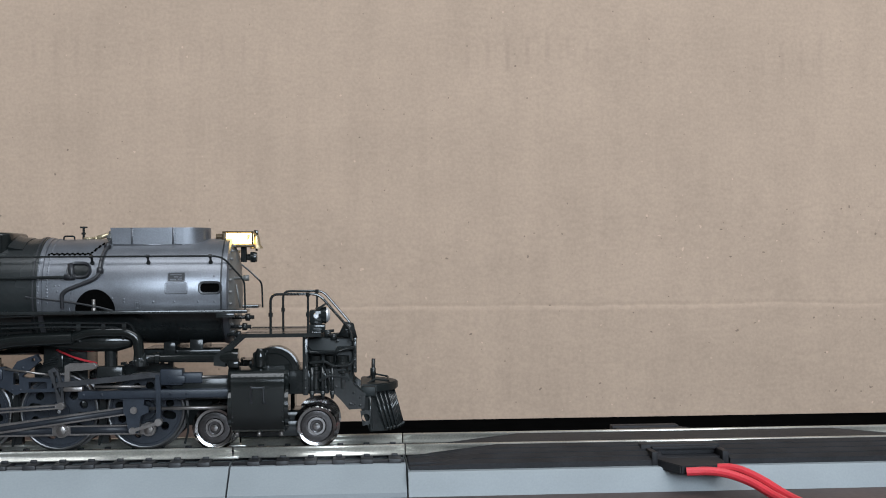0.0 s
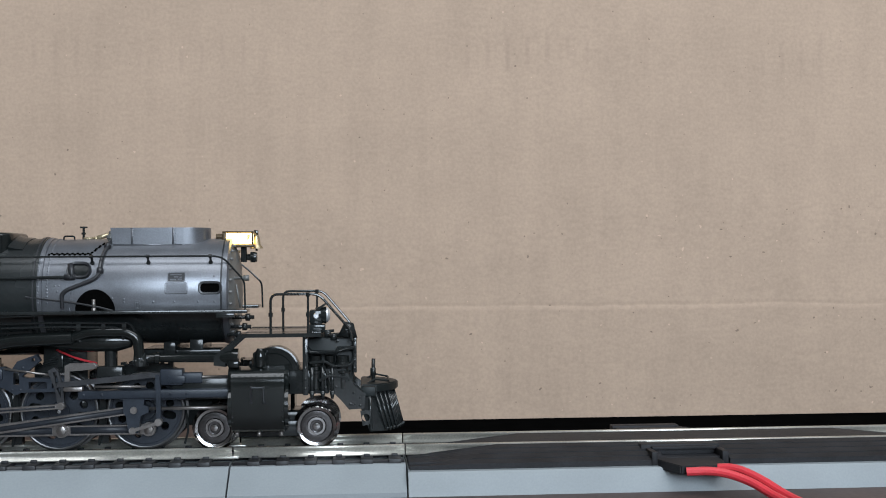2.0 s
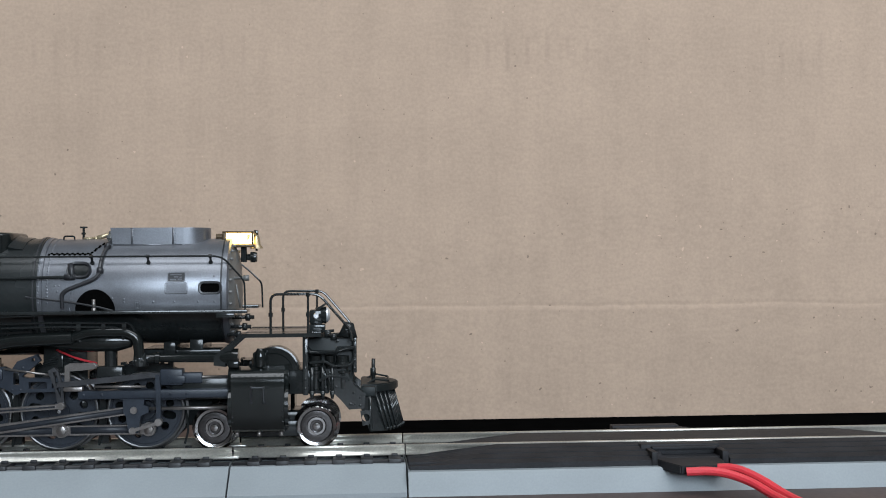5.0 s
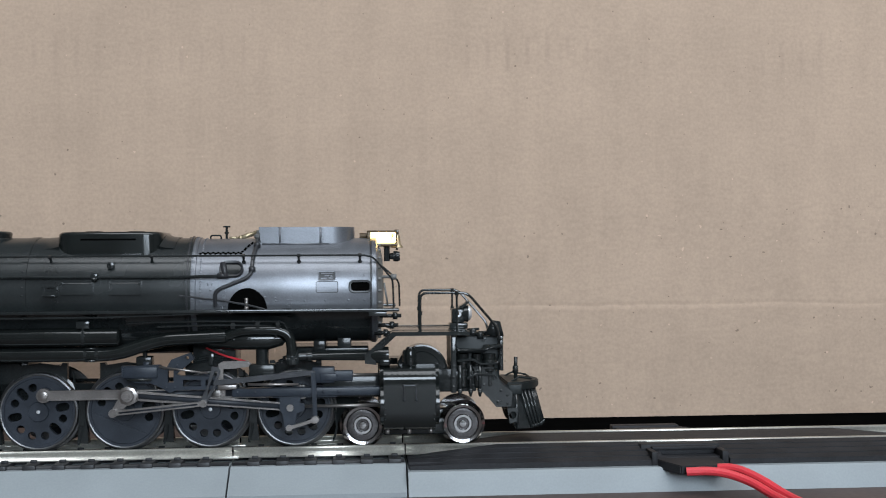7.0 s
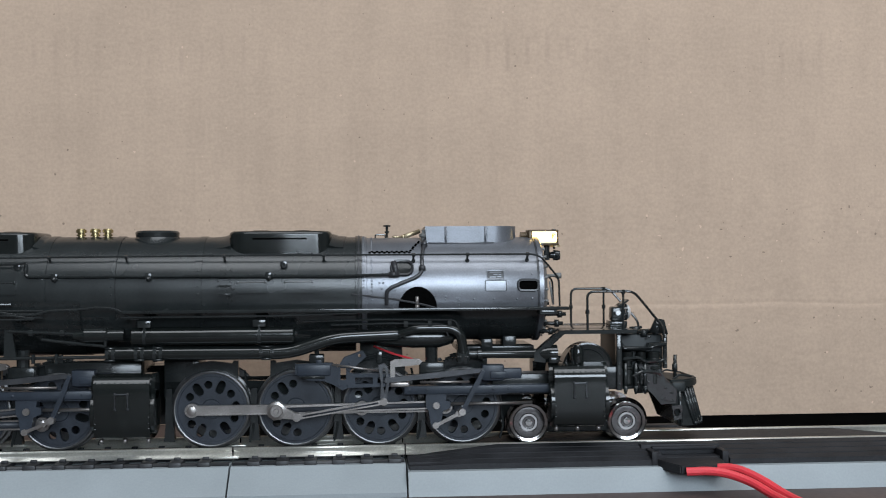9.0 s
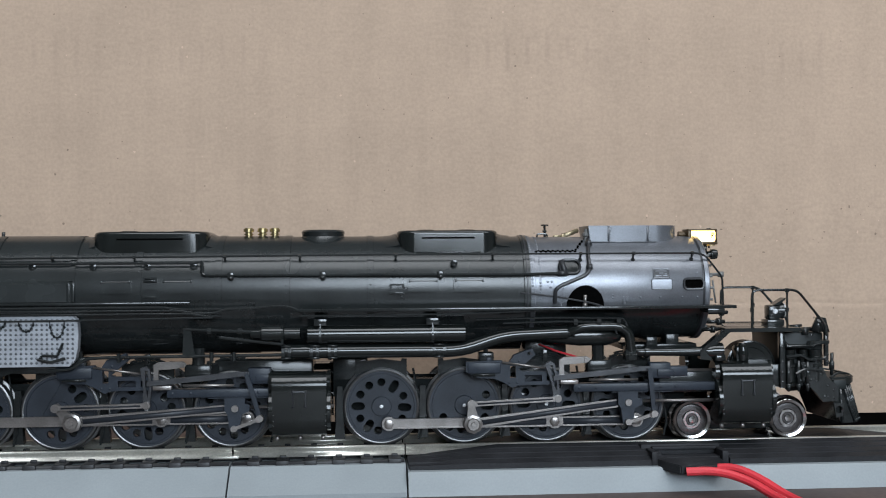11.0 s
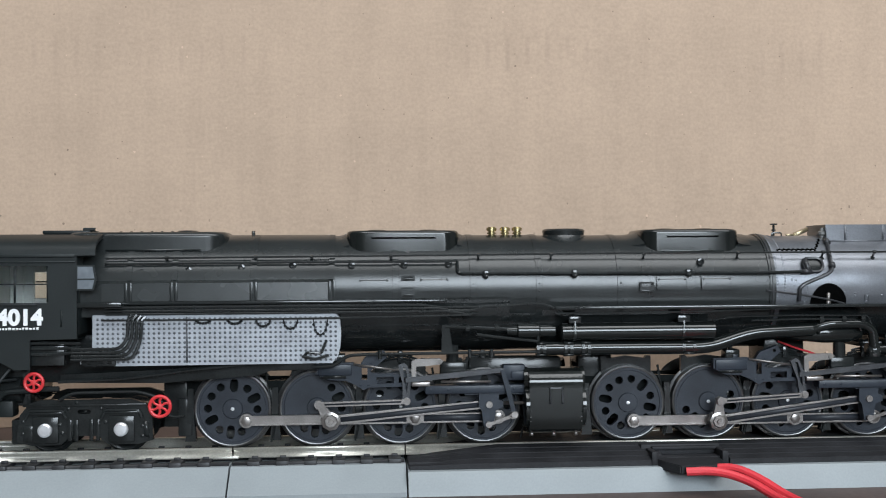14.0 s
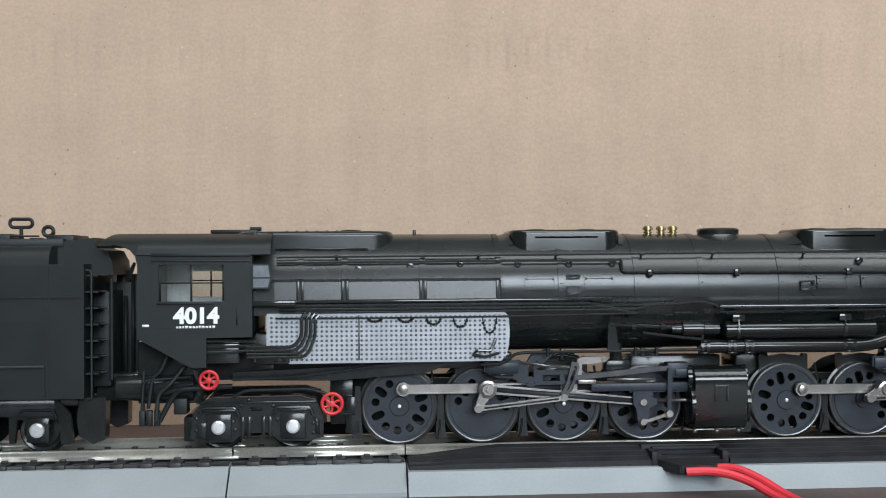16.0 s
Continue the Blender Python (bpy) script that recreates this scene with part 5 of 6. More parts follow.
def firebox(loco):
    sec = []
    for i in range(25):
        w = radians(12 + 156 * i / 24)
        sec.append((14.5 * math.cos(w), AX + 14.5 * math.sin(w)))
    sec += [(-15.2, 41.8), (-15.2, 37.2), (-14.0, 36.8), (-14.0, 33.6), (14.0, 33.6), (14.0, 36.8), (15.2, 37.2), (15.2, 41.8)]
    part("firebox_wrapper", run(B(), sec, -257, -194.6), BLACK, loco, "glossy black firebox wrapper")
    bm = B()
    for x in (-245.0, -233.9, -214.3, -194.9):
        for dx in (-0.55, 0.55):
            box(bm, x + dx - 0.35, x + dx + 0.35, -15.5, -15.0, 37.4, 42.1, 0.08)
        run(bm, [(14.75 * math.cos(radians(w)), AX + 14.75 * math.sin(radians(w))) for w in range(168, 98, -6)] + [(14.4 * math.cos(radians(w)), AX + 14.4 * math.sin(radians(w))) for w in range(102, 169, 6)], x - 0.7, x + 0.7)
    part("wrapper_strap", bm, BLACK, loco)
    for x0, x1 in ((-251.4, -246.0), (-244.0, -234.9), (-232.9, -215.3), (-213.3, -195.9)):
        bm = box(B(), x0, x1, -15.42, -15.1, 37.5, 41.9)
        for v in bm.verts:
            v.co.y += (v.co.z - 39.7) * 0.075
        part("wrapper_panel", bm, BLACK, loco, "glossy black flat panel", smooth=False)
    part("wrapper_trim", box(B(), -252, -166, -15.8, -14.9, 36.6, 37.3, 0.15), SATIN, loco)
    # lower side sheet, pale; staybolt heads coloured dark for the shade round them
    for s in (-1, 1):
        sheet = part("side_sheet", plate(B(), [(-253.2, 34.2), (-193.8, 34.0), (-192.9, 33.0), (-192.6, 29.5), (-192.8, 26), (-193.4, 23.4), (-194.8, 21.8), (-252, 21.7), (-256.2, 22.3), (-256.4, 25.4), (-253.3, 26.2)], s * 17.0, s * 14.5), PLATE, loco, "pale silver firebox side sheet")
        bm, first, made = B(), None, 0
        for j in range(10):
            for i in range(51):
                x, z = -255.7 + 1.235 * i, 22.7 + 1.16 * j
                if x < -193.6 and (x > -252.9 or z < 25.2):
                    if s > 0 or made >= 290:
                        stud(bm, x, s * 17.0, z, 0.36, (0, s, 0), 0.34)
                    elif first is None:
                        first = part("staybolt", stud(B(), x, s * 17.0, z, 0.36, (0, s, 0), 0.34), DOTS, sheet, "", (x, s * 17.0, z))
                    else:
                        ob = new("staybolt", first.data)
                        ob.parent, ob.location = sheet, Vector((x, s * 17.0, z)) * MM
                    made += 1
        part("staybolt_field", bm, DOTS, sheet, "rows of staybolt heads, coloured dark for their shade", kind="stuff")
        if s < 0:
            part("sheet_seam", box(B(), -230.6, -230.2, -17.25, -16.9, 22.4, 33.6), DOTS, sheet)
            bm = B()
            for x, deep in ((-226.5, 1.0), (-218.8, 1.2), (-211.8, 1.9), (-205.1, 2.6), (-197.7, 4.2)):
                rim = [(x + 1.8 * math.cos(w), -17.1, 33.0 + deep * math.sin(w)) for w in np.linspace(math.pi, 2 * math.pi, 9)]
                tube(bm, rim, 0.16, 6, 0.1)
                for p in rim[1:-1]:
                    stud(bm, *p, 0.42, (0, -1, 0), 0.5)
            tube(bm, [(-251, -17.8, 33.0), (-225, -17.8, 32.9), (-193, -17.8, 33.0), (-160, -17.5, 33.4)], 0.25, 6)
            tube(bm, [(-202, -17.6, 23.4), (-201, -17.8, 24.6), (-197.5, -17.8, 24.4), (-196.2, -17.6, 27.6)], 0.35, 6, 0.5)
            tube(bm, [(-202.2, -17.8, 23.6), (-199, -18.0, 22.9), (-195.6, -17.8, 23.8)], 0.4, 6, 0.5)
            part("side_pipework", bm, SATIN, sheet)
    # dark firebox throat and ash pan
    part("boiler_belly", lathe(B(), (0, 0, 37.6), "x", [(-194.2, 14.4), (-150, 14.4)], 40, 180, 180), SATIN, loco, "black boiler underside")
    part("boiler_belly", lathe(B(), (0, 0, 36.6), "x", [(-150.5, 13.2), (-82, 13.2)], 40, 180, 180), SATIN, loco)
    part("boiler_belly", lathe(B(), (0, 0, AX), "x", [(-150, 13.9), (-80, 13.7)], 30, 180, 180), SATIN, loco)
    bm = plate(B(), [(-262, 19.4), (-236, 20.4), (-214, 21.9), (-205, 21.6), (-213.5, 18.6), (-237, 17.0), (-262, 17.4)], -13, 13)
    part("ash_pan", bm, FRAME, loco)
    part("ash_pan", box(B(), -252, -198, -11, 11, 19.5, 23, 0.3), FRAME, loco)
    part("sloping_pipe", tube(B(), [(-262, -15, 17.8), (-246, -15, 18.4), (-231, -15, 20.2), (-214, -15.5, 21.9), (-205, -16, 22.0)], 0.4, 6, 1), SATIN, loco)
    bm = B()
    for k in range(4):
        d = 1.1 * k
        tube(bm, [(-258, -18.5, 26.0 - d * 0.75), (-246.5 + d, -18.5, 26.0 - d * 0.75), (-244.5 + d, -18.5, 28.5), (-244.5 + d, -18.3, 33), (-243.5 + d, -18, 34.6 - 0.25 * k)], 0.42, 6, 2.0)
    part("injector_pipe", bm, SATIN, loco)
    bm = B()
    for k, z in enumerate((36.0, 35.2, 34.4)):
        tube(bm, [(-250, -17.4, z), (-200, -17.4, z), (-172 + 3 * k, -17.4, z), (-168 + 3 * k, -17.2, z - 0.6), (-158, -17, z - 0.6)], 0.3, 6, 1)
    part("long_pipe", bm, SATIN, loco)
    tube_pts = [(-169, -17.2, 34.4), (-160, -17.2, 34.4), (-157, -17.2, 35.4), (-150, -17.2, 35.6), (-144, -17.2, 36.2), (-140, -17.2, 35.6), (-136.5, -17.2, 33.0), (-135, -17.2, 33.4)]
    part("long_pipe", tube(B(), tube_pts, 0.32, 6, 2), SATIN, loco)


def running_board(loco):
    for s in (-1, 1):
        ys = sorted((s * 18.4, s * 12.0))
        part("running_board", box(B(), -139, -28.4, ys[0], ys[1], 34.5, 35.3, 0.15), SATIN, loco, "satin black running board")
    part("board_pipe", tube(B(), [(-139, -18, 33.6), (-100, -18, 33.7), (-84, -17.8, 34.2), (-78, -17.4, 34.4)], 0.25, 6), SATIN, loco)
    for x0, x1, z in ((-95, -57, 32.2), (-88, -60, 31.2)):
        part("conduit", tube(B(), [(x0, -16.4, z), ((x0 + x1) / 2, -16.6, z + 0.3), (x1, -16.2, z), (x1 + 1.2, -15.8, z - 3.0)], 0.28, 6, 1.2), SATIN, loco)
    for x in (-69.5, -63.5, -58.5):
        bm = lathe(B(), (x, -15.6, 31.3), "x", [(-0.5, 0.001), (-0.5, 1.25), (0.5, 1.25), (0.5, 0.001)], 10)
        part("pipe_union", bm, SATIN, loco)
    part("front_step", box(B(), -36, -31.5, -18.6, -12, 33.4, 34.5, 0.15), SATIN, loco)
    # air reservoir
    tank = part("air_reservoir", lathe(B(), (0, -15.2, 28.8), "x", [(-137.4, 0.001), (-137.3, 1.7), (-136.9, 2.3), (-97.6, 2.3), (-97.2, 1.7), (-97.1, 0.001)], 24), ENAMEL, loco, "glossy black air reservoir")
    for x in (-133.8, -105.8):
        bm = B()
        lathe(bm, (0, -15.2, 28.8), "x", [(x - 0.4, 2.3), (x - 0.4, 2.5), (x + 0.4, 2.5), (x + 0.4, 2.3)], 20)
        box(bm, x - 1.6, x + 1.6, -17.4, -16.0, 31.0, 32.8, 0.15)
        rod(bm, (x, -17.2, 31.5), (x, -17.5, 28.4), 0.25, 6)
        part("tank_strap", bm, SATIN, tank)
    # steam pipe to the front engine with flanges
    pipe = part("steam_pipe", tube(B(), [(-143.5, -14.8, 24.6), (-98.5, -14.8, 24.4), (-87.5, -14.6, 28.0), (-71.5, -14.4, 28.6)], 1.75, 14, 4), ENAMEL, loco, "glossy black steam pipe")
    for x, r in ((-143, 2.0), (-141.5, 1.9), (-136, 2.0), (-134.5, 1.9), (-131.5, 2.1), (-130, 1.9), (-105.5, 1.8), (-102.8, 1.8)):
        part("pipe_flange", lathe(B(), (0, -14.8, 24.5), "x", [(x - 0.4, 0.9), (x - 0.4, r), (x + 0.4, r), (x + 0.4, 0.9)], 12), SATIN, pipe)
    for x in (-142.3, -135.2, -130.8, -104.2):
        for z in (23.0, 26.0):
            part("flange_bolt", rod(B(), (x - 1.2, -16.2, z), (x + 1.2, -16.2, z), 0.32, 6), SATIN, pipe)
    bm = tube(B(), [(-71.5, -14.4, 28.6), (-69.8, -15, 29.3), (-67, -15.4, 30.1), (-58.2, -15.4, 30.1), (-55.6, -15.3, 28.6), (-55.0, -15.2, 23.6)], 1.3, 14, 2.6)
    for x in (-72.5, -71.0, -69.8):
        lathe(bm, (0, -14.5, 28.6), "x", [(x - 0.3, 0.7), (x - 0.3, 1.4), (x + 0.3, 1.4), (x + 0.3, 0.7)], 12)
    part("sand_pipe", bm, ENAMEL, loco)
    part("receiver_pipe", lathe(B(), (0, -12.6, 27.6), "x", [(-79, 0.8), (-75, 1.9), (-68, 2.6), (-61, 2.6), (-57.5, 1.6), (-56.5, 0.001)], 18), ENAMEL, loco)
    bm = lathe(B(), (0, -14.0, 23.3), "x", [(-56.5, 0.001), (-56.5, 1.6), (-55.6, 1.2), (-51.5, 1.2), (-51.3, 1.5), (-50.3, 1.5), (-50.2, 1.0), (-36, 1.25), (-33.5, 2.2), (-31, 2.2), (-30.9, 0.001)], 18)
    part("exhaust_pipe", bm, ENAMEL, loco, "glossy black exhaust pipe")
    bm = lathe(B(), (-55.0, -14.8, 23.0), "z", [(-1.5, 1.6), (0, 1.8), (1.5, 1.5), (2.5, 1.0), (2.5, 0.001)], 12)
    for k in range(5):
        stud(bm, -56.4 + 0.6 * k, -16.4, 22.8, 0.3)
    part("pipe_elbow", bm, SATIN, loco)
    bm = box(B(), -50, -47, -11, 11, 24, 27, 0.3)
    box(bm, -44, -40.5, -8, 8, 23.4, 27.5, 0.3)
    box(bm, -56, -36, -9, 9, 23.6, 25.0, 0.3)
    part("boiler_bearing", bm, FRAME, loco)
    # power reverse and rear-engine pipework
    rev = part("power_reverse", lathe(B(), (0, -16, 29.2), "x", [(-151, 0.001), (-151, 1.0), (-148.5, 1.3), (-148.2, 1.9), (-143.0, 1.9), (-142.6, 1.5), (-138.8, 1.5), (-138.7, 0.001)], 16), ENAMEL, loco, "glossy black power reverse")
    bm = rod(B(), (-166.6, -16.4, 30.5), (-150.5, -16.4, 29.6), 0.45, 8)
    rod(bm, (-158.6, -16.6, 28.4), (-149, -16.6, 27.2), 0.4, 8)
    rod(bm, (-149, -16.6, 27.2), (-143.2, -17, 26.6), 0.4, 8)
    rod(bm, (-143.2, -17, 26.6), (-143.2, -17, 31.0), 0.4, 8)
    for x in (-161, -153.5, -146):
        lathe(bm, (0, -16.5, 29.9), "x", [(x - 0.5, 0.001), (x - 0.5, 0.9), (x + 0.5, 0.9), (x + 0.5, 0.001)], 10)
    plate(bm, [(-167.4, 30.9), (-165.6, 30.9), (-164.6, 23.6), (-167.6, 23.6)], -16.6, -15.6)
    part("reverse_linkage", bm, SATIN, rev)
    bm = tube(B(), [(-200, -16.5, 20.8), (-194.5, -16.5, 21.0), (-191, -16.5, 23.6), (-186, -16.5, 23.8), (-143, -16, 23.9)], 0.4, 8, 1.5)
    for x in (-183, -160.5, -155):
        rod(bm, (x, -16.8, 22.6), (x, -16.8, 24.8), 0.5, 6)
    part("condensate_pipe", bm, SATIN, loco)
    part("red_cable", tube(B(), [(-77.4, -6.6, 25.1), (-73, -8, 23.3), (-69.5, -8, 22.3), (-67.4, -6.8, 21.6)], 0.28, 6, 2), WIRE, loco, "thin red cable under the boiler")
    bm = box(B(), -81, -70, -6, 6, 19, 27, 0.5)
    part("gear_tower", bm, FRAME, loco)
    bm = box(B(), -131, -122, -6, 6, 12, 24, 0.5)
    part("frame_saddle", bm, FRAME, loco)
    part("frame_saddle", box(B(), -232, -222, -6, 6, 12, 24, 0.5), FRAME, loco)
    part("cylinder_saddle", box(B(), -160, -136, -9, 9, 13, 22, 0.5), FRAME, loco)


def pilot(loco):
    deck = part("pilot_deck", plate(B(), [(-37, 23.6), (-31.0, 28.6), (-30.2, 29.2), (-10.5, 29.2), (-10.5, 28.2), (-29.2, 28.2), (-34.5, 23.4), (-34.0, 21.0), (-37, 21.4)], -15.4, -12.6), SATIN, loco, "black pilot deck")
    part("pilot_deck", plate(B(), [(-31.0, 28.6), (-30.2, 29.2), (-10.5, 29.2), (-10.5, 28.2), (-29.2, 28.2)], 12.6, 15.4), SATIN, loco)
    part("deck_plate", box(B(), -30, -10.5, -12.5, 12.5, 28.3, 29.1, 0.1), SATIN, deck)
    bm = lathe(B(), (-22.5, 0, 19.2), "y", [(-11.5, 0.001), (-11.5, 4.6), (-11.2, 4.8), (-11.2, 6.0), (-11.5, 6.1), (-11.4, 6.5), (-6.0, 6.5), (-6.0, 0.001)], 32)
    part("lead_spring_cover", bm, ENAMEL, loco)
    bm = box(B(), -27.5, -24, -14.6, -11, 20.5, 24.5, 0.5)
    lathe(bm, (-25.6, -14, 23.0), "z", [(-2.2, 1.3), (0, 1.5), (1.5, 1.3), (2.4, 0.8), (2.4, 0.001)], 14)
    part("front_lubricator", bm, ENAMEL, loco)
    bm = box(B(), -33.5, -30.6, -16.4, -12, 20.8, 22.6, 0.5)
    part("cylinder_cock_box", bm, ENAMEL, loco)
    # front frame casting, air pumps behind it and the shelf over them
    part("front_casting", box(B(), -18.8, -8.6, -11.8, 11.8, 13.6, 19.6, 0.4), FRAME, loco, "black front frame casting")
    part("pump_shield", box(B(), -14.6, -2.4, -10.0, 10.0, 15.0, 27.6, 0.5), CABIN, loco)
    part("frame_post", box(B(), -15.2, -13.8, -13.0, -11.2, 13.4, 28.3, 0.2), SATIN, loco)
    part("frame_post", box(B(), -2.6, -1.6, -11.6, -10.2, 18.8, 28.6, 0.2), SATIN, loco)
    part("shelf", plate(B(), [(-14.2, 26.0), (-13.0, 24.6), (-7.0, 24.4), (-6.6, 25.4), (-2.2, 25.6), (-2.2, 24.8), (-5.8, 24.4), (-6.4, 23.6), (-13.6, 23.8)], -13.4, -8.0), SATIN, loco)
    for x, r in ((-12.0, 1.55), (-8.4, 1.25), (-5.2, 1.7)):
        bm = lathe(B(), (x, -11.0, 0), "z", [(14.4, r * 0.7), (15.0, r), (18.6, r), (18.8, r * 1.2), (19.4, r * 1.2), (19.6, r * 0.8), (20.6, r * 0.8), (20.8, r * 1.2), (21.3, r * 1.2), (21.5, r), (23.2, r), (23.3, r * 0.5), (23.3, 0.001)], 16)
        part("air_pump", bm, ENAMEL, loco, "glossy black air pump")
    for x in (-12.9, -10.2, -7.8):
        bm = rod(B(), (x, -12.6, 20.4), (x, -12.6, 13.2), 0.5, 8)
        rod(bm, (x, -12.6, 14.4), (x, -12.6, 12.4), 0.75, 8, 0.3)
        part("hanging_bolt", bm, SATIN, loco)
    part("pump_pipe", tube(B(), [(-13.4, -12.6, 21.5), (-9.5, -13.2, 21.9), (-7.6, -13, 20.6), (-3.0, -12.4, 20.8), (-2.2, -11.8, 23.0)], 0.35, 6, 0.8), SATIN, loco)
    part("pump_pipe", tube(B(), [(-11, -13.0, 17.0), (-8.8, -13.2, 18.2), (-4.4, -12.6, 17.8), (-1.6, -11.6, 15.2), (0.4, -11, 13.6)], 0.4, 6, 0.8), SATIN, loco)
    for k, (x, z) in enumerate(((-14.5, 15), (-14.5, 17.4), (-14.5, 20.2), (-14.5, 24), (-11, 15.2), (-9.4, 15.2), (-6.4, 27), (-2.1, 20), (-2.1, 22), (-2.1, 27))):
        part("casting_bolt", stud(B(), x, -13.0 if x < -13 else -11.9, z, 0.4), SATIN, loco)
    for s in (-1, 1):
        bm = plate(B(), [(-9.6, 20.0), (-4.4, 19.8), (-2.2, 15.6), (0.6, 13.4), (0.2, 9.8), (-3.6, 9.6), (-5.6, 12.0), (-7.6, 14.0)], s * 12.6, s * 11.4)
        br = part("pilot_bracket", bm, SATIN, loco)
        for x, z in ((-8.4, 19.0), (-5.2, 18.8), (-6.8, 15.4), (-4.2, 16.8), (-2.4, 13.8), (-0.8, 12.6), (-3.2, 11.0), (-0.8, 10.6)):
            part("bracket_bolt", stud(B(), x, s * 12.6, z, 0.4, (0, s, 0)), SATIN, br)
    # lower plough with raked bars
    bm = B()
    base = [(2.6, -11.2), (6.4, -10.4), (9.4, -6.0), (11.2, 0.0)]
    base += [(x, -y) for x, y in reversed(base[:-1])]
    top = [(-1.0, -12.0), (2.6, -10.8), (6.8, -6.0), (8.6, 0.0)]
    top += [(x, -y) for x, y in reversed(top[:-1])]
    lo = [bm.verts.new((x - 1.0, y, 3.8)) for x, y in base]
    hi = [bm.verts.new((x - 1.0, y, 13.4)) for x, y in top]
    for i in range(len(lo) - 1):
        bm.faces.new((lo[i], lo[i + 1], hi[i + 1], hi[i]))
    bm.faces.new(hi)
    bm.faces.new(list(reversed(lo)))
    bm.faces.new((lo[0], hi[0], hi[-1], lo[-1]))
    part("pilot_plough", bm, FRAME, loco, "black raked pilot")
    for k in range(9):
        f = k / 8
        y = -11.5 + 11.0 * f
        xb = float(np.interp(y, [p[1] for p in base[:4]], [p[0] for p in base[:4]])) - 0.9
        xt = float(np.interp(y * 0.95, [p[1] for p in top[:4]], [p[0] for p in top[:4]])) - 0.9
        bm = rod(B(), (xb + 0.3, y, 3.8), (xt + 0.3, y * 0.95, 13.6), 0.42, 6)
        stud(bm, xb + 0.4, y - 0.2, 4.4, 0.35)
        part("pilot_bar", bm, SATIN, loco)
        if k < 8:
            part("pilot_bar", rod(B(), (xb + 0.3, -y, 3.8), (xt + 0.3, -y * 0.95, 13.6), 0.42, 6), SATIN, loco)
    bm = B()
    plan = [(-0.6, -10.5), (3.2, -10.0), (6.0, -7.4), (8.4, -3.6), (9.2, 0), (8.4, 3.6), (6.0, 7.4), (3.2, 10.0), (-0.6, 10.5)]
    lo, hi = [bm.verts.new((x, y, 13.5)) for x, y in plan], [bm.verts.new((x, y, 15.6)) for x, y in plan]
    bm.faces.new(lo)
    bm.faces.new(hi)
    for i in range(len(plan)):
        bm.faces.new((lo[i], lo[(i + 1) % len(plan)], hi[(i + 1) % len(plan)], hi[i]))
    bmesh.ops.bevel(bm, geom=list(bm.edges), offset=0.3, segments=2, affect="EDGES")
    box(bm, -0.4, 3.2, -11.5, 11.5, 12.6, 15.2, 0.4)
    tube(bm, [(0.5, -7, 15.2), (3.0, -6.8, 16.6), (6.6, -5.5, 16.0), (6.6, 5.5, 16.0), (3.0, 6.8, 16.6), (0.5, 7, 15.2)], 0.25, 6, 0.6)
    part("buffer_beam", bm, CABIN, loco)
    bm = plate(B(), [(-0.8, 9.2), (2.0, 9.4), (1.6, 5.8), (-0.2, 5.4)], -12.6, -12.0, [circle(0.6, 7.5, 1.0, 10)])
    part("pilot_step", bm, SATIN, loco)
    bm = rod(B(), (2.6, -3.5, 15.0), (2.7, -3.5, 21.6), 0.5, 8)
    rod(bm, (2.6, -3.5, 17.2), (2.6, -3.5, 19.2), 0.75, 8)
    part("uncoupling_lever", bm, FRAME, loco)
    # railings on the pilot deck, near and far
    for s in (-1, 1):
        dx = 0.0 if s < 0 else 1.1
        rail = part("pilot_railing", tube(B(), [(-23.0 + dx, s * 14.2, 29), (-23.0 + dx, s * 14.2, 38.9), (-11.0, s * 14.2, 38.9), (-3.2, s * 13, 29.8), (-2.8, s * 13, 27)], 0.33, 8, 1.8), SATIN, loco, "black pilot railing")
        rail2 = rod(B(), (-13.7 + dx, s * 14.2, 29), (-13.7 + dx, s * 14.2, 38.8), 0.3, 8)
        for x, z in ((-23.0, 33.8), (-13.7, 33.8), (-13.7, 38.8)):
            lathe(rail2, (x + dx, s * 14.2, z), "z", [(-0.6, 0.001), (-0.5, 0.55), (0.5, 0.55), (0.6, 0.001)], 8)
        part("railing_post", rail2, SATIN, rail)
    bm = box(B(), -14.6, -9.8, -2.4, 2.4, 29.0, 30.6, 0.3)
    box(bm, -14.0, -10.6, -1.9, 1.9, 30.6, 34.4, 0.5)
    lathe(bm, (0, 0, 32.9), "x", [(-11.6, 0.001), (-11.6, 1.9), (-10.2, 2.2), (-9.6, 2.3), (-9.5, 2.0)], 18, caps=False)
    plate(bm, [(-12.4, 34.6), (-9.4, 36.4), (-9.2, 36.1), (-11.2, 34.4)], -1.9, 1.9)
    lamp = part("lower_headlight", bm, SATIN, loco, "black lower headlight on the deck")
    part("lamp_glass", lathe(B(), (0, 0, 33.0), "x", [(-9.6, 2.05), (-9.1, 1.9), (-8.6, 1.2), (-8.5, 0.001)], 18), CAP, lamp, "silvered lamp glass")
    part("lamp_side", lathe(B(), (-12.2, 0, 32.8), "y", [(-2.1, 0.001), (-2.1, 0.6), (-1.9, 0.75), (-1.8, 0.001)], 12), CAP, lamp, "bright side reflector")
    bm = B()
    for x, y, z in ((-9, -8, 29.5), (-6, -7, 28.7), (-4, -9, 28.8), (-7.4, -10, 28.6)):
        rod(bm, (x, y, 27), (x, y, z), 0.9, 8)
        rod(bm, (x - 1.6, y, z - 0.4), (x + 1.6, y, z - 0.2), 0.4, 6)
    plate(bm, [(-6.4, 28), (-4.6, 31.8), (-2.4, 31.4), (-1.4, 27.6)], -11.8, -10.8)
    part("air_pump_fittings", bm, FRAME, loco)
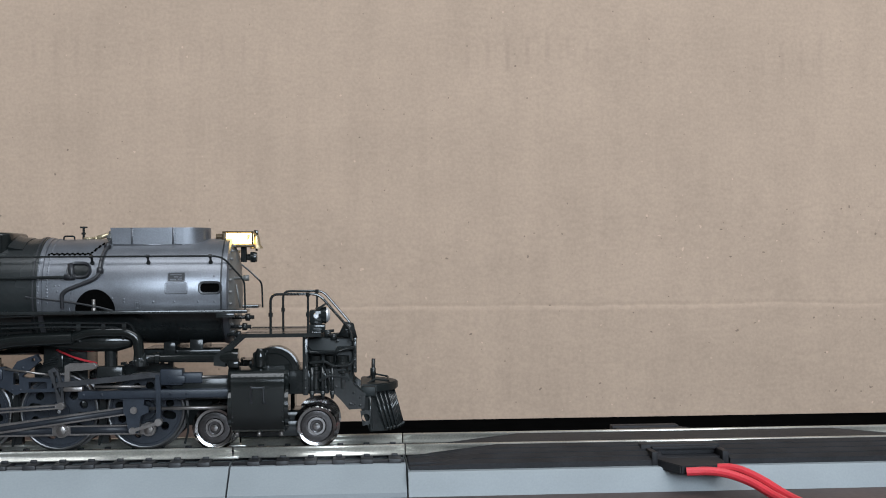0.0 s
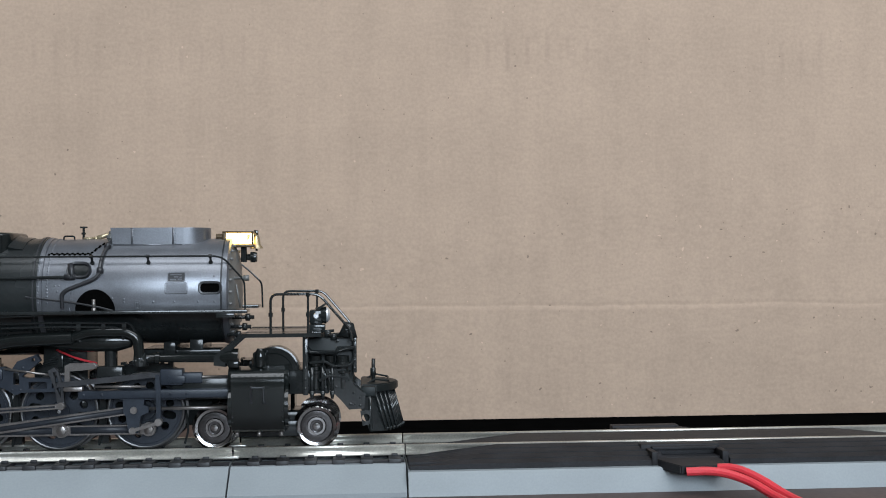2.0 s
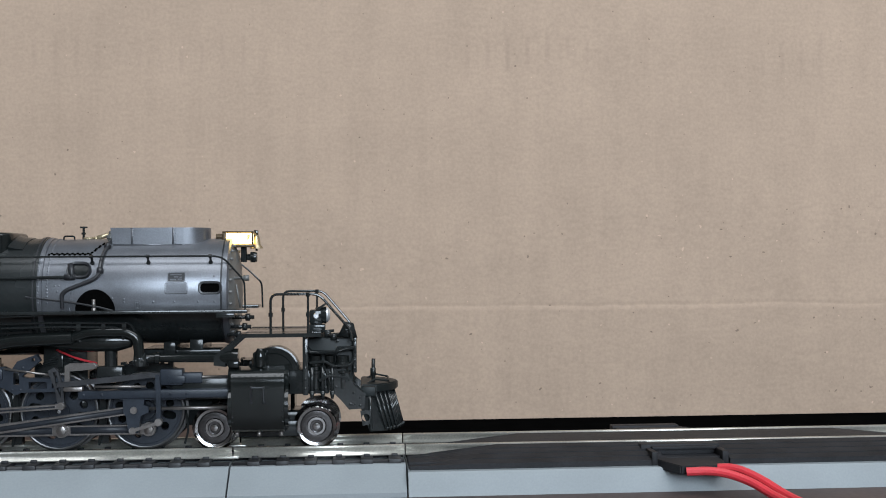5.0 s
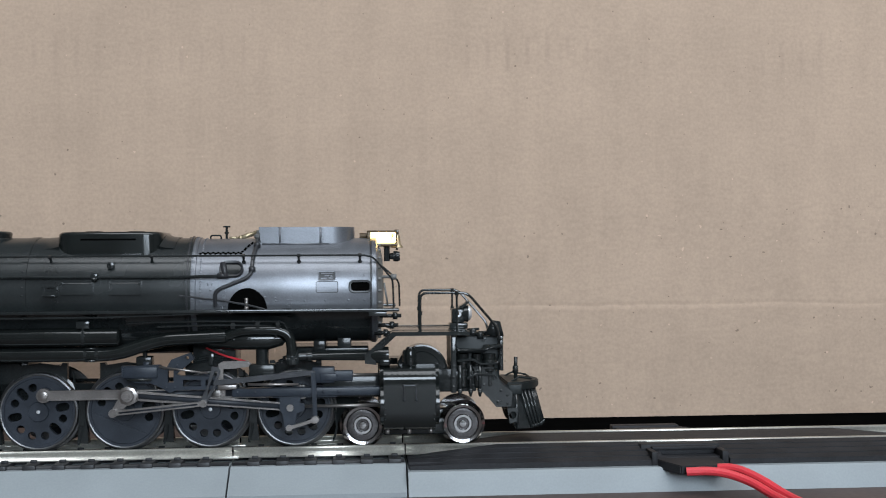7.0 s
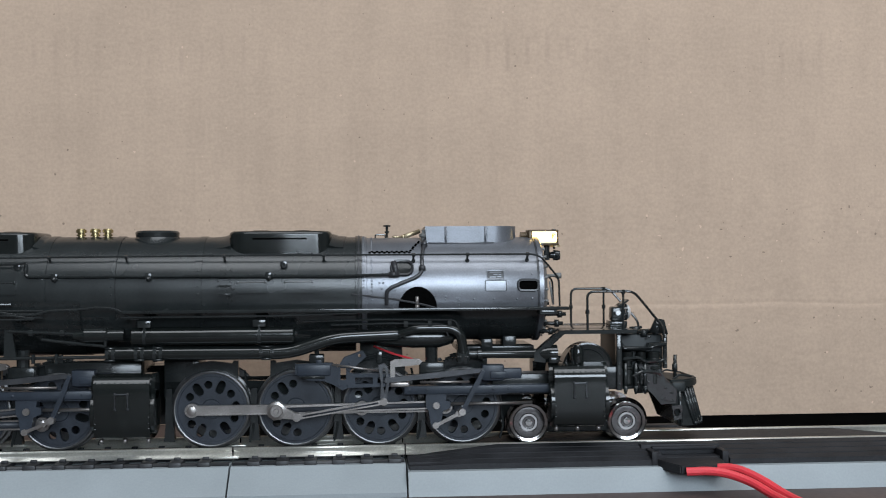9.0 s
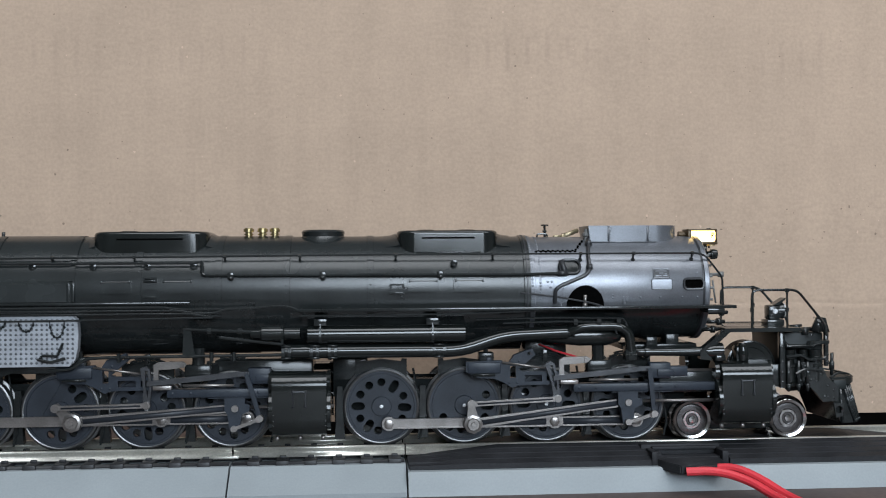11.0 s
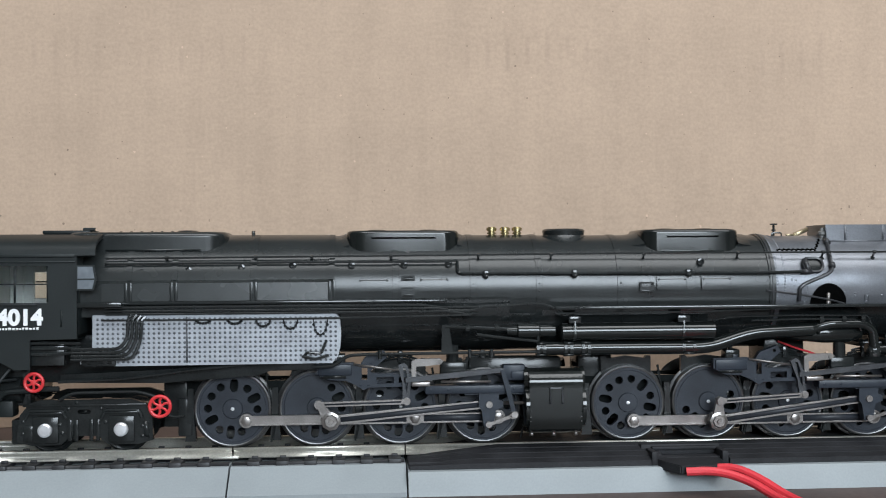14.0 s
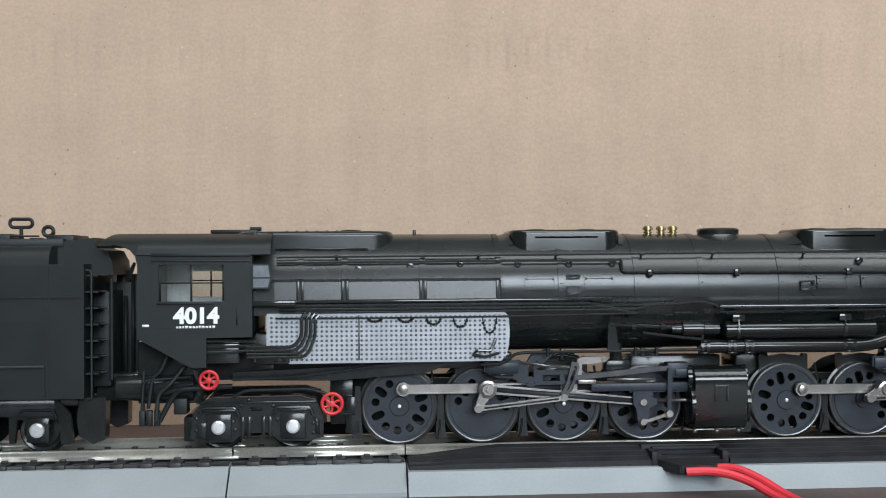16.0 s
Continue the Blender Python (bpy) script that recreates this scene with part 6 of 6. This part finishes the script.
    # leading truck
    for x in (-37.62, -11.92):
        small_wheelset(loco, x, 5.1, 5.1, CHROME, "leading_wheelset")
    bm = box(B(), -32.5, -16.5, -8.2, 8.2, 2.4, 6.5, 0.4)
    box(bm, -40, -10, -6, 6, 5, 8.5, 0.4)
    for x in (-30, -27, -22, -19.5):
        stud(bm, x, -8.2, 4.6, 0.55)
    part("leading_truck_frame", bm, FRAME, loco)
    bm = box(B(), -47.5, -33, -13.6, -10.4, 12.8, 18.2, 0.4)
    part("front_frame_beam", bm, FRAME, loco)


def cab(loco):
    y = 18.5
    for s in (-1, 1):
        side = plate(B(), [(-284.4, 49.4), (-256.6, 49.2), (-256.6, 28.6), (-267.8, 28.4), (-267.8, 21.2), (-271.5, 21.2), (-284.4, 28.4)], s * y, s * (y - 0.9),
                     [[(-279.2, 46.5), (-263.4, 46.4), (-263.4, 37.4), (-279.2, 37.5)]])
        w = part("cab_side", side, CABIN, loco, "matt black cab side with a sliding window")
        bm = box(B(), -279.2, -263.4, *sorted((s * 18.2, s * 17.9)), 41.8, 42.15)
        for x in (-279.0, -271.4, -263.6):
            box(bm, x - 0.25, x + 0.25, *sorted((s * 18.2, s * 17.9)), 37.5, 46.4)
        part("window_bar", bm, CABIN, w)
        glass = part("pane", box(B(), -279, -263.5, *sorted((s * 18.0, s * 17.95)), 37.6, 46.3), GLASS, w, smooth=False)
        glass.visible_shadow = False
        bm = box(B(), -279.6, -266, *sorted((s * 19.1, s * 18.4)), 36.8, 37.3, 0.1)
        part("arm_rest", bm, CABIN, w)
        bm = box(B(), -281, -257, *sorted((s * 19.0, s * 18.4)), 48.5, 49.3, 0.1)
        box(bm, -281, -257, *sorted((s * 18.8, s * 18.4)), 47.2, 47.6, 0.1)
        part("drip_rail", bm, CABIN, w)
        bm = B()
        for i in range(12):
            for x in (-281.0, -258.2):
                stud(bm, x, s * y, 37.2 + 0.82 * i, 0.16, (0, s, 0))
        for i in range(30):
            stud(bm, -283.5 + 0.9 * i, s * y, 31.0, 0.16, (0, s, 0))
            stud(bm, -283.5 + 0.9 * i, s * y, 47.0, 0.16, (0, s, 0))
        part("cab_rivets", bm, CABIN, w)
        part("cab_door_seam", box(B(), -260.5, -260.1, *sorted((s * 18.65, s * 18.4)), 31.6, 35.6), CABIN, w)
    # number and small lettering
    for s in (-1,):
        data = bpy.data.curves.new("number", "FONT")
        data.body, data.size, data.extrude, data.align_x, data.offset = "4014", 0.0053, 0.00006, "LEFT", 0.00022
        num = new("cab_number", data)
        num.parent = loco
        num.matrix_basis = Matrix.Translation((-0.2756, -0.01856, 0.0322)) @ Matrix.Rotation(radians(90), 4, "X") @ Matrix.Diagonal((1.03, 1, 1, 1))
        data.materials.append(WHITE)
        tagged(num, "white cab number lettering")
        bm = B()
        rng = random.Random(4)
        x = -275.0
        while x < -265.6:
            wdt = rng.uniform(0.35, 0.75)
            box(bm, x, x + wdt, -18.6, -18.5, 30.9, 31.45 + rng.uniform(-0.1, 0.1))
            x += wdt + 0.25
        box(bm, -283.2, -281.6, -18.62, -18.5, 31.3, 31.9)
        part("small_lettering", bm, WHITE, loco, "thin white lettering bars")
    # rolled roof
    sec_o, sec_i = [], []
    for i in range(21):
        w = radians(180 * i / 20)
        k = abs(math.cos(w)) ** 0.8 * (1 if math.cos(w) > 0 else -1)
        sec_o.append((18.9 * k, 48.9 + 5.6 * math.sin(w) ** 0.75))
        sec_i.append((18.2 * k, 48.6 + 5.0 * math.sin(w) ** 0.75))
    roof = part("cab_roof", run(B(), sec_o + list(reversed(sec_i)), -284.4, -252.2), CABIN, loco, "matt black rolled cab roof")
    bm = run(B(), sec_o[2:-2] + list(reversed(sec_i[2:-2])), -293.4, -284.3)
    for v in bm.verts:
        if v.co.x < -290:
            v.co.x += (v.co.z - 52.0) * 0.7
    part("roof_overhang", bm, CABIN, roof)
    for s in (-1, 1):
        bm = plate(B(), [(-290.5, 51.6), (-284.4, 51.6), (-284.4, 46.6), (-284.9, 48.6), (-286.2, 50.2), (-288.2, 51.0)], s * 18.6, s * 17.9)
        part("roof_valance", bm, CABIN, roof)
    bm = box(B(), -268.5, -256.5, -5, 5, 54.5, 55.4, 0.25)
    rod(bm, (-258.5, -4, 55.6), (-255.5, -4, 55.6), 0.5, 8)
    part("roof_hatch", bm, CABIN, roof)
    part("roof_seam", run(B(), [(a * 1.012, 48.9 + (b - 48.9) * 1.05) for a, b in sec_o] + list(reversed(sec_o)), -253.4, -252.0), CABIN, roof)
    # front wall, floor, backhead, slanted wind deflector pane
    bm = box(B(), -257.4, -256.6, -18, 18, 28.6, 50)
    part("cab_front", bm, CABIN, loco)
    part("cab_floor", box(B(), -284.4, -256.6, -18, 18, 28.4, 29.6), CABIN, loco)
    bm = B()
    for y0, y1, z0, z1 in ((-17.4, -0.2, 29.6, 49.0), (0.2, 17.4, 29.6, 49.0), (-1.2, 1.2, 29.6, 49.0)):
        box(bm, -284.2, -283.5, y0, y1, z0, z1, 0.1)
    part("cab_rear_wall", bm, INNER, loco, "grey inside wall of the cab")
    bm = box(B(), -283.4, -276.8, 17.2, 17.5, 29.7, 48.6)
    box(bm, -276.8, -258, 17.2, 17.5, 44.6, 48.6)
    box(bm, -276.8, -258, 17.2, 17.5, 29.7, 37.4)
    for x in (-282.2, -280.0, -277.2):
        box(bm, x - 0.25, x + 0.25, 16.6, 17.2, 30, 48.4, 0.1)
    part("cab_lining", bm, INNER, loco, "grey inside wall of the cab")
    part("backhead", box(B(), -262, -257.4, -11.5, 11.5, 29.6, 45, 0.6), CABIN, loco)
    bm = plate(B(), [(-256.6, 46.6), (-252.2, 46.6), (-251.6, 43), (-252.4, 40.4), (-256.6, 40.4)], -19.4, -19.2, [[(-256.2, 46.2), (-252.6, 46.2), (-252.1, 43.1), (-252.7, 40.8), (-256.2, 40.8)]])
    box(bm, -256.3, -252, -19.42, -19.2, 43.0, 43.3)
    dfl = part("wind_deflector", bm, CABIN, loco)
    part("deflector_pane", plate(B(), [(-256.2, 46.2), (-252.6, 46.2), (-252.1, 43.1), (-252.7, 40.8), (-256.2, 40.8)], -19.34, -19.3), DEFLECT, dfl, "reflecting small pane")
    part("side_sheet_step", box(B(), -256.6, -246, -18.4, -13, 36.2, 37.4, 0.15), SATIN, loco)
    bm = B()
    for k in range(3):
        tube(bm, [(-270, -17.5, 27.6 - 1.4 * k), (-262, -17.6, 27.6 - 1.4 * k), (-256, -17.6, 27.4 - 1.0 * k)], 0.4, 6)
    box(bm, -268, -260, -17, -13, 22.0, 27, 0.3)
    box(bm, -256, -247.5, -17.5, -12, 21.6, 25, 0.6)
    for x in (-254, -251, -249):
        lathe(bm, (0, -17, 23.2), "x", [(x - 0.5, 0.001), (x - 0.5, 1.1), (x + 0.5, 1.1), (x + 0.5, 0.001)], 10)
    part("injector", bm, SATIN, loco)
    part("rear_frame", box(B(), -286, -270, -10, 10, 11.5, 27, 0.5), FRAME, loco)
    part("rear_frame", box(B(), -270.2, -240, -10, 10, 17.2, 29, 0.5), FRAME, loco)
    part("stoker_trough", lathe(B(), (0, -9.5, 15.5), "x", [(-291, 0.001), (-291, 3.0), (-284, 3.4), (-272, 3.4), (-271, 0.001)], 16), FRAME, loco)
    # hoses, steps and drawbar gear under the cab
    bm = B()
    tube(bm, [(-278, -14, 24), (-279.5, -15, 20), (-281.5, -15, 18.5), (-282.5, -15, 11)], 0.5, 8, 1.5)
    tube(bm, [(-274, -14, 21), (-277, -15.5, 17), (-280, -15.5, 14.5), (-280.5, -15.5, 8)], 0.6, 8, 1.5)
    tube(bm, [(-284, -13, 20), (-284, -14, 12), (-283.5, -14, 7.5)], 0.45, 8, 1.5)
    tube(bm, [(-272, -15, 18.6), (-278, -15, 18.2), (-283.6, -15, 17.8), (-284.2, -15, 9)], 0.35, 8, 1.5)
    tube(bm, [(-268, -14.5, 15.8), (-275, -14.5, 15.5), (-277, -14, 13.2), (-280, -14, 7.6)], 0.7, 8, 1.5)
    for x in (-284, -282.3, -280.4):
        box(bm, x - 0.7, x + 0.7, -15.4, -13.6, 6.6, 10.5, 0.2)
    box(bm, -276.5, -273.2, -14, -9, 9.2, 13.2, 0.3)
    part("hose", bm, CABIN, loco, "dark rubber hoses and drain gear")
    # trailing truck with handwheels
    sidef = [(-272.6, 3.0), (-271.8, 9.5), (-269.5, 12.4), (-266.8, 13.2), (-245, 13.3), (-241.5, 12.2), (-239.6, 8.5), (-239.4, 3.0), (-243, 2.0), (-250.4, 2.0), (-253, 4.2), (-259.5, 4.2), (-262, 2.0), (-269, 2.0)]
    truck = None
    for s in (-1, 1):
        ob = part("trailing_truck", plate(B(), sidef, s * 13.2, s * 11.6, [slot(-256.2, 10.2, 1.1, 0.55, 0)]), FRAME, loco, "black cast trailing truck side")
        for ax in (-265.47, -247.03):
            part("axle_box", box(B(), ax - 3.2, ax + 3.2, *sorted((s * 14.0, s * 12.8)), 2.6, 9.2, 0.4), FRAME, ob)
            part("spring_strap", tube(B(), [(ax - 5, s * 13.6, 8.6), (ax - 4.2, s * 13.6, 10.6), (ax + 4.2, s * 13.6, 10.6), (ax + 5, s * 13.6, 8.6)], 0.45, 6, 0.8), FRAME, ob)
            part("brake_block", plate(B(), [(ax + 5.6, 4), (ax + 6.8, 3.6), (ax + 6.6, 7.4), (ax + 5.2, 8.2)], s * 13.7, s * 13.0), FRAME, ob)
            part("spring_pad", box(B(), ax - 4.6, ax + 4.6, *sorted((s * 13.8, s * 13.0)), 9.6, 10.3, 0.2), FRAME, ob)
        for x in (-259.6, -258, -254.4, -252.8):
            part("column", box(B(), x - 0.45, x + 0.45, *sorted((s * 13.9, s * 13.0)), 3.0, 8.4, 0.15), FRAME, ob)
        part("top_rib", box(B(), -271, -241, *sorted((s * 13.6, s * 13.0)), 11.6, 12.1, 0.1), FRAME, ob)
        part("step_pad", box(B(), -271, -268.4, *sorted((s * 13.6, s * 12.8)), 3, 7, 0.3), FRAME, ob)
        bm = B()
        for x, z in ((-271, 5), (-271, 8), (-268, 10.6), (-262, 7), (-260, 11), (-258, 12.5), (-252, 11), (-251, 7.5), (-243, 10), (-242, 6.5), (-242, 4), (-261.5, 5)):
            stud(bm, x, s * 13.3, z, 0.55, (0, s, 0), 0.5)
        part("truck_bolts", bm, FRAME, ob)
        for ax in (-265.47, -247.03):
            part("axle_cap", lathe(B(), (ax, 0, 5.85), "y", [(s * 13.9, 1.75), (s * 14.7, 1.7), (s * 15.0, 1.3), (s * 15.05, 0.001)], 14), CAP, ob, "bright axle cap")
    for ax in (-265.47, -247.03):
        small_wheelset(loco, ax, 5.4, 5.4, FRAME, "trailing_wheelset")
    bm = box(B(), -274.5, -270.5, -11, 11, 2, 8.2, 0.4)
    box(bm, -270, -242, -9, 9, 6, 11, 0.4)
    part("truck_crossbeam", bm, FRAME, loco)
    part("truck_arm", tube(B(), [(-262, -14.5, 13.2), (-259, -14.5, 15.0), (-243, -14.5, 15.2), (-237.5, -14.5, 13.6), (-236.3, -14.5, 10.0), (-234.5, -14.5, 8.6), (-231.5, -14.5, 9.0)], 0.4, 8, 2), SATIN, loco)
    part("truck_hose", tube(B(), [(-279, -14, 14.8), (-271, -14, 16.0), (-262, -14, 16.0)], 0.7, 8, 1), SATIN, loco)
    for x, z, r in ((-267.5, 17.9, 2.15), (-237.2, 11.6, 2.5)):
        bm = B()
        ring = [(x + r * math.cos(a), -16.2, z + r * math.sin(a)) for a in np.linspace(0, 2 * math.pi, 25)]
        tube(bm, ring, 0.42, 8, 0.01)
        lathe(bm, (x, 0, z), "y", [(-15.6, 0.7), (-16.7, 0.7), (-16.8, 0.001)], 10)
        for k in range(6):
            a = 2 * math.pi * k / 6 + 0.3
            tube(bm, [(x + 0.4 * math.cos(a), -16.2, z + 0.4 * math.sin(a)), (x + r * 0.6 * math.cos(a + 0.25), -16.2, z + r * 0.6 * math.sin(a + 0.25)), (x + r * math.cos(a), -16.2, z + r * math.sin(a))], 0.3, 6, 0.3)
        rod(bm, (x, -15.8, z), (x, -12.5, z), 0.4, 8)
        part("handwheel", bm, RED, loco, "bright red handwheel")
    bm = box(B(), -234, -230.5, -9, -5, 3, 12.5, 0.4)
    part("equalizer", bm, FRAME, loco)
    part("frame_end", box(B(), -238, -229, -6, 6, 5, 17, 0.4), FRAME, loco)


def locomotive():
    loco = thing("steam_locomotive", "black articulated model steam locomotive with silver smokebox", "locomotive", "train")
    boiler(loco)
    firebox(loco)
    running_board(loco)
    pilot(loco)
    cab(loco)
    engine_unit(loco, 0.0, -76.5, (-33.4, -18.5))
    engine_unit(loco, -101.65, -38.6, (-146.7, -131.3))
    return loco


# ---------------------------------------------------------------- tender
def tender():
    t = thing("tender", "matt black riveted tender coupled behind the locomotive", "tender", "train")
    x1, x0 = -297.2, -452.0
    sec = [(-18.5, 14.0), (-18.5, 45.6), (-18.5, 46.5)]
    for i in range(9):
        w = radians(180 - 90 * i / 8)
        sec.append((-14.5 + 4.0 * math.cos(w), 46.5 + 4.8 * math.sin(w)))
    sec += [(-u, v) for u, v in reversed(sec)]
    part("tank", run(B(), sec, x0, -305.5), CABIN, t, "matt black tank with rounded shoulders")
    sec2 = [(-18.4, 14.0), (-18.4, 46.8), (18.4, 46.8), (18.4, 14.0)]
    part("tank_front", run(B(), sec2, -305.6, x1), CABIN, t, smooth=False)
    bm = plate(B(), [(-306, 46.5), (-306, 52.2), (-296.5, 53.4), (-296, 50.8), (-293.6, 50.2), (-292.2, 47.6), (-291.8, 44), (-296.6, 44)], -10.5, 10.5)
    part("coal_gate", bm, CABIN, t)
    part("coal_bunker", box(B(), -380, -304, -10.8, 10.8, 51.0, 53.2, 0.4), CABIN, t)
    bm = B()
    for i in range(28):
        stud(bm, -297.9, -18.45, 15 + 1.15 * i, 0.17)
    for i in range(14):
        stud(bm, -306.6, -18.55, 39.0 - 1.0 * i, 0.17)
    for i in range(16):
        stud(bm, -306 - 1.0 * i, -18.55, 32.6, 0.15)
    for k in range(1, 14):
        for i in range(14):
            stud(bm, -306.6 - 10.5 * k, -18.55, 39.0 - 1.0 * i, 0.17)
    part("tank_rivets", bm, CABIN, t, "", kind="stuff")
    bm = box(B(), x0, -298, -18.75, -18.4, 38.6, 38.9)
    box(bm, x0, -306.5, -18.95, -18.4, 21.6, 22.3, 0.1)
    box(bm, -307.2, -306.4, -18.9, -18.4, 14.2, 22.2)
    part("tank_seam", bm, CABIN, t)
    for s in (-1, 1):
        part("grab_rail", tube(B(), [(-296.4, s * 18.2, 13.8), (-295.4, s * 18.2, 14), (-295.4, s * 18.2, 45.2), (-296.8, s * 18.2, 45.4)], 0.3, 6, 0.5), CABIN, t)
    bm = B()
    for k in range(7):
        z = 20 + 4.0 * k
        rod(bm, (-297, -14, z), (-292.6, -14, z), 0.3, 6)
        box(bm, -297, -294, -17.5, -10, z - 0.2, z + 0.2)
    box(bm, -294.6, -292.2, 6, 12, 18, 46, 0.3)
    box(bm, -295, -290.8, 13, 17.5, 16, 44, 0.3)
    rod(bm, (-292, -12, 18), (-292, -12, 43), 0.5, 8)
    box(bm, -297, -292.5, -10, 8, 16, 40, 0.4)
    plate(bm, [(-293, 43), (-290.6, 47.2), (-290, 47), (-291.4, 42.6)], 8, 9)
    part("front_ladder", bm, CABIN, t)
    part("gangway_panel", box(B(), -297, -288.6, 4, 5, 14, 42, 0.3), CABIN, t)
    for x, y, top in ((-293.4, -2, 41), (-291.0, 0, 38.5), (-289.6, 2.5, 44)):
        part("gangway_post", rod(B(), (x, y, 16), (x, y, top), 0.5, 8), CABIN, t)
    part("drawgear", box(B(), -297, -284.5, -7, 7, 12, 19, 0.6), FRAME, t)
    for s in (-1, 1):
        part("footstep", plate(B(), [(-298.8, 14.0), (-292.5, 14.0), (-292.8, 3.6), (-295.6, 2.6), (-299.0, 4.6), (-299.6, 9)], s * 16, s * 11), FRAME, t)
    bm = tube(B(), [(-319, -3, 58.4), (-314.2, -3, 58.4), (-313.6, -3, 57.3), (-314.2, -3, 56.3), (-319, -3, 56.3), (-319.6, -3, 57.3), (-319, -3, 58.4)], 0.45, 8, 0.6)
    rod(bm, (-316.6, -3, 51.5), (-316.6, -3, 56.3), 0.5, 8)
    rod(bm, (-316.6, -3, 52.4), (-316.6, -3, 53.4), 1.0, 10)
    part("lifting_ring", bm, CABIN, t, "black lifting ring on the tank top")
    bm = tube(B(), [(-311.5 + 1.3 * math.cos(a) + 2, -4, 55.2 + 1.2 * math.sin(a)) for a in np.linspace(0, 2 * math.pi, 17)], 0.5, 8, 0.01)
    rod(bm, (-309.5, -4, 52), (-309.5, -4, 54.2), 0.5, 8)
    rod(bm, (-319.5, -5, 54.0), (-311.5, -5, 54.0), 0.25, 6)
    box(bm, -313.8, -311, -6, -2, 52, 53.6, 0.3)
    box(bm, -326, -318.5, -6, 6, 52.5, 54.6, 0.3)
    box(bm, -308.4, -302.2, -8, 8, 52, 54.2, 0.3)
    part("tank_top_fittings", bm, CABIN, t)
    axles = [-309.6 - 18.6 * k for k in range(7)]
    for s in (-1, 1):
        bm = box(B(), -440, -305.5, *sorted((s * 13.6, s * 12.0)), 9.2, 13.6, 0.3)
        for ax in axles:
            plate(bm, [(ax - 7, 13.4), (ax + 4.6, 13.5), (ax + 7.8, 9.8), (ax + 8.6, 2.6), (ax + 5.6, 2.2), (ax + 5, 8.4), (ax - 5, 8.4), (ax - 5.6, 2.6), (ax - 7, 2.6)], s * 13.4, s * 11.8)
            box(bm, ax - 2.8, ax + 2.8, *sorted((s * 13.9, s * 12.4)), 2.8, 9, 0.4)
            tube(bm, [(ax - 4.6, s * 13.8, 8.8), (ax - 3.8, s * 13.8, 10.8), (ax + 3.8, s * 13.8, 10.8), (ax + 4.6, s * 13.8, 8.8)], 0.4, 6, 0.8)
        fr = part("bogie_frame", bm, FRAME, t, "black cast bogie frame")
        for ax in axles:
            part("axle_cap", lathe(B(), (ax, 0, 5.9), "y", [(s * 13.8, 1.85), (s * 14.6, 1.8), (s * 14.9, 1.4), (s * 14.95, 0.001)], 14), CAP, fr, "bright axle cap")
    part("floor_frame", box(B(), x0, -300, -12, 12, 11.5, 14, 0.4), FRAME, t)
    for ax in axles:
        small_wheelset(t, ax, 5.4, 5.4, FRAME, "tender_wheelset")
    return t


# ---------------------------------------------------------------- build
room()
table()
dark_gap_sheet()
cardboard_box()
LOCO = locomotive()
TENDER = tender()
power_plug()
rerailer(10.8, 175.0)
track_piece(-33.0, 10.6, -27.4, "short grey roadbed track section with black ties")
track_piece(-262.0, -33.2, -258.2, "grey roadbed track section with black ties")
track_piece(-491.0, -262.2, -487.5, "grey roadbed track section with black ties")
track_piece(175.3, 404.0, 178.5, "grey roadbed track section with black ties")


def motions():
    rows = [(t, gone(t)) for t in TIMES]
    for ob in (LOCO, TENDER):
        walk(ob, [(t, Matrix.Translation((s * MM, 0, 0))) for t, s in rows])
    for ob, pose_at in MOVERS:
        walk(ob, [(t, pose_at(s)) for t, s in rows])


motions()
